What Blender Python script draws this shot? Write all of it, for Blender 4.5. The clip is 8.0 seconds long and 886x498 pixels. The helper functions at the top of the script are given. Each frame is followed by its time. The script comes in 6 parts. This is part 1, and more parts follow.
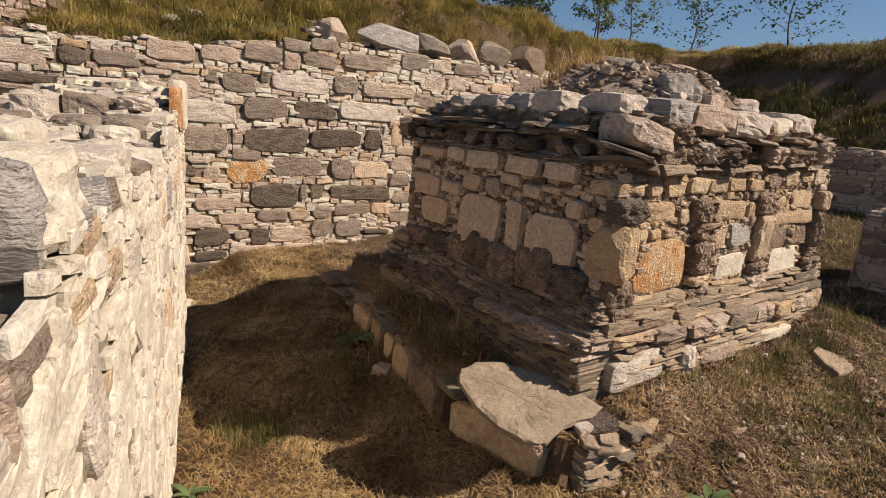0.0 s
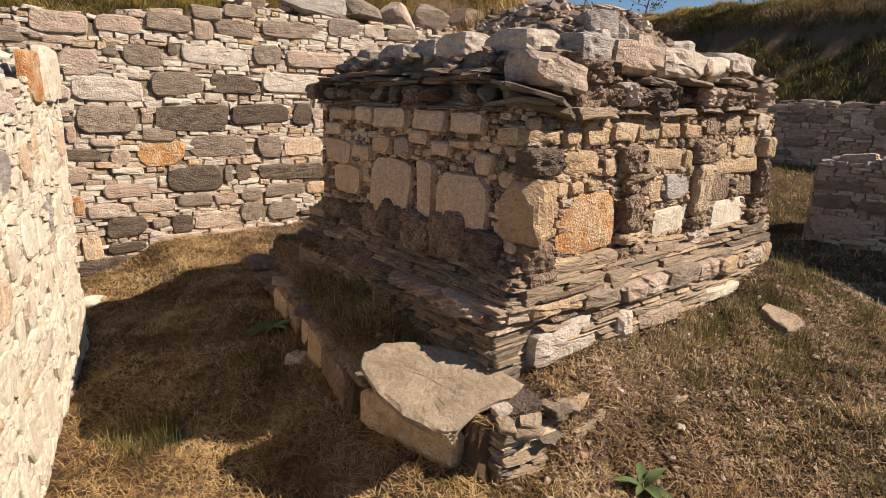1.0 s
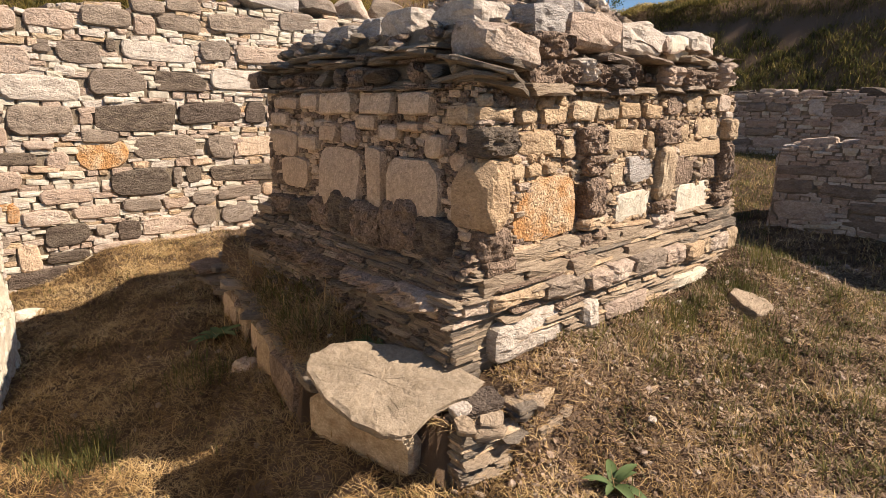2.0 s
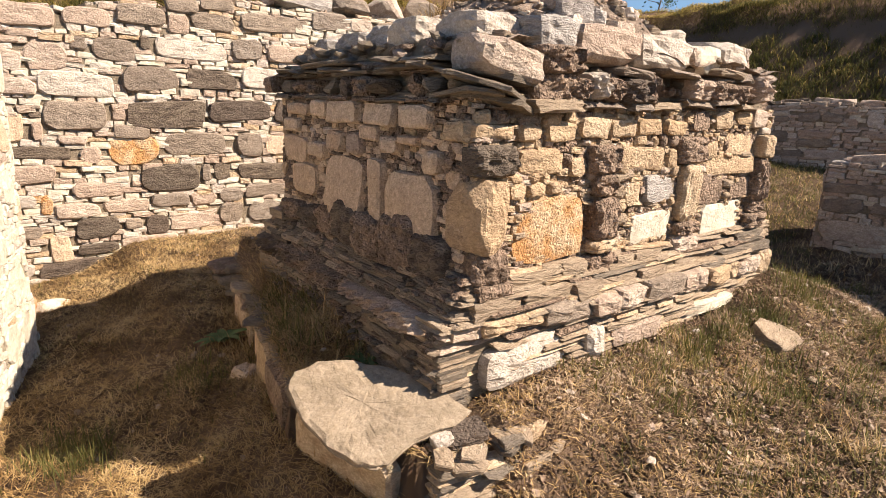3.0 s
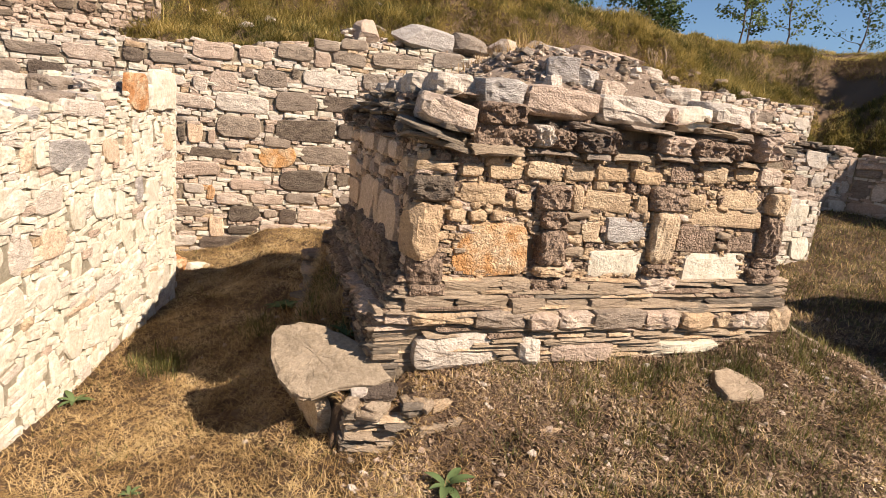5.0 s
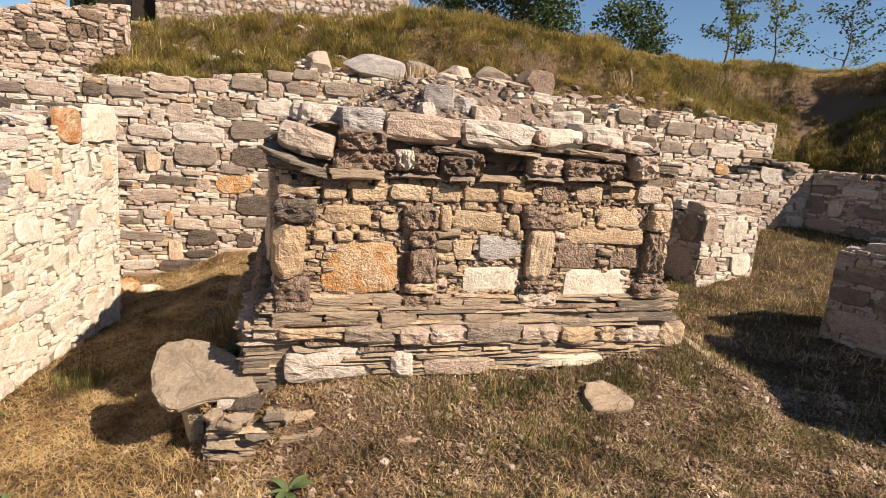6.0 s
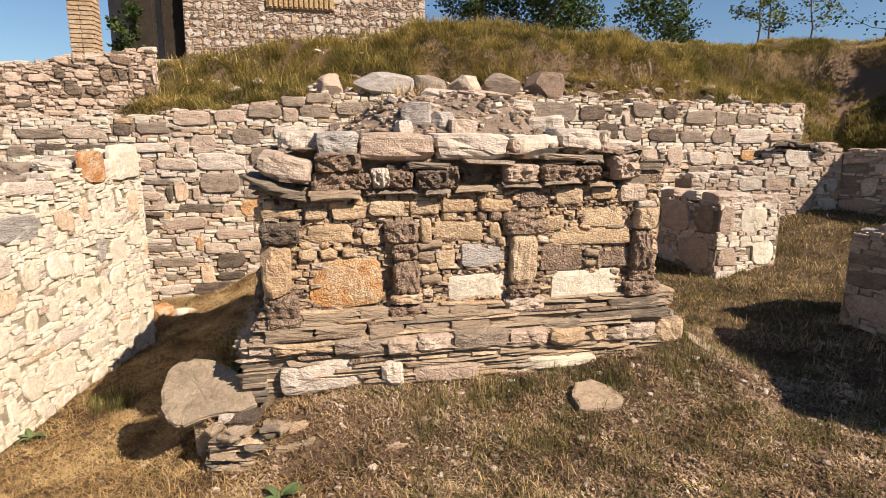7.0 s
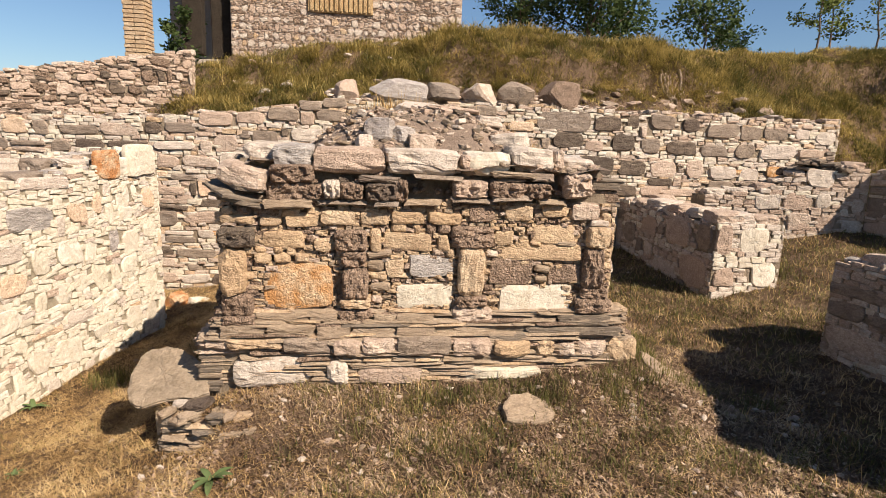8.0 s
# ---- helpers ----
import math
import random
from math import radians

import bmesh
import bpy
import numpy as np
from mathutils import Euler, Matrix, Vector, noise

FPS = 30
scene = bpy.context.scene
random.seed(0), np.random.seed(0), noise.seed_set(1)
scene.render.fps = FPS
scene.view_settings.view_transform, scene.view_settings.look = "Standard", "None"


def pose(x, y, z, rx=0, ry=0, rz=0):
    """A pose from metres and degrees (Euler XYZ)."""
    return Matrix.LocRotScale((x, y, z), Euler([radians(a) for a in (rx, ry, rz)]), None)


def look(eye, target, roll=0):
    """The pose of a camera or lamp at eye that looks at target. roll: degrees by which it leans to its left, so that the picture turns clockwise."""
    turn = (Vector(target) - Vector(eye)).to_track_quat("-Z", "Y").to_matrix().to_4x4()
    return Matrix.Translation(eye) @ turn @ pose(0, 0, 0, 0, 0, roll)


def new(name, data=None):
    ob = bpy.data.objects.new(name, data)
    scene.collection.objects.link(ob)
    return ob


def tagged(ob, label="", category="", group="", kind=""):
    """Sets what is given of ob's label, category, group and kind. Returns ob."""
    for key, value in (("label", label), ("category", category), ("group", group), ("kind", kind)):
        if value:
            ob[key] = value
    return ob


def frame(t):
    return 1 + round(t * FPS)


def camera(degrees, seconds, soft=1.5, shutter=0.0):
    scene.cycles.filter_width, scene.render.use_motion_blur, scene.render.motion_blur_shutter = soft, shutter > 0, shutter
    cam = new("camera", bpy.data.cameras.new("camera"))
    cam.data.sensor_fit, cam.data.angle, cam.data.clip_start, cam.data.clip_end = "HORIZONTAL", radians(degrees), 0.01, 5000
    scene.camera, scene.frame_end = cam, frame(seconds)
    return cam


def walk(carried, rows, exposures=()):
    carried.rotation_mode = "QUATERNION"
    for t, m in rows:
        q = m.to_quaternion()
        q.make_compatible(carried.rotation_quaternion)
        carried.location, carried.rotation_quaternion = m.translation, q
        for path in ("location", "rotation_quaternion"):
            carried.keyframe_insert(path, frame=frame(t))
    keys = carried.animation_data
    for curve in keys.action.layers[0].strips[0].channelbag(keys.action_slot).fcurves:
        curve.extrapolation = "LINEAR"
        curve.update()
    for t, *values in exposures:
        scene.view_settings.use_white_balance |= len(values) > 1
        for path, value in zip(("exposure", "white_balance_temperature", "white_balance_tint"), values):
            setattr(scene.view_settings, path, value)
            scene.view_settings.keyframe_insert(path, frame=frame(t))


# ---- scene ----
cam = camera(75.0, 8.0, soft=0.7)
PATH = [
    (0, (-2.575, -1.79, 1.457), (-1.415, -0.218, 1.028), 5.0),
    (0.5, (-2.317, -1.723, 1.393), (-1.127, -0.182, 0.936), 3.5),
    (1, (-2.075, -1.742, 1.326), (-0.855, -0.233, 0.844), 2.2),
    (1.5, (-2.009, -1.714, 1.243), (-0.743, -0.24, 0.769), 1.4),
    (1.7, (-1.959, -1.7, 1.221), (-0.664, -0.249, 0.754), 0.9),
    (2.8, (-1.718, -1.631, 1.242), (-0.483, -0.128, 0.775), 1.9),
    (3, (-1.66, -1.713, 1.302), (-0.484, -0.17, 0.82), 2.3),
    (3.5, (-1.639, -1.982, 1.343), (-0.562, -0.352, 0.918), 4.3),
    (4, (-1.435, -2.207, 1.434), (-0.489, -0.495, 1.015), 2.9),
    (4.2, (-1.328, -2.324, 1.437), (-0.468, -0.567, 1.024), 4.2),
    (5.3, (-0.874, -2.92, 1.483), (-0.258, -1.073, 1.029), 5.7),
    (5.5, (-0.733, -3.006, 1.507), (-0.12, -1.152, 1.07), 5.0),
    (6, (-0.28, -3.184, 1.552), (0.299, -1.308, 1.174), 5.0),
    (6.5, (-0.041, -3.294, 1.606), (0.464, -1.4, 1.211), -0.4),
    (7, (0.086, -3.395, 1.625), (0.496, -1.472, 1.257), 0.3),
    (7.5, (0.324, -3.565, 1.696), (0.646, -1.627, 1.32), 1.3),
    (8, (0.737, -3.644, 1.748), (0.952, -1.692, 1.37), 2.1),
]
walk(cam, [(t, look(eye, target, roll)) for t, eye, target, roll in PATH],
     [(0.0, 0.53), (1.0, 0.75), (1.5, 0.88), (2.2, 1.08), (3.0, 1.30), (3.5, 1.36), (4.2, 1.23), (5.5, 0.98), (7.0, 0.93), (8.0, 0.91)])

# ---- world and sun ----
SUN_DIR = Vector((0.80, -0.82, 1.0)).normalized()
world = bpy.data.worlds.new("World")
scene.world = world
world.use_nodes = True
wn = world.node_tree.nodes
sky = wn.new("ShaderNodeTexSky")
sky.sky_type = "NISHITA"
sky.sun_disc = False
sky.sun_elevation = math.asin(SUN_DIR.z)
sky.sun_rotation = math.atan2(SUN_DIR.x, SUN_DIR.y)
sky.dust_density = 0.3
sky.air_density = 1.0
sky.ozone_density = 5.0
wn["Background"].inputs["Strength"].default_value = 0.055
world.node_tree.links.new(sky.outputs[0], wn["Background"].inputs["Color"])
sun = new("sun", bpy.data.lights.new("sun", "SUN"))
sun.data.energy = 5.0
sun.data.angle = radians(0.5)
sun.data.color = (1.0, 0.845, 0.70)
sun.matrix_world = look((20, -15, 20), Vector((20, -15, 20)) - SUN_DIR)


# ---- materials ----
def nodes_of(name):
    m = bpy.data.materials.new(name)
    m.use_nodes = True
    nt = m.node_tree
    return m, nt, nt.nodes, nt.links


def ramp_node(ns, stops):
    r = ns.new("ShaderNodeValToRGB")
    while len(r.color_ramp.elements) < len(stops):
        r.color_ramp.elements.new(0.5)
    for e, (p, c) in zip(r.color_ramp.elements, stops):
        e.position, e.color = p, (*c, 1)
    return r


def stone_material(name, colors, vein, pits=0.5, rough=0.85, layered=0.0, island=False, stain=(0.06, 0.05, 0.04), contrast=0.7, relief=0.012):
    """Natural stone: each piece takes its own tone, with mottling, veins or bedding, pits and stains."""
    m, nt, ns, ln = nodes_of(name)
    b = ns["Principled BSDF"]
    geo = ns.new("ShaderNodeNewGeometry")
    if island:
        rnd = geo.outputs["Random Per Island"]
    else:
        rnd = ns.new("ShaderNodeObjectInfo").outputs["Random"]
    shift = ns.new("ShaderNodeVectorMath")
    shift.operation = "MULTIPLY_ADD"
    comb = ns.new("ShaderNodeCombineXYZ")
    for i in range(3):
        ln.new(rnd, comb.inputs[i])
    shift.inputs[1].default_value = (7.0, 13.0, 5.0)
    ln.new(comb.outputs[0], shift.inputs[0])
    ln.new(geo.outputs["Position"], shift.inputs[2])
    vec = shift.outputs[0]
    if layered:
        mp = ns.new("ShaderNodeMapping")
        mp.inputs["Scale"].default_value = (1, 1, 1 + 5 * layered)
        mp.inputs["Rotation"].default_value = (0.08, 0.1, 0)
        ln.new(vec, mp.inputs[0])
        lay = mp.outputs[0]
    else:
        lay = vec
    base = ramp_node(ns, [(i / max(1, len(colors) - 1), c) for i, c in enumerate(colors)])
    ln.new(rnd, base.inputs[0])

    def noise_of(scale, detail=6, roughness=0.6, v=vec):
        n = ns.new("ShaderNodeTexNoise")
        n.inputs["Scale"].default_value = scale
        n.inputs["Detail"].default_value = detail
        n.inputs["Roughness"].default_value = roughness
        ln.new(v, n.inputs["Vector"])
        return n.outputs["Fac"]

    def mixed(fac, a, c, mode="MIX"):
        x = ns.new("ShaderNodeMix")
        x.data_type, x.blend_type = "RGBA", mode
        if isinstance(fac, float):
            x.inputs["Factor"].default_value = fac
        else:
            ln.new(fac, x.inputs["Factor"])
        for s, k in ((a, 6), (c, 7)):
            if isinstance(s, tuple):
                x.inputs[k].default_value = (*s, 1)
            else:
                ln.new(s, x.inputs[k])
        return x.outputs[2]

    def fit_range(s, lo, hi, a=0.0, c=1.0):
        r = ns.new("ShaderNodeMapRange")
        r.inputs[1].default_value, r.inputs[2].default_value = lo, hi
        r.inputs[3].default_value, r.inputs[4].default_value = a, c
        ln.new(s, r.inputs[0])
        return r.outputs[0]

    big = noise_of(9, 4, 0.6, lay)
    mid = noise_of(34, 6, 0.7, lay)
    fine = noise_of(160, 4, 0.7)
    col = mixed(fit_range(big, 0.42, 0.66), base.outputs[0], vein)
    col = mixed(fit_range(mid, 0.35, 0.68, 0.0, 0.75), col, mixed(1.0, col, (0.62, 0.58, 0.52), "MULTIPLY"))
    grit = noise_of(75, 8, 0.8, lay)
    col = mixed(fit_range(grit, 0.40, 0.66, 0.0, contrast), col, mixed(1.0, col, (0.42, 0.38, 0.34), "MULTIPLY"))
    col = mixed(fit_range(grit, 0.48, 0.30, 0.0, contrast * 0.8), col, mixed(1.0, col, (1.35, 1.32, 1.28), "MULTIPLY"))
    spots = noise_of(14, 8, 0.75)
    col = mixed(fit_range(spots, 0.62, 0.74, 0.0, 0.8), col, stain)
    ln.new(col, b.inputs["Base Color"])
    b.inputs["Roughness"].default_value = rough
    b.inputs["Specular IOR Level"].default_value = 0.25
    vor = ns.new("ShaderNodeTexVoronoi")
    vor.inputs["Scale"].default_value = 55
    warp = ns.new("ShaderNodeVectorMath")
    warp.operation = "MULTIPLY_ADD"
    warp.inputs[1].default_value = (0.05, 0.05, 0.05)
    wnz = ns.new("ShaderNodeTexNoise")
    wnz.inputs["Scale"].default_value = 40
    wnz.inputs["Detail"].default_value = 3
    ln.new(vec, wnz.inputs["Vector"])
    ln.new(wnz.outputs["Color"], warp.inputs[0])
    ln.new(lay, warp.inputs[2])
    ln.new(warp.outputs[0], vor.inputs["Vector"])
    add = ns.new("ShaderNodeMath")
    add.operation = "MULTIPLY_ADD"
    add.inputs[1].default_value = pits
    ln.new(fit_range(vor.outputs["Distance"], 0.0, 0.6), add.inputs[0])
    ln.new(mid, add.inputs[2])
    add2 = ns.new("ShaderNodeMath")
    add2.operation = "MULTIPLY_ADD"
    add2.inputs[1].default_value = 0.22
    ln.new(fine, add2.inputs[0])
    ln.new(add.outputs[0], add2.inputs[2])
    add3 = ns.new("ShaderNodeMath")
    add3.operation = "MULTIPLY_ADD"
    add3.inputs[1].default_value = 1.5
    ln.new(big, add3.inputs[0])
    ln.new(add2.outputs[0], add3.inputs[2])
    bump = ns.new("ShaderNodeBump")
    bump.inputs["Strength"].default_value = 0.9
    bump.inputs["Distance"].default_value = relief
    ln.new(add3.outputs[0], bump.inputs["Height"])
    ln.new(bump.outputs[0], b.inputs["Normal"])
    return m


STONES = {
    "pale": ([(0.62, 0.565, 0.46), (0.70, 0.655, 0.555), (0.65, 0.595, 0.47), (0.71, 0.675, 0.59), (0.57, 0.515, 0.42)], (0.58, 0.515, 0.405), 0.2, 0.0),
    "pink": ([(0.52, 0.40, 0.31), (0.68, 0.57, 0.47), (0.58, 0.46, 0.36), (0.69, 0.59, 0.49), (0.47, 0.36, 0.28), (0.62, 0.49, 0.39)], (0.50, 0.39, 0.31), 0.25, 0.1),
    "white": ([(0.60, 0.53, 0.45), (0.69, 0.62, 0.53), (0.63, 0.55, 0.48)], (0.52, 0.45, 0.38), 0.3, 0.1),
    "dark": ([(0.19, 0.15, 0.12), (0.24, 0.19, 0.15), (0.28, 0.225, 0.17), (0.18, 0.15, 0.12)], (0.13, 0.10, 0.08), 0.5, 0.3),
    "tan": ([(0.58, 0.42, 0.26), (0.65, 0.50, 0.33), (0.60, 0.46, 0.31), (0.68, 0.55, 0.39)], (0.50, 0.36, 0.23), 0.3, 0.1),
    "taupe": ([(0.36, 0.295, 0.23), (0.42, 0.345, 0.27), (0.30, 0.245, 0.195), (0.38, 0.325, 0.27)], (0.27, 0.215, 0.17), 0.3, 0.2),
    "brown": ([(0.38, 0.28, 0.21), (0.48, 0.36, 0.27), (0.43, 0.32, 0.24)], (0.26, 0.19, 0.14), 0.8, 0.0),
    "orange": ([(0.60, 0.30, 0.115), (0.62, 0.34, 0.14), (0.55, 0.23, 0.09)], (0.70, 0.55, 0.37), 0.5, 0.0),
    "grey": ([(0.40, 0.37, 0.34), (0.48, 0.45, 0.42), (0.43, 0.39, 0.36)], (0.60, 0.56, 0.52), 0.3, 0.4),
    "ochre": ([(0.71, 0.53, 0.37), (0.75, 0.59, 0.44), (0.72, 0.56, 0.41), (0.66, 0.46, 0.30)], (0.64, 0.49, 0.35), 0.15, 0.0),
    "slate": ([(0.21, 0.175, 0.14), (0.30, 0.255, 0.205), (0.25, 0.21, 0.165)], (0.34, 0.28, 0.21), 0.2, 1.6),
    "flag": ([(0.36, 0.29, 0.21), (0.38, 0.31, 0.225)], (0.28, 0.225, 0.16), 0.1, 0.0),
    "schist": ([(0.52, 0.41, 0.29), (0.58, 0.47, 0.35), (0.47, 0.37, 0.27)], (0.40, 0.31, 0.22), 0.2, 1.6),
}
MAT, MATI = {}, {}
for key, (cols, vein, pits, layered) in STONES.items():
    con, rel = {"dark": (0.9, 0.02), "brown": (1.0, 0.025), "flag": (0.4, 0.010), "pale": (0.28, 0.008), "white": (0.5, 0.012)}.get(key, (0.62, 0.017))
    MAT[key] = stone_material("stone_" + key, cols, vein, pits, layered=layered, contrast=con, relief=rel)
    MATI[key] = stone_material("rubble_" + key, cols, vein, pits, layered=layered, island=True, contrast=con, relief=rel)


def earth_material(name, c1, c2, c3, scale=1.0, bump_d=0.02):
    m, nt, ns, ln = nodes_of(name)
    b = ns["Principled BSDF"]
    geo = ns.new("ShaderNodeNewGeometry")
    outs = []
    for s, d in ((1.1, 5), (7, 6), (45, 6), (220, 3)):
        n = ns.new("ShaderNodeTexNoise")
        n.inputs["Scale"].default_value = s * scale
        n.inputs["Detail"].default_value = d
        n.inputs["Roughness"].default_value = 0.65
        ln.new(geo.outputs["Position"], n.inputs["Vector"])
        outs.append(n.outputs["Fac"])
    r = ramp_node(ns, [(0.36, c1), (0.52, c2), (0.68, c3)])
    mix = ns.new("ShaderNodeMath")
    mix.operation = "MULTIPLY_ADD"
    mix.inputs[1].default_value = 0.45
    ln.new(outs[0], mix.inputs[0])
    mm = ns.new("ShaderNodeMath")
    mm.operation = "MULTIPLY_ADD"
    mm.inputs[1].default_value = 0.35
    ln.new(outs[1], mm.inputs[0])
    m3 = ns.new("ShaderNodeMath")
    m3.operation = "MULTIPLY"
    m3.inputs[1].default_value = 0.2
    ln.new(outs[2], m3.inputs[0])
    ln.new(m3.outputs[0], mm.inputs[2])
    ln.new(mm.outputs[0], mix.inputs[2])
    ln.new(mix.outputs[0], r.inputs[0])
    ln.new(r.outputs[0], b.inputs["Base Color"])
    b.inputs["Roughness"].default_value = 0.95
    b.inputs["Specular IOR Level"].default_value = 0.1
    ad = ns.new("ShaderNodeMath")
    ad.operation = "ADD"
    ln.new(outs[2], ad.inputs[0])
    ln.new(outs[3], ad.inputs[1])
    bump = ns.new("ShaderNodeBump")
    bump.inputs["Strength"].default_value = 0.8
    bump.inputs["Distance"].default_value = bump_d
    ln.new(ad.outputs[0], bump.inputs["Height"])
    ln.new(bump.outputs[0], b.inputs["Normal"])
    return m


M_GROUND = earth_material("dry_ground", (0.055, 0.036, 0.023), (0.15, 0.10, 0.064), (0.33, 0.245, 0.17), 2.6, 0.03)
gn = M_GROUND.node_tree
gslope = gn.nodes.new("ShaderNodeNewGeometry")
gsep = gn.nodes.new("ShaderNodeSeparateXYZ")
gn.links.new(gslope.outputs["True Normal"], gsep.inputs[0])
gmap = gn.nodes.new("ShaderNodeMapRange")
gmap.inputs[1].default_value, gmap.inputs[2].default_value = 0.90, 0.70
gn.links.new(gsep.outputs["Z"], gmap.inputs[0])
gmix = gn.nodes.new("ShaderNodeMix")
gmix.data_type = "RGBA"
gmix.inputs[7].default_value = (0.22, 0.15, 0.10, 1)
gn.links.new(gmap.outputs[0], gmix.inputs["Factor"])
gn.links.new(gn.nodes["Principled BSDF"].inputs["Base Color"].links[0].from_socket, gmix.inputs[6])
gn.links.new(gmix.outputs[2], gn.nodes["Principled BSDF"].inputs["Base Color"])
M_CREAM = earth_material("cream_mortar", (0.32, 0.27, 0.19), (0.43, 0.37, 0.27), (0.52, 0.46, 0.35), 3.0)
M_PACK = earth_material("pale_packing", (0.20, 0.155, 0.11), (0.31, 0.25, 0.18), (0.42, 0.345, 0.26), 3.0)
M_MORTAR = earth_material("mud_mortar", (0.22, 0.16, 0.11), (0.36, 0.28, 0.20), (0.46, 0.37, 0.27), 3.0)


# ---- geometry helpers ----
def mesh_object(name, verts, faces, material, parent=None, label="", mats=None, idx=None, smooth=False):
    me = bpy.data.meshes.new(name)
    me.from_pydata([tuple(v) for v in verts], [], [tuple(int(i) for i in f) for f in faces])
    for mt in (mats or [material]):
        me.materials.append(mt)
    if idx is not None:
        me.polygons.foreach_set("material_index", np.asarray(idx, dtype=np.int32))
    if smooth:
        me.polygons.foreach_set("use_smooth", np.ones(len(me.polygons), dtype=bool))
    me.update()
    ob = new(name, me)
    if parent is not None:
        ob.parent = parent
    if label:
        ob["label"] = label
    return ob


def part(name, bm, material, parent, label=""):
    me = bpy.data.meshes.new(name)
    bm.to_mesh(me)
    bm.free()
    me.materials.append(material)
    ob = new(name, me)
    ob.parent = parent
    if label:
        ob["label"] = label
    return ob


def faced_stone(rng, outline, bulge, inset):
    """A stone with a given outline, a broken arris and a rough, nearly flat front."""
    n = len(outline)
    v, f = [], []
    sd = rng.uniform(0, 99)
    tip = (rng.uniform(-0.10, 0.10), rng.uniform(-0.14, 0.06))
    for r, (q, y) in enumerate(((1.0, 0.0), (1.0, -0.70), (inset, -0.95), (0.55, -1.0))):
        for x, z in outline:
            k = q + (rng.uniform(-0.035, 0.03) if r >= 2 else 0)
            d = 0 if r == 0 else bulge * noise.noise(Vector((x * q * 4, z * q * 4, sd))) + rng.uniform(-0.4, 0.4) * bulge
            v.append((x * k, y + d - (tip[0] * x + tip[1] * z if r else 0), z * k))
    v.append((0, -1.0 - rng.uniform(0, bulge), 0))
    for r in range(3):
        for i in range(n):
            j = (i + 1) % n
            f.append((r * n + i, r * n + j, (r + 1) * n + j, (r + 1) * n + i))
    for i in range(n):
        f.append((3 * n + i, 3 * n + (i + 1) % n, 4 * n))
    f.append(tuple(reversed(range(n))))
    return np.array(v), f


def squared_outline(rng, per, corner, edge, chop=0.05):
    """Four shaken corners with uneven edges between them."""
    c = [(sx * (0.5 - rng.uniform(0, corner)), sz * (0.5 - rng.uniform(0, corner))) for sx, sz in ((-1, -1), (1, -1), (1, 1), (-1, 1))]
    out = []
    for i in range(4):
        a, b = c[i], c[(i + 1) % 4]
        nx, nz = b[1] - a[1], a[0] - b[0]
        for j in range(per):
            t = chop + (1 - 2 * chop) * j / (per - 1)
            o = rng.uniform(-edge, edge * 0.4)
            out.append((a[0] + (b[0] - a[0]) * t + nx * o, a[1] + (b[1] - a[1]) * t + nz * o))
    return out


def polygon_outline(rng, corners, per, edge):
    """An irregular many-cornered outline that fills its unit square."""
    ang = sorted((i + rng.uniform(-0.32, 0.32)) * 2 * math.pi / corners for i in range(corners))
    c = []
    for a in ang:
        k = (abs(math.cos(a)) ** 5 + abs(math.sin(a)) ** 5) ** -0.2 * rng.uniform(0.82, 1.05)
        c.append((k * math.cos(a), k * math.sin(a)))
    lo = [min(p[i] for p in c) for i in (0, 1)]
    hi = [max(p[i] for p in c) for i in (0, 1)]
    c = [tuple((p[i] - lo[i]) / (hi[i] - lo[i]) - 0.5 for i in (0, 1)) for p in c]
    out = []
    for i in range(corners):
        a, b = c[i], c[(i + 1) % corners]
        for j in range(per):
            t = 0.08 + 0.84 * j / max(1, per - 1)
            o = rng.uniform(-edge, edge)
            out.append((a[0] + (b[0] - a[0]) * t + (b[1] - a[1]) * o, a[1] + (b[1] - a[1]) * t + (a[0] - b[0]) * o))
    return out


TRNG = random.Random(5)
BLOCKS = [faced_stone(TRNG, squared_outline(TRNG, 6, 0.15, 0.05, 0.09), 0.22, 0.93) for _ in range(24)]
ASHLAR = [faced_stone(TRNG, squared_outline(TRNG, 6, 0.05, 0.03), 0.045, 0.97) for _ in range(12)]
SLAB = [faced_stone(TRNG, squared_outline(TRNG, 4, 0.07, 0.04), 0.04, 0.985) for _ in range(12)]
SLIPS = [faced_stone(TRNG, squared_outline(TRNG, 2, 0.10, 0.05, 0.08), 0.22, 0.93) for _ in range(20)]
FIELD = [faced_stone(TRNG, polygon_outline(TRNG, TRNG.choice((4, 5, 5, 6)), 3, 0.05), 0.16, 0.94) for _ in range(20)]


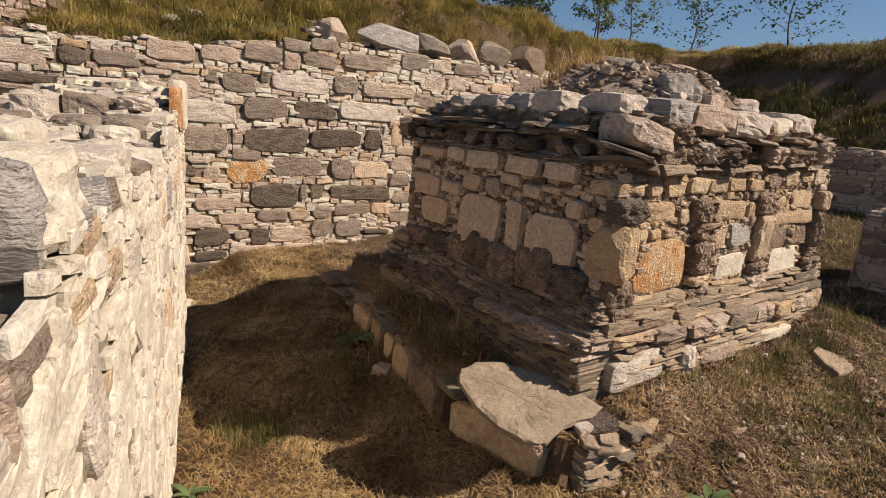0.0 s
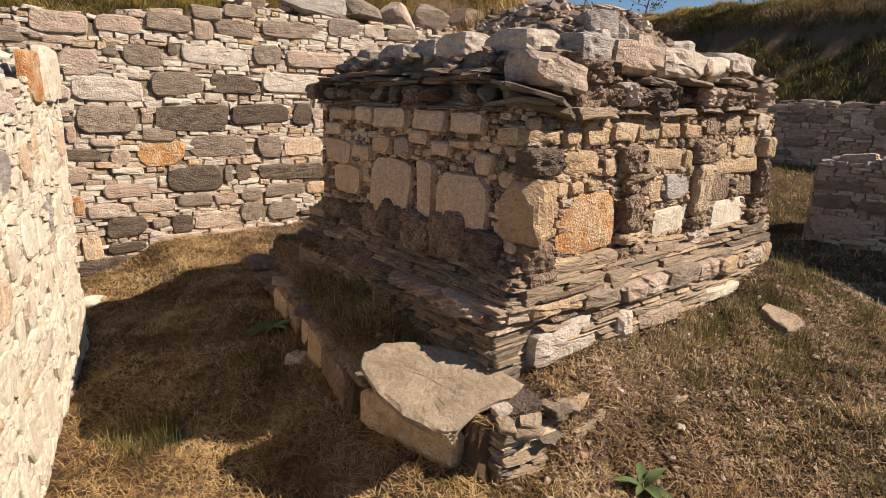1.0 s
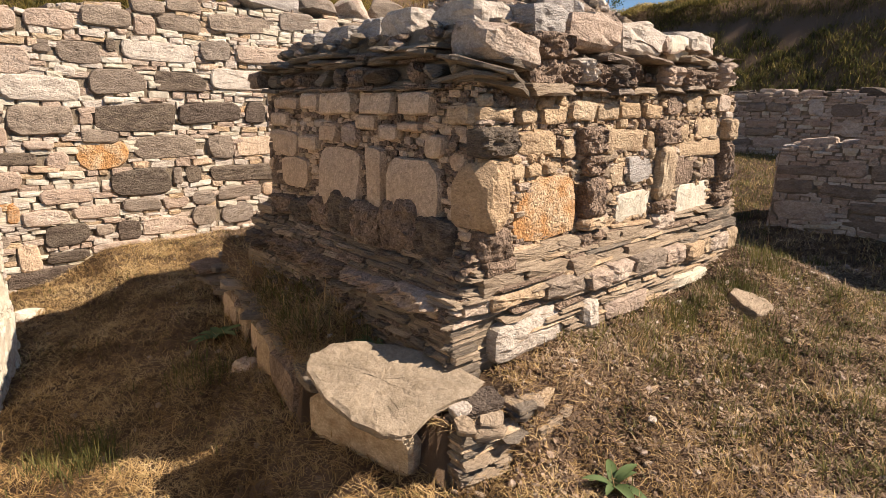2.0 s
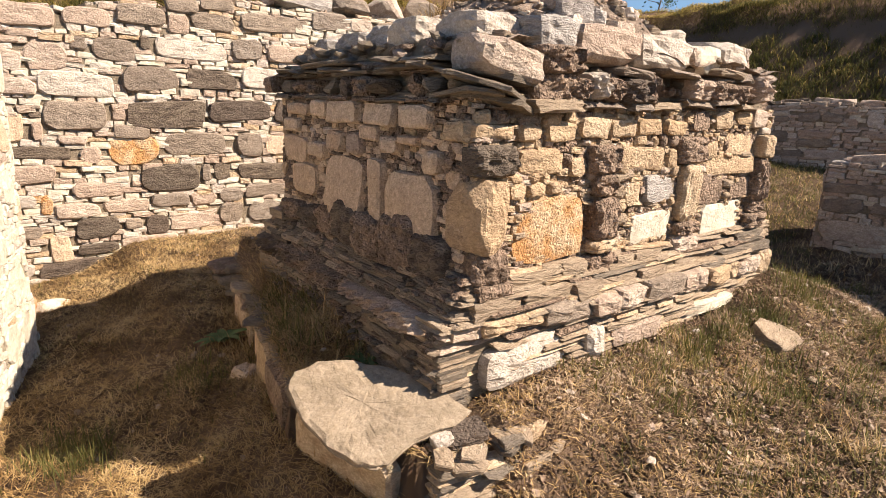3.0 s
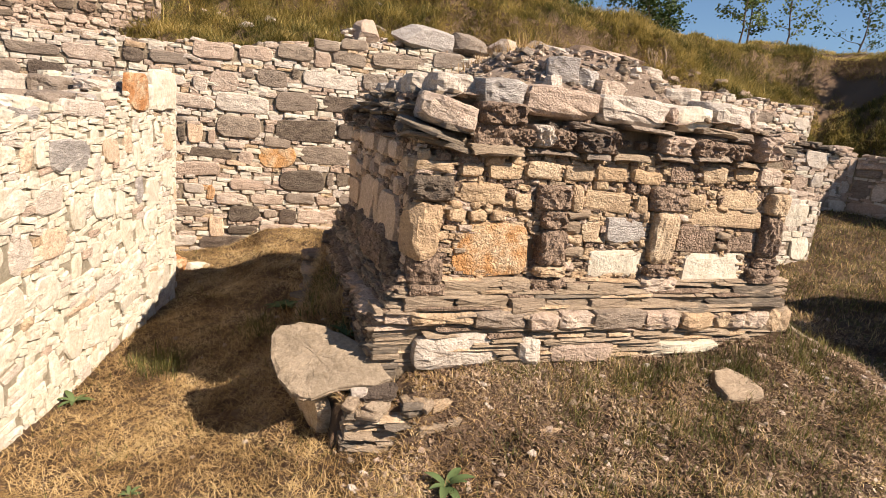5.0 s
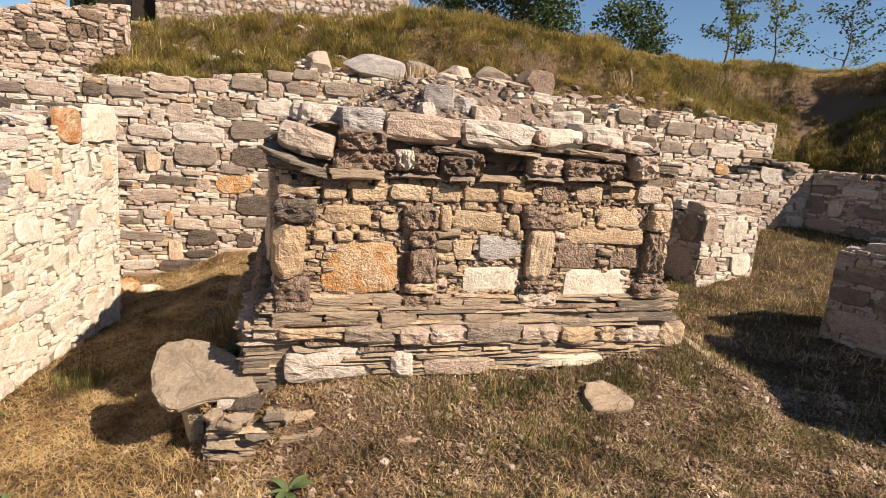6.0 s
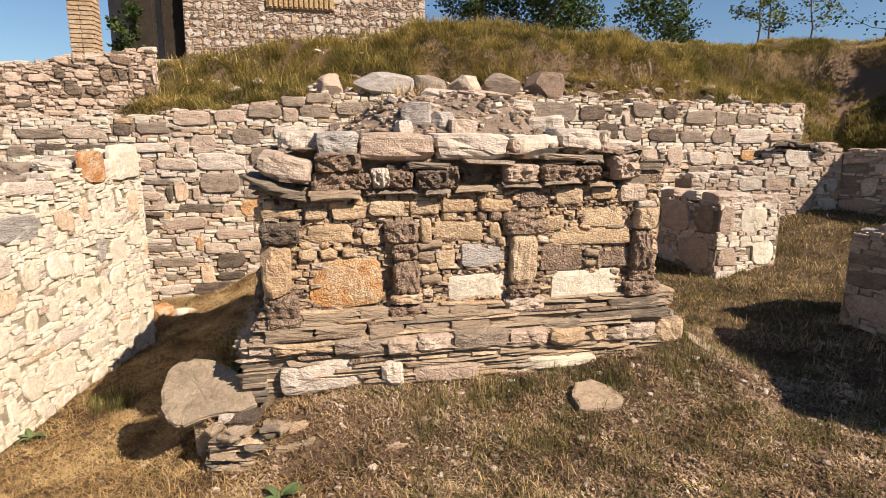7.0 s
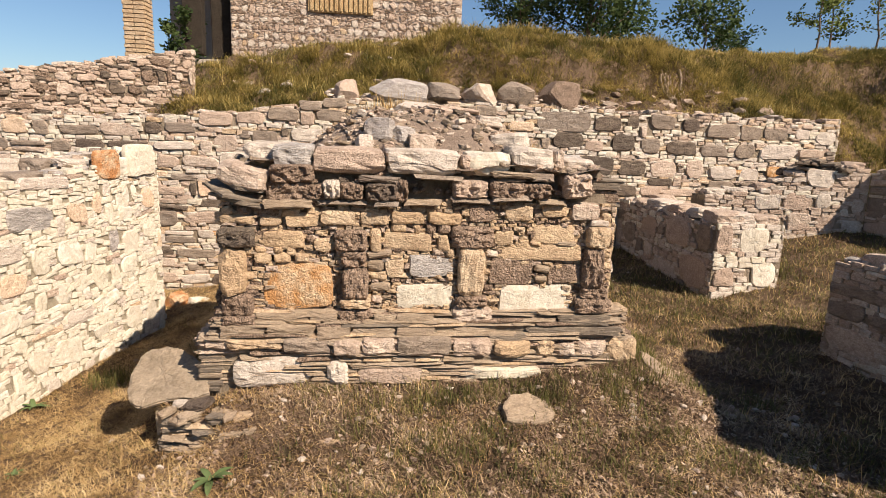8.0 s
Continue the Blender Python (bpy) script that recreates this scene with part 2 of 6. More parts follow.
def rock_template(rng, level=2, box=0.55, cuts=9):
    """A broken rock: a boxy ball with flat faces struck off it; x and z from -0.5 to 0.5, y from 0 to -1."""
    bm = bmesh.new()
    bmesh.ops.create_icosphere(bm, subdivisions=level, radius=1.0)
    planes = []
    for _ in range(cuts):
        n = Vector((rng.gauss(0, 1), rng.gauss(0, 1), rng.gauss(0, 1))).normalized()
        planes.append((n, rng.uniform(0.60, 0.80) + 0.45 * max(0, box - 0.8) / 0.2))
    sd = rng.uniform(0, 99)
    for v in bm.verts:
        c = v.co
        k = max(abs(c.x), abs(c.y), abs(c.z))
        p = c.lerp(c / k * 0.86, box)
        p *= 1 + 0.10 * noise.noise(p * 1.6 + Vector((sd, 0, 0))) + 0.05 * noise.noise(p * 4 + Vector((0, sd, 0)))
        for n, d in planes:
            o = p.dot(n) - d
            if o > 0:
                p -= n * o * 0.97
        v.co = p
    pts = np.array([tuple(v.co) for v in bm.verts])
    lo, hi = pts.min(0), pts.max(0)
    pts = (pts - (lo + hi) / 2) / (hi - lo)
    pts[:, 1] -= 0.5
    bm.verts.index_update()
    f = [tuple(v.index for v in face.verts) for face in bm.faces]
    bm.free()
    return pts, f


def hewn_template(rng, cuts=5):
    """A roughly squared block: flat uneven faces, chipped edges and corners."""
    bm = bmesh.new()
    bmesh.ops.create_cube(bm, size=2.0)
    bmesh.ops.subdivide_edges(bm, edges=bm.edges[:], cuts=cuts, use_grid_fill=True)
    sd = Vector((rng.uniform(0, 99), rng.uniform(0, 99), 0))
    lean = [rng.uniform(-0.07, 0.07) for _ in range(6)]
    chips_ = [(Vector((rng.choice((-1, 1)), rng.choice((-1, 1)), rng.choice((-1, 1)))).normalized(), rng.uniform(1.15, 1.45)) for _ in range(5)]
    for v in bm.verts:
        p = v.co.copy()
        q = (abs(p.x) ** 9 + abs(p.y) ** 9 + abs(p.z) ** 9) ** (1 / 9)
        p = p / q
        p = Vector((p.x * (1 + lean[0] * p.z + lean[1] * p.y), p.y, p.z * (1 + lean[2] * p.x + lean[3] * p.y)))
        p += p.normalized() * (0.14 * noise.noise(p * 1.1 + sd) + 0.09 * noise.noise(p * 2.7 + sd) + 0.04 * noise.noise(p * 7 + sd))
        for n, d in chips_:
            o = p.dot(n) - d
            if o > 0:
                p -= n * o
        v.co = p
    pts = np.array([tuple(v.co) for v in bm.verts])
    lo, hi = pts.min(0), pts.max(0)
    pts = (pts - (lo + hi) / 2) / (hi - lo)
    pts[:, 1] -= 0.5
    bm.verts.index_update()
    f = [tuple(v.index for v in face.verts) for face in bm.faces]
    bm.free()
    return pts, f


def craggy_template(rng, nx=14, nz=10, rough=0.20, warp=0.05):
    """A porous, deeply weathered block: a closely pitted front on a squared body."""
    sd = Vector((rng.uniform(0, 99), rng.uniform(0, 99), rng.uniform(0, 99)))
    v, f = [], []
    for j in range(nz + 1):
        for i in range(nx + 1):
            x, z = 2 * i / nx - 1, 2 * j / nz - 1
            q = max(abs(x), abs(z))
            k = (abs(x) ** 6 + abs(z) ** 6) ** (1 / 6)
            s = q / k if k else 1
            px, pz = x * s * 0.5, z * s * 0.5
            e = Vector((px * 5, pz * 4, 0)) + sd
            d = noise.noise(e) + 0.7 * abs(noise.noise(e * 2.3)) + 0.5 * noise.noise(e * 4.7)
            w = warp * noise.noise(e * 0.8) + 0.03 * noise.noise(e * 5)
            edge = max(0.0, (q - 0.72) / 0.28)
            v.append((px * (1 + w), -1.0 + rough * d + 0.22 * edge * edge, pz * (1 + w)))
    n = nx + 1
    for j in range(nz):
        for i in range(nx):
            p = j * n + i
            f.append((p, p + 1, p + n + 1, p + n))
    rim = [i for i in range(nx)] + [j * n + nx for j in range(nz)] + [nz * n + i for i in range(nx, 0, -1)] + [j * n for j in range(nz, 0, -1)]
    o = len(v)
    for r in rim:
        v.append((v[r][0], 0.0, v[r][2]))
    m = len(rim)
    for i in range(m):
        j = (i + 1) % m
        f.append((rim[j], rim[i], o + i, o + j))
    f.append(tuple(o + i for i in range(m)))
    return np.array(v), f


COBBLE = [craggy_template(TRNG, 8, 6, 0.20, 0.16) for _ in range(26)]
WEATHERED = [craggy_template(TRNG, 14, 10, 0.09, 0.11) for _ in range(14)]
CRAGGY = [craggy_template(TRNG) for _ in range(12)]
ROCKS = [rock_template(TRNG, 3, 0.8, 14) for _ in range(14)]
HEWN = [hewn_template(TRNG) for _ in range(14)]
STONELETS = [rock_template(TRNG, 1, 0.6, 7) for _ in range(16)]
SETS = {"cobble": COBBLE, "weathered": WEATHERED, "craggy": CRAGGY, "ashlar": ASHLAR, "slab": SLAB, "rock": ROCKS, "hewn": HEWN, "stonelet": STONELETS, "block": BLOCKS, "slip": SLIPS, "field": FIELD}
SHARED = {}


def shared_mesh(kind, i, key):
    """One mesh for all stones of one shape and material."""
    if (kind, i, key) not in SHARED:
        v, f = SETS[kind][i]
        me = bpy.data.meshes.new("stone")
        me.from_pydata([tuple(p) for p in v], [], f)
        me.materials.append(MAT[key])
        SHARED[kind, i, key] = me
    return SHARED[kind, i, key]


class Face:
    """A wall face: origin, unit direction along, outward normal."""

    def __init__(self, a, b):
        self.a = Vector((a[0], a[1], 0))
        d = Vector((b[0] - a[0], b[1] - a[1], 0))
        self.length = d.length
        self.u = d.normalized()
        self.n = Vector((self.u.y, -self.u.x, 0))

    def at(self, u, z, out=0.0):
        return self.a + self.u * u + self.n * out + Vector((0, 0, z))

    def matrix(self, u, z, w, h, d, out=0.0, turn=0.0):
        base = Matrix((
            (self.u.x, -self.n.x, 0, 0), (self.u.y, -self.n.y, 0, 0), (0, 0, 1, 0), (0, 0, 0, 1)))
        return Matrix.Translation(self.at(u, z, out)) @ base @ Matrix.Rotation(turn, 4, "Y") @ Matrix.Diagonal((w, d, h, 1))


class Joined:
    """Collects small pieces into one mesh."""

    def __init__(self):
        self.v, self.f, self.m, self.n, self.keys = [], [], [], 0, []

    def add(self, verts, faces, matrix, key):
        if key not in self.keys:
            self.keys.append(key)
        k = self.keys.index(key)
        mat = np.array(matrix)
        self.v.append(verts @ mat[:3, :3].T + mat[:3, 3])
        n = self.n
        self.f += [tuple(i + n for i in face) for face in faces]
        self.m += [k] * len(faces)
        self.n += len(verts)

    def build(self, name, parent, label="", table=None, smooth=False):
        if not self.v:
            return None
        table = table or MATI
        ob = mesh_object(name, np.concatenate(self.v), self.f, None, parent, label, [table[k] for k in self.keys], self.m, smooth)
        ob["kind"] = "stuff"
        return ob


def put_stone(face, parent, rng, kind, key, u, z, w, h, d, out=0.0, turn=0.0, name="stone"):
    i = rng.randrange(len(SETS[kind]))
    ob = new(name, shared_mesh(kind, i, key))
    ob.parent = parent
    ob.matrix_basis = face.matrix(u, z, w, h, d, out, turn)
    return ob


def put_plate(parent, rng, key, x, y, z, w, d, thick, rx=0, ry=0, rz=0, name="slate"):
    """A flat split stone with a broken outline in plan."""
    ob = new(name, shared_mesh("field", rng.randrange(len(SETS["field"])), key))
    ob.parent = parent
    ob.matrix_basis = pose(x, y, z, rx, ry, rz) @ Matrix.Rotation(radians(-90), 4, "X") @ Matrix.Diagonal((w, thick, d, 1)) @ Matrix.Translation((0, 0.5, 0))
    return ob


def pick(rng, weights):
    x = rng.random() * sum(weights.values())
    for k, v in weights.items():
        x -= v
        if x <= 0:
            return k
    return k


def masonry(face, parent, seed, bottom, top, u0, u1, blocks, slips, hb=(0.12, 0.18), wb=(0.2, 0.42), hs=(0.022, 0.04),
            kind="cobble", depth=0.034, turn=0.03, limit=300, near=None, rest=None, skip=None,
            gaps=(0.0, 0.0, 0.03, 0.05, 0.08, 0.12), beds=(1, 1, 2)):
    """Big stones in courses, with stacks of thin slips between them and thin levelling courses over them.
    bottom, top: heights as functions of u. Big stones are parts, the slips are joined."""
    rng = random.Random(seed)
    small = rest or Joined()
    bigs = []
    z = min(bottom(u0), bottom(u1), bottom((u0 + u1) / 2)) - 0.05
    zmax = max(top(u0 + (u1 - u0) * i / 20) for i in range(21))

    def slip_row(a, b, z0, h):
        u = a
        while u < b - 0.015:
            w = min(rng.uniform(1.6, 6.5) * h, b - u)
            if b - u - w < 0.03:
                w = b - u
            c = u + w / 2
            if bottom(c) - 0.06 < z0 + h / 2 < top(c) + 0.01 and not (skip and skip(c, z0 + h / 2)):
                v, f = SLIPS[rng.randrange(len(SLIPS))]
                d = depth * rng.uniform(0.65, 1.0)
                small.add(v, f, face.matrix(c, z0 + h / 2, w * 0.995, h * rng.uniform(0.88, 1.03), d, -0.012, rng.uniform(-turn, turn)), pick(rng, slips))
            u += w

    while z < zmax:
        h = rng.uniform(*hb)
        mood = rng.choice((0.35, 1.0, 2.2))
        tones = {k: (v * mood if k in ("dark", "taupe") else v) for k, v in blocks.items()}
        u = u0 + rng.uniform(0, 0.05)
        while u < u1 - 0.02:
            w = rng.uniform(*wb) * (h / hb[1]) ** 0.5
            w = min(w, u1 - u)
            c = u + w / 2
            if w > 0.07 and bottom(c) - 0.14 < z + h / 2 and z + h * 0.6 < top(c) and not (skip and skip(c, z + h / 2)):
                hh = h * rng.uniform(0.58, 1.0)
                bigs.append((c, z + hh / 2, w * 1.03, hh * rng.uniform(1.0, 1.16), depth * rng.uniform(0.8, 1.25), pick(rng, tones), rng.uniform(-turn, turn)))
                if h - hh > 0.012:
                    slip_row(u, u + w, z + hh, h - hh)
            elif w <= 0.07 or z + h / 2 < top(c) + 0.04:
                k = max(1, round(h / 0.035))
                for i in range(k):
                    slip_row(u, u + w, z + i * h / k, h / k)
            u += w
            g = rng.choice(gaps)
            g = min(g, u1 - u)
            if g > 0.02:
                k = max(2, round(h / rng.uniform(0.028, 0.05)))
                for i in range(k):
                    slip_row(u, u + g, z + i * h / k, h / k)
            u += max(g, 0.004)
        z += h
        for _ in range(rng.choice(beds)):
            hs_ = rng.uniform(*hs)
            slip_row(u0, u1, z, hs_)
            z += hs_
    if near is not None:
        bigs.sort(key=lambda s: abs(s[0] - near))
    for i, (c, zz, w, h, d, key, t) in enumerate(bigs):
        if i < limit:
            put_stone(face, parent, rng, kind, key, c, zz, w, h, d, -0.012, t)
        else:
            v, f = SETS[kind][rng.randrange(len(SETS[kind]))]
            small.add(v, f, face.matrix(c, zz, w, h, d, -0.012, t), key)
    if rest is None:
        small.build("stone_slips", parent)
    return small


def lump(rng, w, h, d, skew=0.14, rounds=1, rough=0.005, arris=0.013, tip=1.0, cut_in=(0.05, 0.22)):
    """A rubble stone in metres, bedded at y = 0 and facing -y: six shaken corners cut back, a broken arris, a rough front."""
    s = min(w, h)
    c = [(sx * (w / 2 - rng.uniform(0, skew) * s * 1.3), sz * (h / 2 - rng.uniform(0, skew) * s)) for sx, sz in ((-1, -1), (1, -1), (1, 1), (-1, 1))]
    for at, sz in ((3, 1), (1, -1)):
        t = rng.uniform(0.3, 0.7)
        a, b = c[at - 1 if sz > 0 else 0], c[at if sz > 0 else 1]
        c.insert(at, (a[0] + (b[0] - a[0]) * t, a[1] + (b[1] - a[1]) * t + sz * rng.uniform(-0.05, 0.11) * s))
    for turn_ in range(rounds):
        out = []
        for i, a in enumerate(c):
            b = c[(i + 1) % len(c)]
            length = math.hypot(b[0] - a[0], b[1] - a[1]) or 1
            for k in (0, 1):
                q = min(rng.uniform(*cut_in) * s / length, 0.42) if turn_ == 0 else rng.uniform(0.12, 0.3)
                q = q if k == 0 else 1 - q
                out.append((a[0] + (b[0] - a[0]) * q, a[1] + (b[1] - a[1]) * q))
        c = out
    n = len(c)
    v, f = [], []
    sd = rng.uniform(0, 99)
    lean = (tip * rng.uniform(-0.09, 0.09), tip * rng.uniform(-0.16, 0.08))
    for r, (cut, share, y) in enumerate(((0.0, 1.0, 0.0), (0.0, 1.0, -0.62), (1.0, 1.0, -0.93), (1.3, 0.70, -1.0), (1.3, 0.34, -1.0))):
        for x, z in c:
            e = arris * cut * rng.uniform(0.6, 1.3)
            k = share * (rng.uniform(0.92, 1.08) if r > 2 else 1)
            px, pz = x * max(0.3, 1 - 2 * e / w) * k, z * max(0.3, 1 - 2 * e / h) * k
            g = 0 if r == 0 else rough * (1.8 * noise.noise(Vector((px * 10, pz * 10, sd))) + 0.9 * noise.noise(Vector((px * 34, pz * 34, sd)))) * (1 if r > 1 else 0.5)
            v.append((px, y * d - g - (lean[0] * px + lean[1] * pz if r else 0), pz))
    v.append((0, -d - rough * 1.8 * noise.noise(Vector((0, 0, sd))), 0))
    for r in range(4):
        for i in range(n):
            j = (i + 1) % n
            f.append((r * n + i, r * n + j, (r + 1) * n + j, (r + 1) * n + i))
    for i in range(n):
        f.append((4 * n + i, 4 * n + (i + 1) % n, 5 * n))
    f.append(tuple(reversed(range(n))))
    return v, f


def put_lump(face, parent, rng, key, u, z, w, h, d, out=0.0, turn=0.0, name="stone", **shape):
    v, f = lump(rng, w, h, d, **shape)
    me = bpy.data.meshes.new(name)
    me.from_pydata(v, [], f)
    me.materials.append(MAT[key])
    ob = new(name, me)
    ob.parent = parent
    ob.matrix_basis = face.matrix(u, z, 1, 1, 1, out, turn)
    return ob


def rubble(face, parent, seed, bottom, top, u0, u1, blocks, slips, hb=(0.14, 0.24), wb=(0.2, 0.55), hs=(0.024, 0.054), ws=(0.06, 0.2),
           fixed=(), depth=0.034, turn=0.07, wave=0.022, gaps=(0.0, 0.0, 0.02, 0.04, 0.07, 0.12), fill=0.9, limit=300, near=None, skew=0.14, bed=(0.0, 0.035), avoid=(), rest=None, mids=45):
    """Random rubble: wavering courses of uneven stones over a bed of thin slips. fixed: known stones (key, u, z, w, h), laid first;
    avoid: places (u, z, w, h) that are filled otherwise."""
    rng = random.Random(seed)
    ph = [rng.uniform(0, 6.28) for _ in range(3)]

    def sway(u):
        return wave * (math.sin(1.3 * u + ph[0]) + 0.6 * math.sin(3.1 * u + ph[1]) + 0.35 * math.sin(7.7 * u + ph[2]))

    zmax = max(top(u0 + (u1 - u0) * i / 40) for i in range(41))
    zmin = min(bottom(u0 + (u1 - u0) * i / 20) for i in range(21))
    big = [(k, u, z, w * 1.05, h * 1.08, rng.uniform(-0.03, 0.03)) for k, u, z, w, h in fixed]
    held = [q[1:] for q in fixed] + list(avoid)
    z = zmin - 0.12
    while z < zmax:
        h = rng.uniform(*hb)
        mood = rng.choice((0.4, 1.0, 2.0))
        tones = {k: (v * mood if k in ("dark", "taupe") else v) for k, v in blocks.items()}
        u = u0
        while u < u1 - 0.05:
            w = min(rng.uniform(*wb) * rng.uniform(0.6, 1.0), u1 - u)
            hh = h * rng.uniform(0.62, 1.0)
            zc = z + sway(u + w / 2) + hh / 2 + rng.uniform(0, h - hh)
            hit = None
            for a, b, fw, fh in held:
                if abs(zc - b) < (hh + fh) / 2 - 0.03 and u + w > a - fw / 2 + 0.015 and u < a + fw / 2 - 0.015:
                    if hit is None or a < hit[0]:
                        hit = (a, fw)
            if hit:
                if hit[0] - hit[1] / 2 - u > 0.09:
                    w = hit[0] - hit[1] / 2 - u
                else:
                    u = hit[0] + hit[1] / 2
                    continue
            c = u + w / 2
            if w > 0.05 and bottom(c) - hh * 0.6 < zc and zc + hh * 0.35 < top(c) and rng.random() < fill:
                if hh > 0.11 and rng.random() < 0.16:
                    cut = hh * rng.uniform(0.4, 0.6)
                    big.append((pick(rng, tones), c, zc - hh / 2 + cut / 2, w * rng.uniform(0.9, 1.0), cut * 0.97, rng.uniform(-turn, turn)))
                    big.append((pick(rng, tones), c, zc + cut / 2, w * rng.uniform(0.85, 1.0), (hh - cut) * 0.97, rng.uniform(-turn, turn)))
                else:
                    big.append((pick(rng, tones), c, zc, w * 1.01, hh, rng.uniform(-turn, turn) + 0.5 * (sway(c + 0.1) - sway(c - 0.1)) / 0.2))
            u += w + rng.choice(gaps)
        z += h + rng.uniform(*bed)
    for _ in range(int(mids * (u1 - u0) * (zmax - zmin))):
        w, h = rng.uniform(0.08, 0.24) * hb[1] / 0.24, rng.uniform(0.05, 0.11) * hb[1] / 0.24
        u, z = rng.uniform(u0 + w / 2, u1 - w / 2), rng.uniform(zmin, zmax)
        if bottom(u) - h < z < top(u) - h * 0.6 and not any(abs(u - q[1]) < (w + q[3]) * 0.46 and abs(z - q[2]) < (h + q[4]) * 0.44 for q in big) \
                and not any(abs(u - a) < (w + c) * 0.46 and abs(z - b) < (h + d) * 0.44 for a, b, c, d in avoid):
            big.append((pick(rng, slips if rng.random() < 0.75 else blocks), u, z, w, h, rng.uniform(-turn, turn)))
    if near is not None:
        big = big[:len(fixed)] + sorted(big[len(fixed):], key=lambda q: abs(q[1] - near))
    small = rest or Joined()
    cells = {}
    for u, z, w, h in [q[1:5] for q in big] + [(a, b, c * 0.9, d * 0.85) for a, b, c, d in avoid]:
        for i in range(int((u - w / 2) // 0.5), int((u + w / 2) // 0.5) + 1):
            cells.setdefault(i, []).append((u, z, w * (0.49 - 0.55 * skew), h * (0.46 - 0.7 * skew)))
    z = zmin - 0.05
    while z < zmax + 0.03:
        h = rng.uniform(*hs)
        u = u0
        while u < u1 - 0.02:
            w = min(rng.uniform(*ws), u1 - u)
            c = u + w / 2
            zc = z + 0.7 * sway(c) + h / 2 + 0.012 * noise.noise(Vector((c * 6, z * 3, seed)))
            if bottom(c) - 0.05 < zc < top(c) - 0.005 and not any(abs(c - a) < p and abs(zc - b) < q for a, b, p, q in cells.get(int(c // 0.5), ())):
                v, f = SLIPS[rng.randrange(len(SLIPS))]
                small.add(v, f, face.matrix(c, zc, w * 1.02, h * rng.uniform(0.9, 1.3), 0.013 + depth * rng.uniform(0.12, 0.6), -0.012, rng.uniform(-turn, turn) * 1.3), pick(rng, slips))
            u += w
        z += h * 0.96
    for i, (key, u, z, w, h, t) in enumerate(big):
        d = depth * rng.uniform(0.75, 1.25)
        if i < limit:
            put_lump(face, parent, rng, key, u, z, w, h, d, -0.012, t, skew=skew, rounds=2 if i < len(fixed) else 1, tip=0.5, cut_in=(0.08, 0.32))
        else:
            v, f = lump(rng, w, h, d, skew=skew, tip=0.5, cut_in=(0.08, 0.32))
            small.add(np.array(v), f, face.matrix(u, z, 1, 1, 1, -0.012, t), key)
    if rest is None:
        small.build("stone_slips", parent)


def ragged_core(name, a, b, thick, bottom, top, label, seed, mortar=None):
    """The mud-and-rubble core of a wall behind the face from a to b; its top follows top(u), roughly."""
    rng = random.Random(seed)
    f = Face(a, b)
    n = max(8, int(f.length / 0.12))
    k = 5
    v, fc = [], []
    for i in range(n + 1):
        u = f.length * i / n
        zt = top(u)
        zb = bottom(u) - 0.5
        v.append(f.at(u, zb, -0.003))
        for j in range(k):
            v.append(f.at(u, zt - 0.03 + rng.uniform(-0.03, 0.03), -0.003 - (thick - 0.003) * j / (k - 1)))
        v.append(f.at(u, zb, -thick))
    m = k + 2
    for i in range(n):
        for j in range(m - 1):
            p = i * m + j
            fc.append((p, p + m, p + m + 1, p + 1))
    fc.append(tuple(range(m)))
    fc.append(tuple(n * m + j for j in reversed(range(m))))
    ob = mesh_object(name, v, fc, mortar or M_MORTAR)
    tagged(ob, label, "wall", kind="structure")
    return ob, f


# ---- ground ----
def lin(x, pts):
    return np.interp(x, [p[0] for p in pts], [p[1] for p in pts])


def wob(x, y, s, seed):
    return (np.sin(x * s + seed) * np.cos(y * s * 1.13 + seed * 1.7) + 0.5 * np.sin(x * s * 2.3 + y * s * 1.9 + seed * 2.1)
            + 0.25 * np.cos(x * s * 4.9 - y * s * 4.1 + seed))


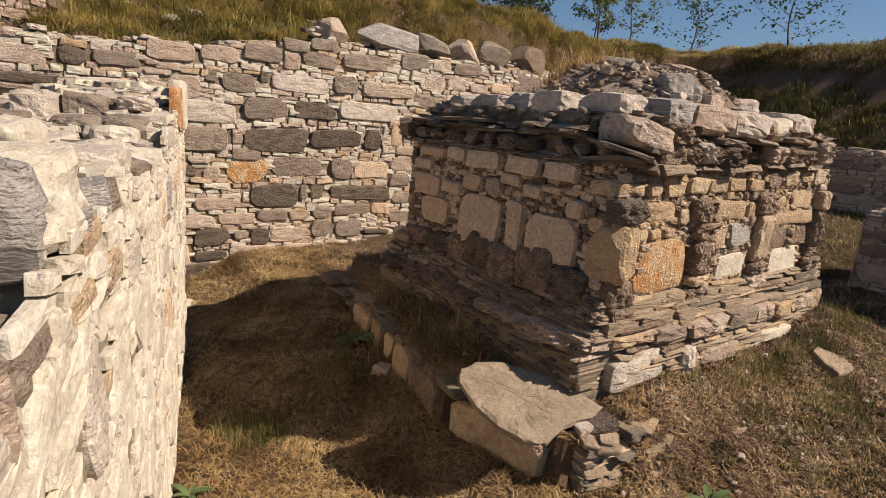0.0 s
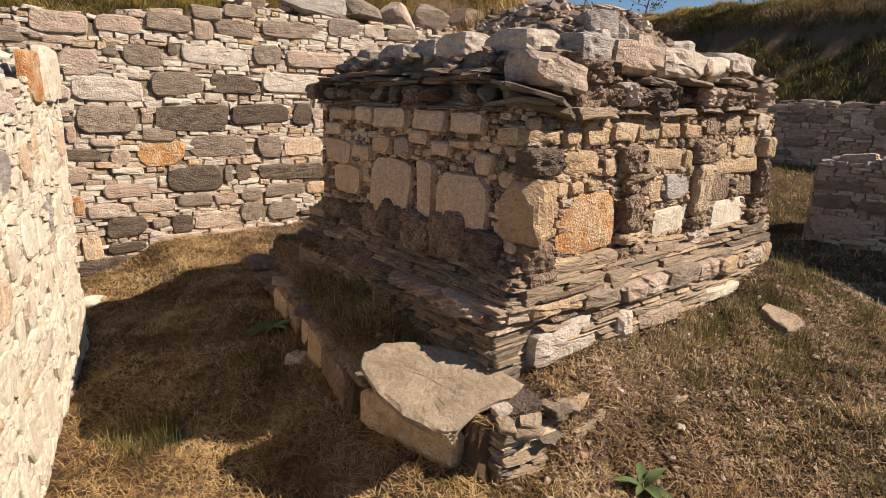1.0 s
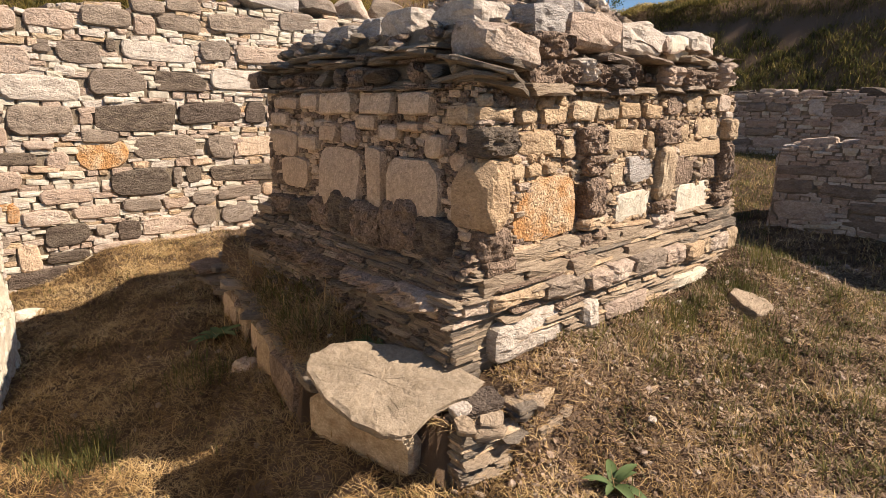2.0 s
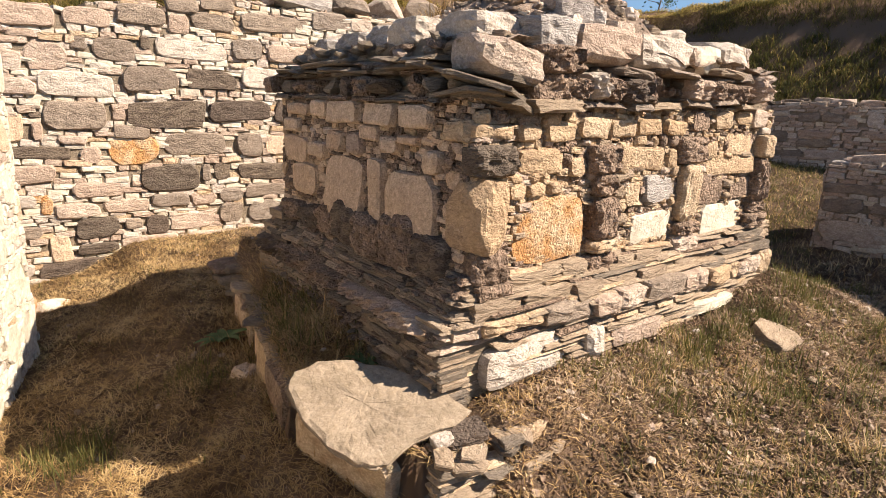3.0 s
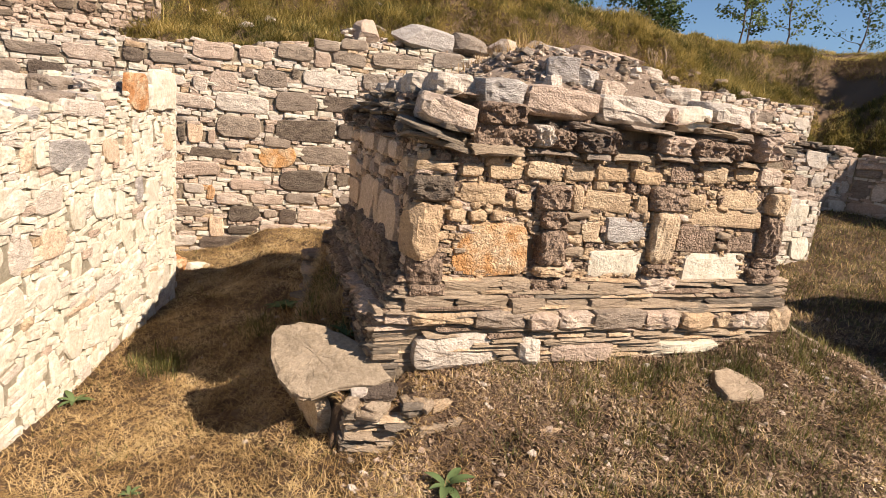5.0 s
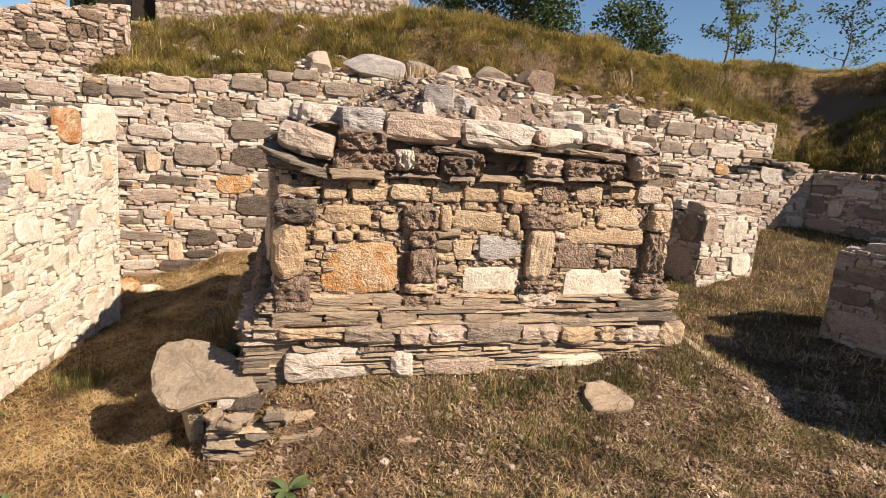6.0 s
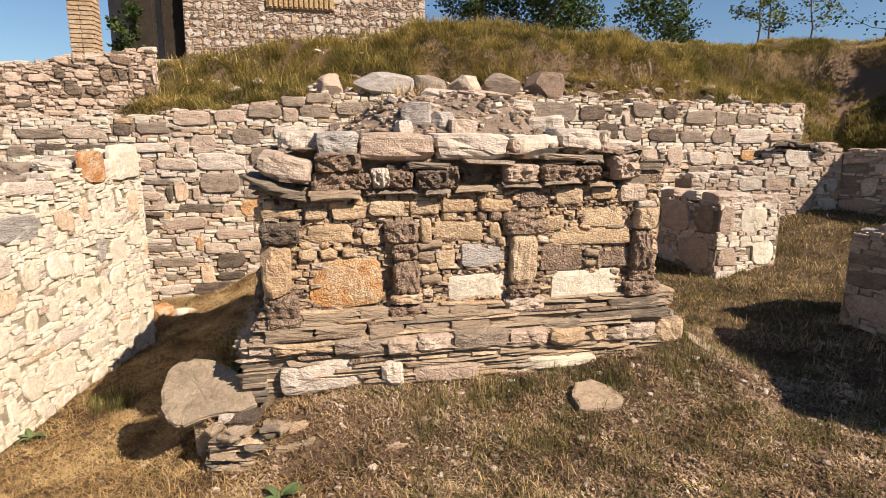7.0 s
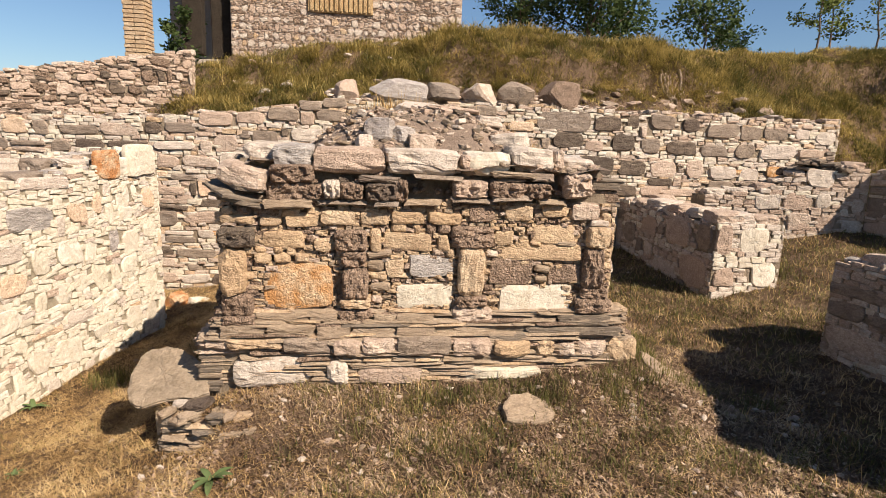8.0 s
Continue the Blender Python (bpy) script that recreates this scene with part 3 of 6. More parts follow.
def height(x, y):
    x, y = np.asarray(x, float), np.asarray(y, float)
    z = lin(x, [(-4, -0.52), (-2, -0.49), (-1.6, -0.45), (-1.2, -0.38), (-0.95, -0.27), (-0.8, -0.18), (0, -0.14), (1.5, -0.05), (3, 0.04), (4.3, 0.17), (6.5, 0.55), (9, 0.8)])
    z = z + 0.014 * np.clip(np.minimum(x, 6.5) - 3, 0, None) * np.clip(np.minimum(y, 3.6) - 0.5, 0, None)
    z = z + 0.03 * np.clip(np.minimum(y, 4.3) - 1, 0, None)
    # a bank of soil against the foot of the stupa
    dx = np.maximum(np.maximum(-0.2 - x, x - 2.5), 0)
    dy = np.maximum(np.maximum(-0.24 - y, y - 2.0), 0)
    d = np.hypot(dx * np.where(x < 0, 2.0, 1.0), dy)
    bank = 0.125 + 0.05 * np.clip(x, 0, 2.6) - lin(x, [(-0.2, 1.3), (0.3, 0.9), (1.0, 0.38)]) * d
    z = np.logaddexp(z * 16, bank * 16) / 16
    # the low terrace along the left side
    edge = np.where(y > 0.5, -0.86 + 0.19 * y, -0.745 + 0.26 * (0.5 - y))
    led = (x > edge) & (x < 0.5) & (y > -0.26) & (y < 2.5)
    rise = np.clip((x - edge) / np.maximum(-0.36 - edge, 0.05), 0, 1) * np.clip((y - 0.25) / 0.6, 0, 1)
    z = np.where(led, np.maximum(z, 0.06 + 0.22 * rise), z)
    # the hill behind the back wall, wrapping round on the right
    s = np.maximum(y - 4.85 - 0.3 * np.clip(x - 7.2, 0, 3), np.minimum((x - 9.4) * 0.85, (y + 3.5) * 2))
    top = lin(x, [(-6, 2.2), (-3, 2.93), (-2, 3.08), (0, 3.42), (2, 3.7), (3.2, 3.8), (5, 3.68), (7.8, 3.62), (9.2, 3.78), (10.5, 3.92), (14, 4.04)])
    scarp = np.clip((x - 1.2) / 0.8, 0, 1) * np.clip((6.6 - x) / 0.8, 0, 1)
    soft = lin(s, [(0.0, 0.60), (0.5, 0.64), (1.6, 0.78), (2.7, 0.96), (3.6, 1.0), (60, 1.0), (150, 0.5), (500, 0.0)])
    steep = lin(s, [(0.0, 0.60), (0.8, 0.655), (1.1, 0.71), (1.35, 0.83), (2.0, 0.94), (3.0, 1.0), (60, 1.0), (150, 0.5), (500, 0.0)])
    right = lin(s, [(0.0, 0.20), (0.6, 0.42), (1.6, 0.68), (1.95, 0.75), (2.3, 0.93), (3.0, 1.0), (60, 1.0), (150, 0.5), (500, 0.0)])
    r = np.clip((x - 7.3) / 0.8, 0, 1)
    hill = ((soft * (1 - scarp) + steep * scarp) * (1 - r) + right * r) * top
    near = np.clip(1 - np.hypot(x, y) / 40, 0, 1)
    hill = hill + near * (0.09 * wob(x, y, 1.6, 2.2) + 0.06 * wob(x, y, 4.5, 0.7)) * np.clip(s * 2, 0, 1)
    z = np.where(s > 0, np.maximum(z, hill), z)
    z = z + near * (0.016 * wob(x, y, 3.1, 0.4) + 0.010 * wob(x, y, 9.0, 1.9))
    z = z + near * (0.007 * wob(x, y, 23.0, 0.9) + 0.005 * wob(x, y, 41.0, 2.9)) * np.clip(4.8 - y, 0, 1)
    far = np.clip((np.hypot(x, y) - 60) / 200, 0, 1)
    return z * (1 - far) - 6 * far


def H(x, y):
    return float(height(x, y))


def build_ground():
    def axis(lo, hi, step):
        out = [lo - g for g in np.geomspace(0.15, 2500, 34)][::-1] + list(np.arange(lo, hi, step)) + [hi + g for g in np.geomspace(0.15, 2500, 34)]
        return np.array(out)
    xs, ys = axis(-3.0, 9.0, 0.05), axis(-2.4, 8.0, 0.05)
    X, Y = np.meshgrid(xs, ys)
    Z = height(X, Y)
    v = np.stack([X.ravel(), Y.ravel(), Z.ravel()], 1)
    nx, ny = len(xs), len(ys)
    i = np.arange(nx - 1)[None, :] + np.arange(ny - 1)[:, None] * nx
    f = np.stack([i, i + 1, i + nx + 1, i + nx], -1).reshape(-1, 4)
    ob = mesh_object("ground", v, f, M_GROUND, smooth=True)
    tagged(ob, "dry trampled earth with straw-coloured grass", "ground", kind="structure")


build_ground()

# ---- walls ----
def const(z):
    return lambda u: z


LW_A, LW_B = (-2.682, -1.387), (-1.63, 2.80)


def lw_top(u):
    u = u - 0.42
    return float(lin(u, [(-0.42, 0.80), (-0.22, 0.86), (-0.20, 1.10), (-0.02, 1.14), (0, 1.20), (0.5, 1.26), (1.4, 1.22), (2.4, 1.27), (2.95, 1.36), (3.2, 1.45), (3.9, 1.48)])) + 0.02 * math.sin(u * 9)


PALE = {"pale": 9, "tan": 0.25, "ochre": 0.35, "white": 1.5, "grey": 0.25, "pink": 0.2}
PALESLIPS = {"pale": 9, "white": 1.0, "tan": 0.15, "pink": 0.2}
LW_KNOWN = [("grey", 2.67, 0.98, 0.46, 0.2), ("pale", 2.72, 0.62, 0.26, 0.25), ("pale", 3.04, 0.66, 0.33, 0.22), ("ochre", 3.17, 0.99, 0.30, 0.22),
            ("ochre", 3.40, 1.05, 0.14, 0.2), ("pale", 3.75, 1.07, 0.25, 0.22), ("ochre", 4.12, 1.02, 0.28, 0.24), ("pale", 4.12, 0.71, 0.23, 0.21),
            ("pale", 3.37, 0.38, 0.28, 0.29), ("grey", 3.58, 0.68, 0.18, 0.22), ("pale", 3.78, 0.41, 0.27, 0.17), ("pale", 4.08, 0.16, 0.38, 0.3),
            ("pale", 2.70, 0.30, 0.19, 0.16), ("white", 2.84, 1.27, 0.5, 0.13), ("white", 0.73, 0.90, 0.22, 0.30), ("pale", 1.12, 0.76, 0.28, 0.26)]
wall_left, fl = ragged_core("wall_left", LW_A, LW_B, 0.72, const(-0.55), lw_top, "tall rubble wall of sunlit cream limestone", 3, M_CREAM)
rubble(fl, wall_left, 11, const(-0.5), lw_top, 0, fl.length, PALE, PALESLIPS, hb=(0.17, 0.31), wb=(0.20, 0.48), hs=(0.032, 0.064), ws=(0.06, 0.20), fixed=LW_KNOWN,
       depth=0.026, turn=0.20, wave=0.05, near=2.9, gaps=(0.0, 0.0, 0.02, 0.05, 0.09), fill=0.97, skew=0.22, bed=(0.0, 0.025), mids=60)
end_far = Face(LW_B, fl.at(fl.length, 0, -0.72))
rubble(end_far, wall_left, 14, const(-0.4), const(1.46), 0, 0.7, PALE, PALESLIPS, hb=(0.12, 0.2), wb=(0.15, 0.35))
end_near = Face(fl.at(0, 0, -0.72), LW_A)
rubble(end_near, wall_left, 15, const(-0.4), const(0.8), 0, 0.72, {"pale": 3, "white": 2, "grey": 1}, PALESLIPS, hb=(0.14, 0.24),
       wb=(0.2, 0.45), depth=0.08, turn=0.1, skew=0.2)
# the big blocks of its broken end; the grey one gives the pale block behind a darker front
for k, (u, z, w, h, d, out, key) in enumerate(((0.50, 1.285, 0.13, 0.18, 0.40, -0.395, "grey"), (0.68, 1.29, 0.24, 0.18, 0.40, -0.385, "pale"), (0.42, 1.13, 0.30, 0.13, 0.42, -0.41, "taupe"), (0.33, 0.985, 0.28, 0.15, 0.40, -0.39, "pale"),
                                               (0.20, 0.84, 0.28, 0.14, 0.40, -0.40, "white"), (0.52, 1.27, 0.30, 0.17, 0.30, -0.71, "pink"), (0.36, 1.09, 0.30, 0.15, 0.30, -0.72, "white"), (0.18, 0.84, 0.30, 0.15, 0.32, -0.72, "pink"))):
    put_stone(fl, wall_left, random.Random(k + 40), "hewn", key, u, z, w, h, d, out, 0.05 * (-1) ** k, "end_block")

BWY = 4.3


def bw_top(u):
    u = u - 1.6
    return float(lin(u, [(0, 1.85), (1.5, 1.90), (2.3, 1.97), (3.2, 2.07), (3.7, 2.20), (7.0, 2.24), (7.3, 2.20), (10.9, 2.17)])) + 0.025 * math.sin(u * 7) + 0.02 * math.sin(u * 17)


BW_A, BW_B = (-5.2, BWY), (7.35, BWY)
wall_back, fb = ragged_core("wall_back", BW_A, BW_B, 0.62, const(-0.4), bw_top, "long coursed rubble wall of pink and dark stone", 4, M_PACK)
BW_DARK = [(-0.39, 1.12, 0.7, 0.25), (0.29, 1.16, 0.63, 0.21), (0.74, 1.18, 0.27, 0.27), (0.03, 1.45, 0.51, 0.22), (-0.42, 0.53, 0.58, 0.23), (0.07, 0.57, 0.2, 0.19),
           (0.61, 0.56, 0.8, 0.2), (-1.04, 0.11, 0.38, 0.22), (-0.56, 0.09, 0.22, 0.22), (3.84, 2.02, 0.41, 0.24), (4.21, 2.06, 0.25, 0.21), (5.07, 2.05, 0.27, 0.21), (3.29, 1.78, 0.48, 0.22),
           (4.09, 1.77, 0.37, 0.23), (4.96, 1.73, 0.48, 0.2), (3.69, 1.43, 0.57, 0.27), (4.25, 1.42, 0.42, 0.24), (4.05, 1.1, 0.67, 0.2), (4.69, 1.24, 0.38, 0.12)]
BW_TAUPE = [(-1.12, 1.09, 0.50, 0.29), (-0.53, 1.44, 0.51, 0.25), (-0.15, 0.84, 0.61, 0.25), (0.35, 0.84, 0.33, 0.26), (0.14, 0.15, 0.28, 0.21), (0.48, 0.15, 0.38, 0.24),
            (-0.56, 1.98, 0.4, 0.16), (-0.79, 1.66, 0.36, 0.19), (-0.21, 2.1, 0.3, 0.13), (0.11, 2.15, 0.32, 0.13), (0.67, 2.03, 0.71, 0.16), (0.38, 1.76, 0.31, 0.2), (-0.42, 0.31, 0.34, 0.14)]
BW_TAUPE += [(0.53, 0.35, 0.48, 0.14), (0.07, 1.97, 0.42, 0.17), (1.28, 2.12, 0.44, 0.19), (3.22, 2.03, 0.82, 0.29), (4.65, 2.07, 0.43, 0.22), (5.55, 1.98, 0.51, 0.2), (5.99, 1.97, 0.33, 0.22),
             (6.37, 1.97, 0.4, 0.2), (4.5, 1.75, 0.31, 0.2), (5.45, 1.7, 0.45, 0.2), (5.92, 1.71, 0.39, 0.22), (5.62, 1.18, 0.43, 0.2)]
BW_PALE = [(-1.09, 1.35, 0.59, 0.20), (0.69, 1.5, 0.73, 0.24), (-0.15, 1.72, 0.66, 0.2), (6.43, 1.7, 0.59, 0.23), (5.63, 1.4, 0.43, 0.22), (6.04, 1.39, 0.33, 0.18), (7.15, 1.94, 0.35, 0.21), (6.77, 1.97, 0.26, 0.16)]
BW_PINK = [(0.93, 1.76, 0.70, 0.17), (-1.43, 1.89, 0.46, 0.2), (-0.98, 1.92, 0.38, 0.15), (-1.29, 1.57, 0.33, 0.19), (1.53, 1.9, 0.42, 0.22), (-1.06, 0.75, 0.20, 0.17), (-1.01, 0.44, 0.43, 0.15),
           (-1.19, 0.27, 0.36, 0.13), (-0.80, 0.28, 0.38, 0.14), (-0.12, 0.31, 0.26, 0.13), (4.74, 1.43, 0.4, 0.22), (5.19, 1.42, 0.31, 0.26)]
BW_WARM = [(0.9, 0.37, 0.27, 0.15), (0.76, 0.84, 0.47, 0.21), (1.07, 1.24, 0.2, 0.25), (-1.36, -0.06, 0.2, 0.23), (-1.58, 0.99, 0.20, 0.26)]
BW_KNOWN = [(key, x + 5.2, z, w, h) for key, rows in (("dark", BW_DARK), ("taupe", BW_TAUPE), ("white", BW_PALE), ("pink", BW_PINK), ("ochre", BW_WARM), ("orange", [(-0.72, 0.78, 0.48, 0.25), (6.42, 1.43, 0.33, 0.2)]))
            for x, z, w, h in rows]
rubble(fb, wall_back, 12, lambda u: H(-5.2 + u, BWY - 0.05), bw_top, 0, fb.length, {"pink": 6, "taupe": 3.6, "dark": 1.2, "ochre": 0.5, "orange": 0.1, "white": 1.8},
       {"pink": 3, "pale": 5, "white": 2.5, "tan": 1.0, "ochre": 0.7, "orange": 0.06}, hb=(0.15, 0.25), wb=(0.32, 0.72), hs=(0.032, 0.066), ws=(0.08, 0.24), depth=0.042, fixed=BW_KNOWN, near=4.6, skew=0.17, fill=0.96, gaps=(0.0, 0.0, 0.02, 0.04, 0.08), bed=(0.0, 0.02))
end_back = Face(BW_B, (BW_B[0] + 0.05, BW_B[1] + 0.6))
rubble(end_back, wall_back, 16, const(1.0), const(2.12), 0, 0.6, {"pink": 3, "white": 3}, {"pale": 2, "pink": 2})


def simple_wall(name, a, b, thick, base, top, seed, label, blocks, slips, **kw):
    w, f = ragged_core(name, a, b, thick, base, top, label, seed, M_PACK)
    rubble(f, w, seed + 50, base, top, 0, f.length, blocks, slips, **kw)
    return w, f


PINKISH = {"pink": 5, "taupe": 2, "white": 1.8, "tan": 0.5}
PSLIPS = {"pink": 5, "white": 2, "pale": 1}
wall_mid, fm = simple_wall("wall_middle", (4.12, 4.28), (4.14, 1.86), 0.76, const(0.05), lambda u: 0.98 + 0.03 * math.sin(u * 8), 21,
                           "low rubble wall stub with a squared end", PINKISH, PSLIPS, hb=(0.16, 0.28), wb=(0.25, 0.6), hs=(0.035, 0.07), ws=(0.09, 0.24), depth=0.032, mids=12,
                           fixed=[("pink", 1.70, 0.80, 0.62, 0.32), ("taupe", 2.24, 0.81, 0.34, 0.30), ("pink", 2.08, 0.42, 0.60, 0.30), ("white", 1.45, 0.30, 0.55, 0.22), ("pink", 0.95, 0.76, 0.55, 0.28), ("taupe", 0.45, 0.6, 0.42, 0.26)])
end_mid = Face((4.135, 1.853), (4.90, 1.86))
rubble(end_mid, wall_mid, 22, const(0.12), const(0.99), 0, 0.75, {"white": 4, "pale": 2, "pink": 2}, {"white": 3, "pale": 3, "pink": 1}, hb=(0.18, 0.30), wb=(0.24, 0.5), hs=(0.035, 0.07), ws=(0.09, 0.22), depth=0.03, mids=10, gaps=(0.0, 0.0, 0.02), bed=(0.0, 0.012),
       fixed=[("pink", 0.11, 0.83, 0.20, 0.29), ("pale", 0.42, 0.83, 0.35, 0.28), ("pink", 0.14, 0.43, 0.25, 0.20), ("pale", 0.58, 0.47, 0.30, 0.26), ("white", 0.37, 0.21, 0.70, 0.17)])
wall_cross, fx = simple_wall("wall_cross", (4.9, 3.45), (6.80, 3.0), 0.55, const(0.35), lambda u: float(lin(u, [(0, 1.15), (0.6, 1.22), (1.2, 1.5), (2, 1.55)])), 23,
                             "sunlit rubble cross wall with a broken top", {"pink": 4, "white": 3, "pale": 2, "orange": 0.3, "taupe": 1}, PSLIPS, hb=(0.18, 0.29), wb=(0.22, 0.5), hs=(0.032, 0.066), ws=(0.08, 0.22), depth=0.03, mids=14, gaps=(0.0, 0.0, 0.02, 0.05))
wall_right, fr = simple_wall("wall_right", (6.80, 3.0), (8.2, -2.6), 0.6, const(0.2), lambda u: 1.52 + 0.03 * math.sin(u * 6), 25,
                             "shaded rubble wall running towards the bank", PINKISH, PSLIPS, hb=(0.17, 0.28), wb=(0.25, 0.6), hs=(0.032, 0.066), ws=(0.08, 0.22), depth=0.034, mids=14)
# Beyond u 0.7 the rise is out of view, added to cast the ground's shadow.
wall_near, fn = simple_wall("wall_near", (4.23, 0.38), (4.46, -2.5), 0.7, const(-0.1), lambda u: float(lin(u, [(0, 0.92), (0.55, 0.98), (0.7, 1.10), (0.85, 1.42), (2.3, 2.05), (3.0, 2.3)])), 27,
                            "low rubble wall in its own shade, with an added tall stretch out of view", PINKISH, PSLIPS, hb=(0.15, 0.26), wb=(0.25, 0.6), depth=0.026, mids=14)
end_near2 = Face(fn.at(0, 0, -0.7), (4.23, 0.38))
rubble(end_near2, wall_near, 28, const(0.0), const(0.92), 0, 0.7, PINKISH, PSLIPS)
wall_upper, fu = simple_wall("wall_upper", (-6.4, 4.55), (-2.15, 5.85), 0.6, const(1.2), lambda u: 2.05 + 0.19 * u + 0.03 * math.sin(u * 8), 29,
                             "weathered upper wall of small rough stones", {"pink": 4, "brown": 1.2, "dark": 1}, {"pink": 4, "dark": 1, "brown": 1},
                             hb=(0.09, 0.22), wb=(0.14, 0.42), turn=0.16, skew=0.24, wave=0.035, depth=0.05, gaps=(0.0, 0.0, 0.0, 0.03), fill=0.98, bed=(0.0, 0.01))
end_upper = Face((-2.15, 5.85), (-2.3, 6.4))
rubble(end_upper, wall_upper, 31, const(1.9), const(2.84), 0, 0.55, {"pink": 4, "dark": 1}, PSLIPS, hb=(0.10, 0.18), wb=(0.12, 0.34))


def top_stones(face, parent, seed, u0, u1, top, depth_in, keys, size=(0.10, 0.28), rows=2, limit=60, flat=1.0):
    """Loose stones bedded along the broken top of a wall."""
    rng = random.Random(seed)
    n = 0
    for r in range(rows):
        u = u0
        while u < u1 and n < limit:
            w = rng.uniform(*size)
            h = min(w * rng.uniform(0.2, 0.5), flat)
            ob = new("coping_stone", shared_mesh("hewn", rng.randrange(14), pick(rng, keys)))
            ob.parent = parent
            d = depth_in / rows * rng.uniform(0.8, 1.15)
            ob.matrix_basis = face.matrix(u + w / 2, top(min(max(u + w / 2, u0), u1)) + h * 0.1, w, h, d,
                                          -depth_in * (r + 1) / rows - 0.05 + rng.uniform(-0.03, 0.02), rng.uniform(-0.12, 0.12))
            u += w * rng.uniform(0.8, 1.3)
            n += 1


top_stones(fl, wall_left, 61, 0.85, 3.4, lw_top, 0.66, {"pale": 3, "grey": 2, "white": 2, "taupe": 1.5}, (0.14, 0.42), 3, 60)
top_stones(fb, wall_back, 62, 0.2, 12.5, bw_top, 0.25, {"pink": 4, "white": 4, "dark": 1}, (0.08, 0.20), 1, 110, 0.06)
top_stones(fm, wall_mid, 63, 0.0, 2.2, lambda u: 0.97, 0.64, {"white": 2, "pink": 5}, (0.2, 0.42), 2)
top_stones(fx, wall_cross, 64, 0.0, 1.9, lambda u: float(lin(u, [(0, 1.15), (0.6, 1.22), (1.2, 1.5), (2, 1.55)])), 0.4, {"dark": 3, "pink": 3, "white": 2}, (0.12, 0.3), 2)
top_stones(fr, wall_right, 65, 0.0, 5.5, lambda u: 1.52, 0.4, {"pink": 3, "dark": 2, "white": 1}, (0.12, 0.35), 2)
top_stones(fn, wall_near, 66, 0.0, 0.8, lambda u: 0.92 + 0.1 * u, 0.5, {"white": 2, "pink": 3, "grey": 2}, (0.15, 0.35), 3)
# stones on the added, unseen stretch that throws the shadow
top_stones(fn, wall_near, 68, 1.0, 2.8, lambda u: float(lin(u, [(0.85, 1.42), (2.3, 2.05), (3.0, 2.3)])), 0.6, {"pink": 4, "white": 2, "taupe": 2}, (0.2, 0.4), 2)
top_stones(fu, wall_upper, 67, 0.4, 4.4, lambda u: 2.05 + 0.19 * u, 0.3, {"pink": 3, "white": 1}, (0.1, 0.28), 2)
def top_rubble(face, parent, seed, n, u0, u1, top, depth_in, keys, size=(0.05, 0.20)):
    """Flat broken stones bedded over the top of a wall."""
    rng = random.Random(seed)
    heap = Joined()
    for _ in range(n):
        u, o, w = rng.uniform(u0, u1), rng.uniform(0.04, depth_in), rng.uniform(*size)
        p = face.at(u, top(u) - 0.012 + rng.uniform(0, 0.02), -o)
        v, f = FIELD[rng.randrange(len(FIELD))]
        heap.add(v, f, pose(p.x, p.y, p.z, 90 + rng.uniform(-14, 14), rng.uniform(-14, 14), rng.uniform(0, 360)) @ Matrix.Diagonal((w, w * rng.uniform(0.25, 0.5), w * rng.uniform(0.5, 0.9), 1)) @ Matrix.Translation((0, 0.4, 0)), pick(rng, keys))
    heap.build("top_rubble", parent)


top_rubble(fl, wall_left, 71, 520, 0.03, 4.25, lw_top, 0.70, {"pale": 4, "white": 2, "grey": 1.5, "pink": 1, "taupe": 1})
top_rubble(fb, wall_back, 72, 900, 0.1, 12.5, bw_top, 0.60, {"pink": 4, "white": 2, "taupe": 2}, (0.04, 0.14))
top_rubble(fm, wall_mid, 73, 200, 0.05, 2.35, lambda u: 0.98, 0.72, {"pink": 3, "white": 3, "taupe": 1}, (0.04, 0.16))
top_rubble(fn, wall_near, 74, 160, 0.03, 0.8, lambda u: 0.92 + 0.1 * u, 0.66, {"pink": 3, "white": 2, "grey": 1}, (0.04, 0.16))
top_rubble(fr, wall_right, 75, 300, 0.05, 5.5, lambda u: 1.52, 0.55, {"pink": 3, "taupe": 2, "white": 1}, (0.04, 0.16))
put_lump(fl, wall_left, random.Random(3), "orange", 3.58, 1.39, 0.33, 0.30, 0.06, -0.03, 0.05, "corner_stone", rounds=2, skew=0.10, tip=0.3)
put_lump(fl, wall_left, random.Random(5), "pale", 4.04, 1.41, 0.44, 0.34, 0.07, -0.03, -0.04, "corner_stone", rounds=2, skew=0.06, tip=0.3)
# dark slates heaped on the head of the cross wall
CR = random.Random(83)
for i in range(26):
    w = CR.uniform(0.10, 0.26)
    p = fx.at(CR.uniform(1.10, 1.66), 1.50 + 0.016 * (i % 9), -CR.uniform(0.03, 0.34))
    put_plate(wall_cross, CR, pick(CR, {"dark": 5, "slate": 3, "taupe": 1}), p.x, p.y, p.z, w, w * 0.7, 0.035, CR.uniform(-16, 16), CR.uniform(-16, 16), CR.uniform(0, 180), "slate")
for u, z, w, h, key in ((0.15, 1.17, 0.26, 0.12, "white"), (0.45, 1.20, 0.24, 0.10, "white"), (0.75, 1.27, 0.26, 0.13, "pink"), (1.78, 1.57, 0.24, 0.14, "pink")):
    put_stone(fx, wall_cross, CR, "hewn", key, u, z, w, h, 0.28, -0.30, CR.uniform(-0.1, 0.1), "coping_stone")
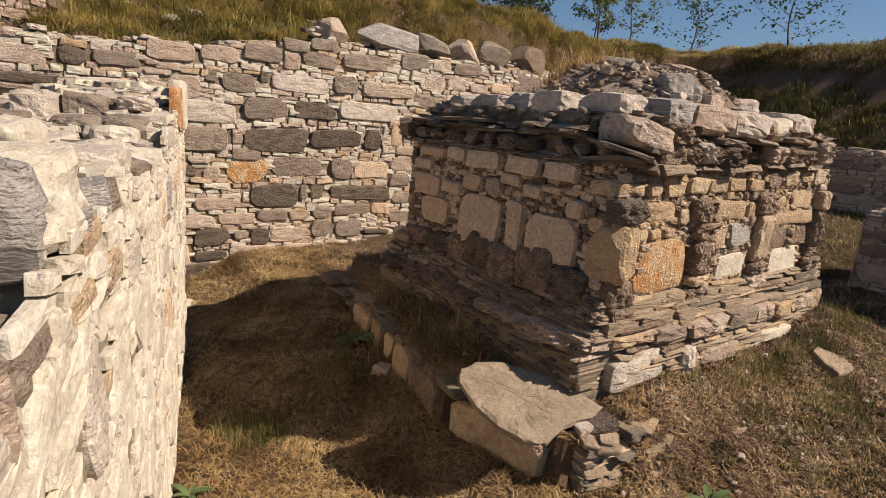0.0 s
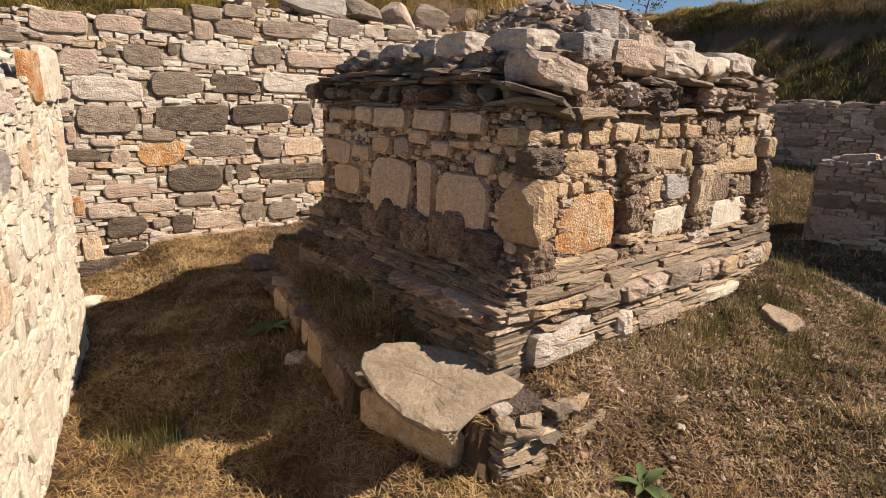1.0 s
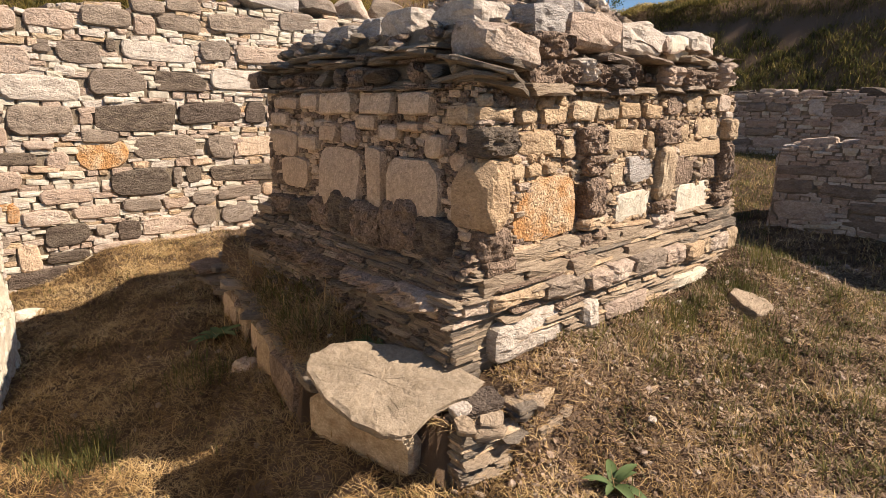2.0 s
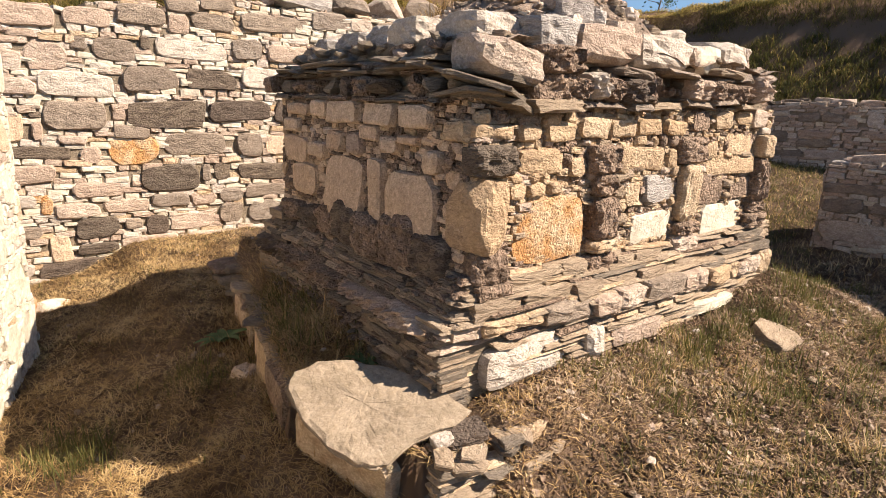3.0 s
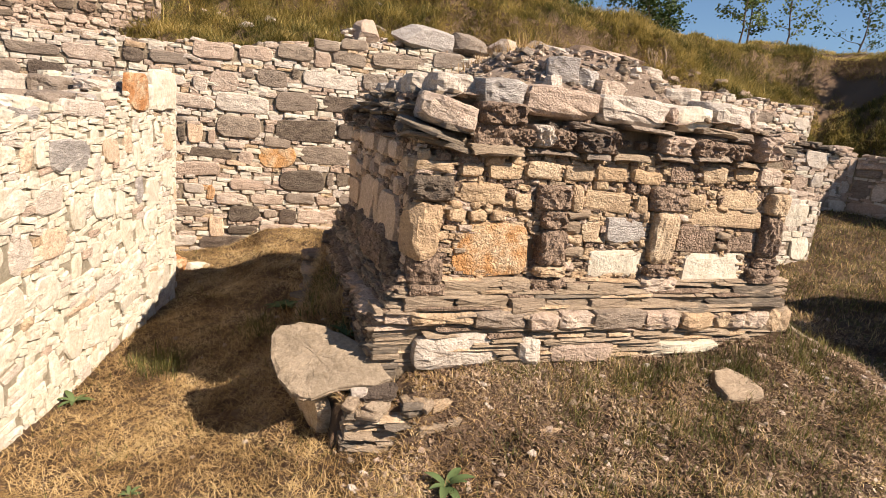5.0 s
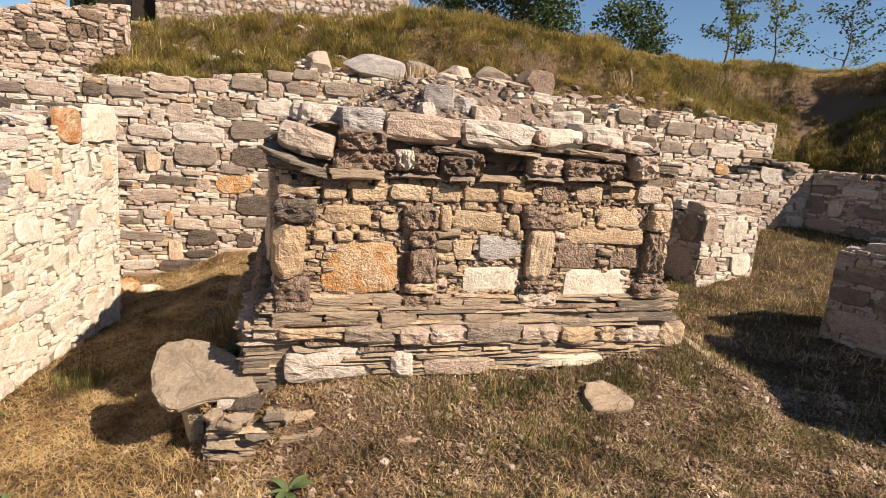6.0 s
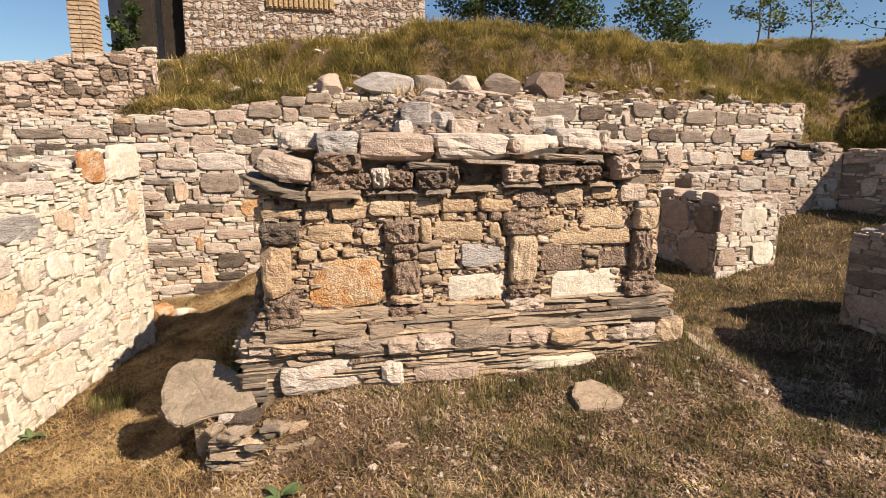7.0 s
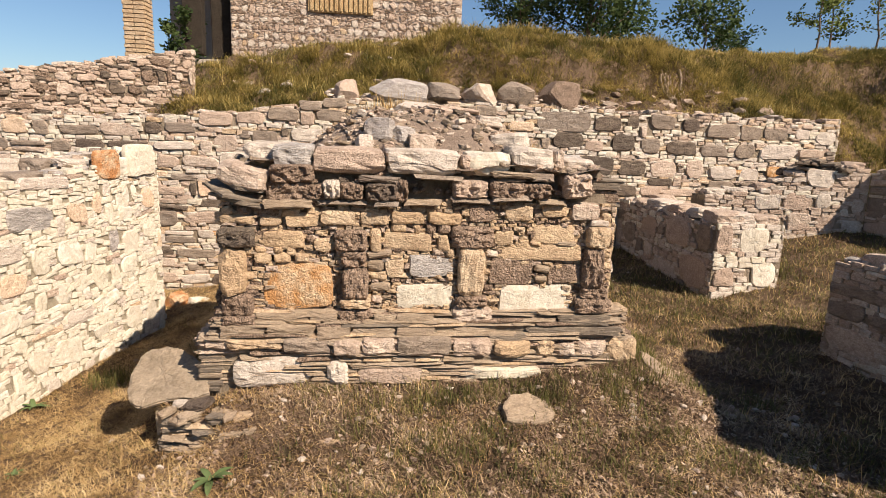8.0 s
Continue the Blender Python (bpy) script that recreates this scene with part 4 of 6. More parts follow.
for u, z, w, h, key in ((2.22, 1.03, 0.32, 0.15, "pink"), (1.85, 1.03, 0.34, 0.13, "white"), (1.42, 1.02, 0.36, 0.12, "pink"), (0.95, 1.02, 0.40, 0.13, "white")):
    put_stone(fm, wall_mid, CR, "hewn", key, u, z, w, h, 0.34, -0.36, CR.uniform(-0.1, 0.1), "coping_stone")
for u, z, w, h, key in ((0.28, 1.03, 0.36, 0.12, "white"), (0.60, 1.02, 0.26, 0.10, "pink")):
    put_stone(end_mid, wall_mid, CR, "hewn", key, u, z, w, h, 0.30, -0.34, CR.uniform(-0.1, 0.1), "coping_stone")

# ---- stupa ----
M_SOIL = earth_material("bank_soil", (0.20, 0.15, 0.11), (0.34, 0.26, 0.20), (0.48, 0.39, 0.31), 2.0)
stupa = new("stupa")
tagged(stupa, "ruined square stupa base with pilasters and crumbling cornice", "stupa")
front = Face((-0.24, 0.0), (2.30, 0.07))
leftf = Face((-0.24, 1.85), (-0.24, 0.0))
rightf = Face((2.30, 0.07), (2.34, 1.92))
backf = Face((2.34, 1.92), (-0.24, 1.85))


def bow(u):
    """How far the bulging foot of the front stands out."""
    return 0.05 + 0.15 * (1 - ((u - 1.27) / 1.5) ** 2)


def frustum(name, levels, material, parent):
    """A stepped core: rings (z, outset) round the plan of the stupa."""
    v, f = [], []
    for z, o in levels:
        v += [(-0.24 - o, -0.0 - o, z), (2.30 + o, 0.06 - o, z), (2.34 + o, 1.92 + o, z), (-0.24 - o, 1.85 + o, z)]
    for r in range(len(levels) - 1):
        for i in range(4):
            f.append((r * 4 + i, r * 4 + (i + 1) % 4, r * 4 + 4 + (i + 1) % 4, r * 4 + 4 + i))
    n = 4 * (len(levels) - 1)
    f.append((n, n + 1, n + 2, n + 3))
    return mesh_object(name, v, f, material, parent)


def foot_core():
    """The solid foot behind the moulded stones: bowed at the front, splayed on the left."""
    v, f = [], []
    levels = [(-0.3, 0.16, 1.0), (0.30, 0.15, 1.0), (0.45, 0.115, 1.0), (0.46, 0.10, 0.55), (0.53, 0.08, 0.5), (0.54, 0.06, 0.30), (0.62, 0.015, 0.12), (0.63, -0.03, -0.2)]
    k = 14
    for z, ol, share in levels:
        v.append((-0.24 - ol, 1.95, z))
        for i in range(k + 1):
            u = front.length * i / k
            p = front.at(u - (ol if i == 0 else 0) + (0.12 * share if i == k else 0), z, (bow(u) - 0.06) * share)
            v.append(p)
        v.append((2.34 + 0.1 * share, 1.95, z))
    n = k + 3
    for r in range(len(levels) - 1):
        for i in range(n - 1):
            f.append((r * n + i, r * n + i + 1, (r + 1) * n + i + 1, (r + 1) * n + i))
    mesh_object("foot_core", v, f, M_PACK, stupa, "mud packing behind the foot stones")


foot_core()
frustum("core", [(-0.4, 0.05), (0.30, 0.05), (0.45, 0.03), (0.62, -0.02), (1.35, -0.02), (1.36, -0.05), (1.58, -0.10)], M_PACK, stupa)

PANELS = [
    ("orange", 0.46, 0.79, 0.44, 0.29), ("pale", 1.27, 0.72, 0.40, 0.18), ("grey", 1.31, 0.93, 0.31, 0.15), ("tan", 1.07, 0.92, 0.14, 0.14),
    ("tan", 1.15, 1.08, 0.32, 0.14), ("pale", 2.03, 0.70, 0.52, 0.23), ("brown", 1.84, 0.89, 0.32, 0.18), ("brown", 2.21, 0.88, 0.23, 0.14),
    ("tan", 2.03, 1.02, 0.58, 0.12), ("tan", 2.11, 1.15, 0.32, 0.14), ("tan", 1.78, 1.12, 0.15, 0.11),
]
PILASTERS = [
    ("dark", 0.09, 1.10, 0.21, 0.12), ("brown", 0.09, 0.67, 0.19, 0.14), ("brown", 0.79, 1.09, 0.20, 0.13),
    ("brown", 0.81, 0.97, 0.15, 0.10), ("brown", 0.82, 0.81, 0.16, 0.20), ("tan", 0.82, 0.68, 0.19, 0.06), ("brown", 0.82, 0.59, 0.22, 0.10),
    ("brown", 1.57, 1.12, 0.27, 0.14), ("tan", 1.57, 0.89, 0.17, 0.30), ("brown", 1.58, 0.69, 0.20, 0.07), ("pink", 1.59, 0.60, 0.26, 0.10),
    ("tan", 2.42, 1.13, 0.15, 0.14), ("brown", 2.40, 0.92, 0.14, 0.27), ("brown", 2.42, 0.75, 0.18, 0.08), ("brown", 2.42, 0.66, 0.25, 0.10),
]
UPPER = [
    ("tan", 0.10, 1.21, 0.22, 0.08), ("tan", 0.30, 1.21, 0.14, 0.08), ("tan", 0.49, 1.21, 0.21, 0.09), ("tan", 0.71, 1.23, 0.22, 0.11),
    ("tan", 0.94, 1.23, 0.19, 0.10), ("tan", 1.15, 1.24, 0.21, 0.09), ("tan", 1.39, 1.24, 0.23, 0.09), ("brown", 1.63, 1.27, 0.19, 0.12),
    ("tan", 1.88, 1.28, 0.21, 0.11), ("tan", 2.11, 1.30, 0.19, 0.09), ("pink", 2.33, 1.30, 0.21, 0.11), ("tan", 0.37, 1.09, 0.27, 0.11),
    ("tan", 0.62, 1.06, 0.14, 0.10), ("tan", 0.24, 0.97, 0.12, 0.08), ("tan", 0.36, 0.97, 0.11, 0.07), ("tan", 0.48, 0.97, 0.10, 0.07),
    ("white", 2.43, 1.225, 0.14, 0.05), ("tan", 0.94, 1.09, 0.09, 0.15), ("tan", 1.38, 1.08, 0.10, 0.11),
]
DENTILS = [
    ("brown", 0.41, 1.38, 0.23, 0.13), ("brown", 0.56, 1.39, 0.11, 0.08), ("white", 0.67, 1.41, 0.09, 0.10), ("brown", 0.79, 1.40, 0.13, 0.09),
    ("dark", 0.98, 1.40, 0.18, 0.10), ("brown", 1.10, 1.41, 0.08, 0.12), ("pink", 1.54, 1.43, 0.20, 0.10), ("brown", 1.79, 1.43, 0.22, 0.10),
    ("brown", 1.99, 1.43, 0.14, 0.09), ("pink", 2.25, 1.47, 0.17, 0.14), ("brown", 0.43, 1.50, 0.23, 0.10),
]
SLABS = [
    ("slate", 0.41, 1.32, 0.33, 0.06), ("slate", 0.75, 1.33, 0.34, 0.03), ("slate", 1.01, 1.33, 0.18, 0.04), ("slate", 1.24, 1.34, 0.28, 0.04),
    ("slate", 1.57, 1.36, 0.34, 0.04), ("slate", 1.82, 1.38, 0.30, 0.04), ("slate", 2.09, 1.36, 0.21, 0.04), ("slate", 0.96, 1.48, 0.28, 0.04),
    ("schist", 1.34, 1.50, 0.36, 0.03), ("slate", 1.82, 1.53, 0.33, 0.04), ("slate", 1.81, 1.50, 0.22, 0.03), ("slate", 2.01, 1.52, 0.15, 0.06),
]
CAPS = [
    ("grey", 0.43, 1.60, 0.24, 0.15), ("pink", 0.77, 1.59, 0.43, 0.16), ("white", 1.23, 1.59, 0.46, 0.16), ("pale", 1.66, 1.59, 0.32, 0.15),
    ("white", 1.96, 1.63, 0.29, 0.15), ("pink", 1.51, 1.60, 0.07, 0.09), ("pink", 2.13, 1.63, 0.07, 0.13),
]
STEP_A = [
    ("schist", 0.36, 0.59, 0.34, 0.07), ("schist", 0.62, 0.59, 0.18, 0.06), ("schist", 1.01, 0.58, 0.15, 0.07), ("schist", 1.21, 0.57, 0.25, 0.08),
    ("slate", 1.96, 0.53, 0.39, 0.08), ("slate", 2.36, 0.56, 0.38, 0.08), ("schist", 1.61, 0.51, 0.30, 0.07),
]
STEP_B = [
    ("schist", 0.12, 0.51, 0.28, 0.09), ("schist", 0.42, 0.51, 0.31, 0.07), ("schist", 0.69, 0.50, 0.22, 0.08), ("schist", 0.94, 0.49, 0.28, 0.08),
    ("schist", 1.21, 0.49, 0.25, 0.08), ("schist", 1.51, 0.47, 0.33, 0.07), ("slate", 1.82, 0.46, 0.26, 0.06), ("slate", 2.29, 0.49, 0.69, 0.06),
    ("brown", 0.10, 0.58, 0.20, 0.06),
]
TORUS = [
    ("pink", 0.0, 0.42, 0.22, 0.11), ("tan", 0.20, 0.42, 0.34, 0.10), ("pink", 0.52, 0.41, 0.29, 0.12), ("pink", 0.77, 0.40, 0.18, 0.12),
    ("pink", 0.97, 0.41, 0.21, 0.13), ("pink", 1.26, 0.41, 0.35, 0.14), ("pink", 1.58, 0.40, 0.26, 0.14), ("tan", 1.85, 0.39, 0.25, 0.14),
    ("pink", 2.08, 0.38, 0.14, 0.14), ("pink", 2.23, 0.36, 0.14, 0.12), ("pink", 2.42, 0.36, 0.22, 0.15), ("pink", 2.66, 0.33, 0.23, 0.21),
]
FOOT = [
    ("white", 0.31, 0.24, 0.51, 0.21), ("white", 0.72, 0.24, 0.18, 0.17), ("pink", 1.05, 0.23, 0.42, 0.14), ("pale", 1.80, 0.23, 0.52, 0.10),
]
LEFT = [
    ("ochre", 0.99, 1.25, 0.33, 0.12), ("ochre", 0.65, 1.25, 0.30, 0.12), ("ochre", 0.35, 1.25, 0.25, 0.11), ("ochre", 1.54, 1.25, 0.28, 0.08),
    ("ochre", 1.28, 1.26, 0.20, 0.10), ("ochre", 1.66, 1.16, 0.23, 0.09), ("ochre", 1.59, 1.02, 0.32, 0.16), ("ochre", 1.30, 1.04, 0.21, 0.10),
    ("ochre", 1.08, 1.10, 0.19, 0.12), ("pink", 0.88, 1.10, 0.16, 0.11), ("ochre", 0.73, 1.16, 0.17, 0.08), ("ochre", 0.54, 1.12, 0.15, 0.08),
    ("ochre", 0.39, 1.15, 0.15, 0.05), ("ochre", 1.47, 0.85, 0.32, 0.21), ("ochre", 0.99, 0.86, 0.44, 0.35), ("ochre", 0.66, 0.88, 0.16, 0.34),
    ("ochre", 0.36, 0.85, 0.41, 0.40), ("ochre", 0.22, 1.07, 0.14, 0.11), ("tan", 0.07, 1.21, 0.16, 0.09),
]
LCAPS = [("grey", 1.22, 1.59, 0.28, 0.13), ("grey", 0.90, 1.60, 0.24, 0.15), ("white", 0.62, 1.60, 0.24, 0.16), ("white", 0.28, 1.61, 0.34, 0.14), ("grey", 1.49, 1.58, 0.17, 0.13)]

SR = random.Random(77)


def lay(face, rows, name, kind, depth, out, grow=1.0, turn=0.02, flip=False, **shape):
    for key, u, z, w, h in rows:
        o = bow(u) - (0.02 if name == "foot_stone" else 0.012) if out is None else out
        if name == "step_stone":
            o = min(o, max(bow(u) - 0.015, 0.045))
        at = (face.length - u) if flip else u
        if kind == "lump":
            put_lump(face, stupa, SR, key, at, z, w * grow, h * grow, depth * SR.uniform(0.95, 1.05), o - depth, SR.uniform(-turn, turn), name, **shape)
        else:
            put_stone(face, stupa, SR, kind, key, at, z, w * grow, h * grow, depth * SR.uniform(0.9, 1.1), o - depth, SR.uniform(-turn, turn), name)


lay(front, PANELS, "panel_stone", "lump", 0.08, 0.028, 1.03, rounds=2, skew=0.09, rough=0.003, arris=0.009)
lay(front, [r for r in PILASTERS if r[0] != "tan"], "pilaster_stone", "craggy", 0.11, 0.08, 1.03)
lay(front, [r for r in PILASTERS if r[0] == "tan"], "pilaster_stone", "weathered", 0.11, 0.08, 1.03)
lay(front, UPPER, "stone", "lump", 0.08, 0.038, 1.06, 0.05, rounds=2, skew=0.16, rough=0.006, arris=0.009)
lay(front, DENTILS, "dentil", "craggy", 0.16, 0.075, 1.15, 0.08)
lay(front, [("taupe" if i % 3 else "schist", *r[1:]) for i, r in enumerate(SLABS)], "cornice_slab", "slab", 0.22, 0.07, 0.97, 0.05)
lay(front, CAPS, "cap_stone", "hewn", 0.30, 0.03, 1.10, 0.03)
lay(front, STEP_A, "step_stone", "ashlar", 0.16, 0.075, 1.05)
lay(front, STEP_B, "step_stone", "ashlar", 0.18, 0.12, 1.05)
lay(front, [(SR.choice(("pink", "taupe", "tan")) if k == "pink" else k, u, z + 0.012, w, h * 0.84) for k, u, z, w, h in TORUS], "torus_stone", "lump", 0.20, None, 1.08, 0.04, rounds=2, skew=0.09, rough=0.013, arris=0.008, tip=0.3)
lay(front, FOOT, "foot_stone", "lump", 0.26, None, 1.05, rounds=2, skew=0.15, rough=0.008, arris=0.009, tip=0.4)
lay(leftf, LEFT, "stone", "lump", 0.10, 0.048, 1.03, flip=True, rounds=2, skew=0.12, rough=0.004, arris=0.008)
lay(leftf, LCAPS, "cap_stone", "hewn", 0.28, -0.07, 1.06, flip=True)

ob = new("pilaster_stone", shared_mesh("hewn", 3, "tan"))
ob.parent = stupa
ob.matrix_basis = pose(-0.178, 0.015, 0.885, 0, 0, 3) @ Matrix.Diagonal((0.178, 0.23, 0.31, 1)) @ Matrix.Translation((0, 0.5, 0))

chips = Joined()
TAKEN = [(0.705, 0.80, 0.075, 0.24)] + [(u, z, w, h) for rows in (PANELS, PILASTERS, UPPER) for _, u, z, w, h in rows]
TAKEN_L = [(leftf.length - u, z, w, h) for _, u, z, w, h in LEFT]


SMALL = {"tan": 5, "brown": 2.5, "pink": 1, "schist": 1.5}
rubble(front, stupa, 301, const(0.62), const(1.36), 0.0, front.length, SMALL, SMALL, hb=(0.05, 0.10), wb=(0.06, 0.18), hs=(0.016, 0.032), ws=(0.03, 0.10),
       avoid=TAKEN, depth=0.045, turn=0.14, wave=0.008, gaps=(0.0, 0.01, 0.03), rest=chips, limit=130, bed=(0.0, 0.02))
# The left side's browner slips put the shade of its deep joints into colour.
rubble(leftf, stupa, 302, const(0.62), const(1.34), 0.0, leftf.length, {"ochre": 5, "pink": 1.5, "brown": 2}, {"ochre": 2, "brown": 4, "tan": 1}, hb=(0.05, 0.10), wb=(0.06, 0.18), hs=(0.016, 0.032),
       ws=(0.03, 0.10), avoid=TAKEN_L, depth=0.03, turn=0.14, wave=0.008, gaps=(0.0, 0.01, 0.03), rest=chips, limit=90, bed=(0.0, 0.02))
rubble(rightf, stupa, 303, const(0.2), const(1.36), 0.0, rightf.length, SMALL, SMALL, rest=chips, limit=60)
rubble(backf, stupa, 304, const(0.2), const(1.36), 0.0, backf.length, SMALL, SMALL, rest=chips, limit=60)


def layer(face, z, h, out, keys, wr, depth, name=None, u0=-0.08, u1=None, wave=0.02, kind="slab"):
    """One bed of thin stones along a face; named ones are parts, the others join the chips."""
    u, u1 = u0, (face.length + (0.08 if face is not front else 0.15 if out is None else 0.10) if u1 is None else u1)
    while u < u1:
        w = min(SR.uniform(*wr), max(u1 - u, 0.05))
        o = (bow(u + w / 2) - 0.04 if out is None else out) + SR.uniform(-wave, wave)
        if face is front and out is not None:
            o = min(o, max(bow(u + w / 2) - 0.02, 0.04))
        key = pick(SR, keys)
        hh = h * SR.uniform(0.7, 1.05)
        if name:
            put_stone(face, stupa, SR, kind, key, u + w / 2, z + SR.uniform(-0.006, 0.006), w, hh, depth, o - depth, SR.uniform(-0.04, 0.04), name)
        else:
            v, f = SETS[kind][SR.randrange(len(SETS[kind]))]
            chips.add(v, f, face.matrix(u + w / 2, z, w, hh, depth, o - depth, SR.uniform(-0.05, 0.05)), key)
        u += w * SR.uniform(0.86, 1.0)


def splay(z):
    """How far the foot of the left side stands out at a height."""
    return float(lin(z, [(0.10, 0.17), (0.35, 0.15), (0.36, 0.17), (0.45, 0.17), (0.46, 0.125), (0.54, 0.085), (0.64, 0.025)]))


BEDS = {"schist": 6, "slate": 0.3, "tan": 1.5, "brown": 0.4}
# the front's moulded foot
for z, h, o in ((0.625, 0.025, 0.05), (0.605, 0.025, 0.06), (0.565, 0.028, 0.08), (0.545, 0.022, 0.09), (0.485, 0.022, 0.125), (0.46, 0.022, 0.13)):
    layer(front, z, h, o, BEDS, (0.14, 0.5), 0.16, wave=0.005, u0=-splay(z))
for z in (0.335, 0.31, 0.285, 0.26, 0.235, 0.21, 0.185, 0.16):
    layer(front, z, 0.030, None, BEDS, (0.14, 0.5), 0.18, wave=0.006, u0=-splay(z))
for z in (0.37, 0.395, 0.42, 0.445):
    layer(front, z, 0.030, None, {"schist": 3, "pink": 3, "brown": 1}, (0.14, 0.5), 0.18, wave=0.006, u0=-splay(z))
# the left side's crumbled foot
DARKBEDS = {"slate": 3, "schist": 3, "brown": 3, "dark": 1}
for i in range(19):
    z = 0.635 - i * 0.028
    if not 0.365 < z < 0.45:
        layer(leftf, z, 0.033, splay(z), DARKBEDS, (0.06, 0.30), 0.14, "step_stone" if i % 2 == 0 else None, wave=0.018, kind="slip" if i % 3 == 1 else "slab", u0=-0.05, u1=leftf.length + 0.05 - 0.08 * z)
layer(leftf, 0.41, 0.10, 0.175, {"brown": 4, "pink": 3, "dark": 1}, (0.16, 0.36), 0.25, "torus_stone", wave=0.010, kind="craggy", u1=leftf.length + 0.02)
for y, z, w, h in ((0.20, 0.67, 0.24, 0.20), (0.44, 0.70, 0.28, 0.25), (0.70, 0.67, 0.22, 0.20), (0.92, 0.69, 0.24, 0.22), (1.14, 0.67, 0.22, 0.17), (1.36, 0.65, 0.26, 0.14), (1.62, 0.65, 0.28, 0.12)):
    put_stone(leftf, stupa, SR, "craggy", SR.choice(("dark", "dark", "brown")), leftf.length - y, z, w, h, 0.14, -0.05 + SR.uniform(-0.02, 0.02), SR.uniform(-0.25, 0.25), "crumbling_block")
for i in range(110):
    u = SR.uniform(0.0, leftf.length)
    w = SR.uniform(0.02, 0.075)
    z = SR.uniform(0.2, 0.7)
    v, f = STONELETS[SR.randrange(len(STONELETS))]
    chips.add(v, f, leftf.matrix(u, z, w, w * 0.6, 0.07, 0.21 - 0.33 * (z - 0.1) - 0.03, SR.uniform(-0.4, 0.4)), pick(SR, {"brown": 4, "dark": 3, "slate": 2}))
for face in (rightf, backf):
    for z, h, o in ((0.6, 0.06, 0.05), (0.5, 0.08, 0.1), (0.4, 0.13, 0.17), (0.28, 0.1, 0.16), (0.18, 0.1, 0.16)):
        layer(face, z, h, o, {"pink": 2, "schist": 2, "brown": 1}, (0.16, 0.4), 0.2, "step_stone", kind="block")

# cornice beds on all sides
for face, lo in ((leftf, 1.30), (rightf, 1.32), (backf, 1.32)):
    layer(face, lo + 0.02, 0.03, 0.045, {"slate": 3, "brown": 2}, (0.12, 0.3), 0.2, wave=0.015, u0=0.0, u1=face.length - 0.15)
    u = 0.05
    while u < face.length - 0.05:
        w = SR.uniform(0.06, 0.17)
        put_stone(face, stupa, SR, SR.choice(("rock", "craggy", "hewn")), pick(SR, {"brown": 4, "dark": 2, "slate": 1}), u + w / 2, lo + 0.075, w, SR.uniform(0.07, 0.11), 0.14, -0.075 + SR.uniform(-0.03, 0.03), SR.uniform(-0.25, 0.25), "dentil")
        u += w + SR.uniform(0.0, 0.11)
    for z, o in ((lo + 0.14, 0.01), (lo + 0.160, 0.035), (lo + 0.185, 0.03)):
        layer(face, z, 0.028, o, {"slate": 4, "brown": 1, "schist": 1}, (0.08, 0.44), 0.25, "cornice_slab", wave=0.045, u0=0.02, u1=face.length - 0.22)
for face in (rightf, backf):
    layer(face, 1.58, 0.15, -0.1, {"white": 2, "grey": 2, "pink": 1}, (0.2, 0.42), 0.25, "cap_stone", kind="hewn", u0=0.12, u1=face.length - 0.45)
for i in range(70):
    v, f = FIELD[SR.randrange(len(FIELD))]
    w = SR.uniform(0.03, 0.08)
    chips.add(v, f, front.matrix(SR.uniform(0.4, 2.4), SR.uniform(1.38, 1.46), w, w * 0.7, 0.06, -0.05, SR.uniform(-0.5, 0.5)), pick(SR, {"brown": 3, "dark": 2, "slate": 1}))

# slabs and the boulder on the front left corner
for k, (du, z, w, dep, out, tz) in enumerate(((0.05, 1.40, 0.30, 0.34, 0.13, 0), (0.10, 1.37, 0.34, 0.30, 0.12, 0), (0.02, 1.345, 0.26, 0.36, 0.11, 0), (0.14, 1.315, 0.36, 0.30, 0.11, 0), (0.16, 1.43, 0.24, 0.26, 0.10, 0))):
    p = front.at(du, z, out - dep * 0.5)
    put_plate(stupa, SR, "slate", p.x, p.y, p.z, w, dep, SR.uniform(0.018, 0.036), SR.uniform(-6, 12), SR.uniform(-4, 14), SR.uniform(-35, 35), "cornice_slab")

# the heap of debris on top
def mound_z(x, y):
    a = min(max((x + 0.02) / 0.75, 0), 1) * min(max((2.12 - x) / 0.75, 0), 1) * min(max((y - 0.08) / 0.65, 0), 1) * min(max((1.75 - y) / 0.6, 0), 1)
    a = a * a * (3 - 2 * a)
    return 1.57 + 0.37 * a + 0.02 * math.sin(x * 9 + y * 5)


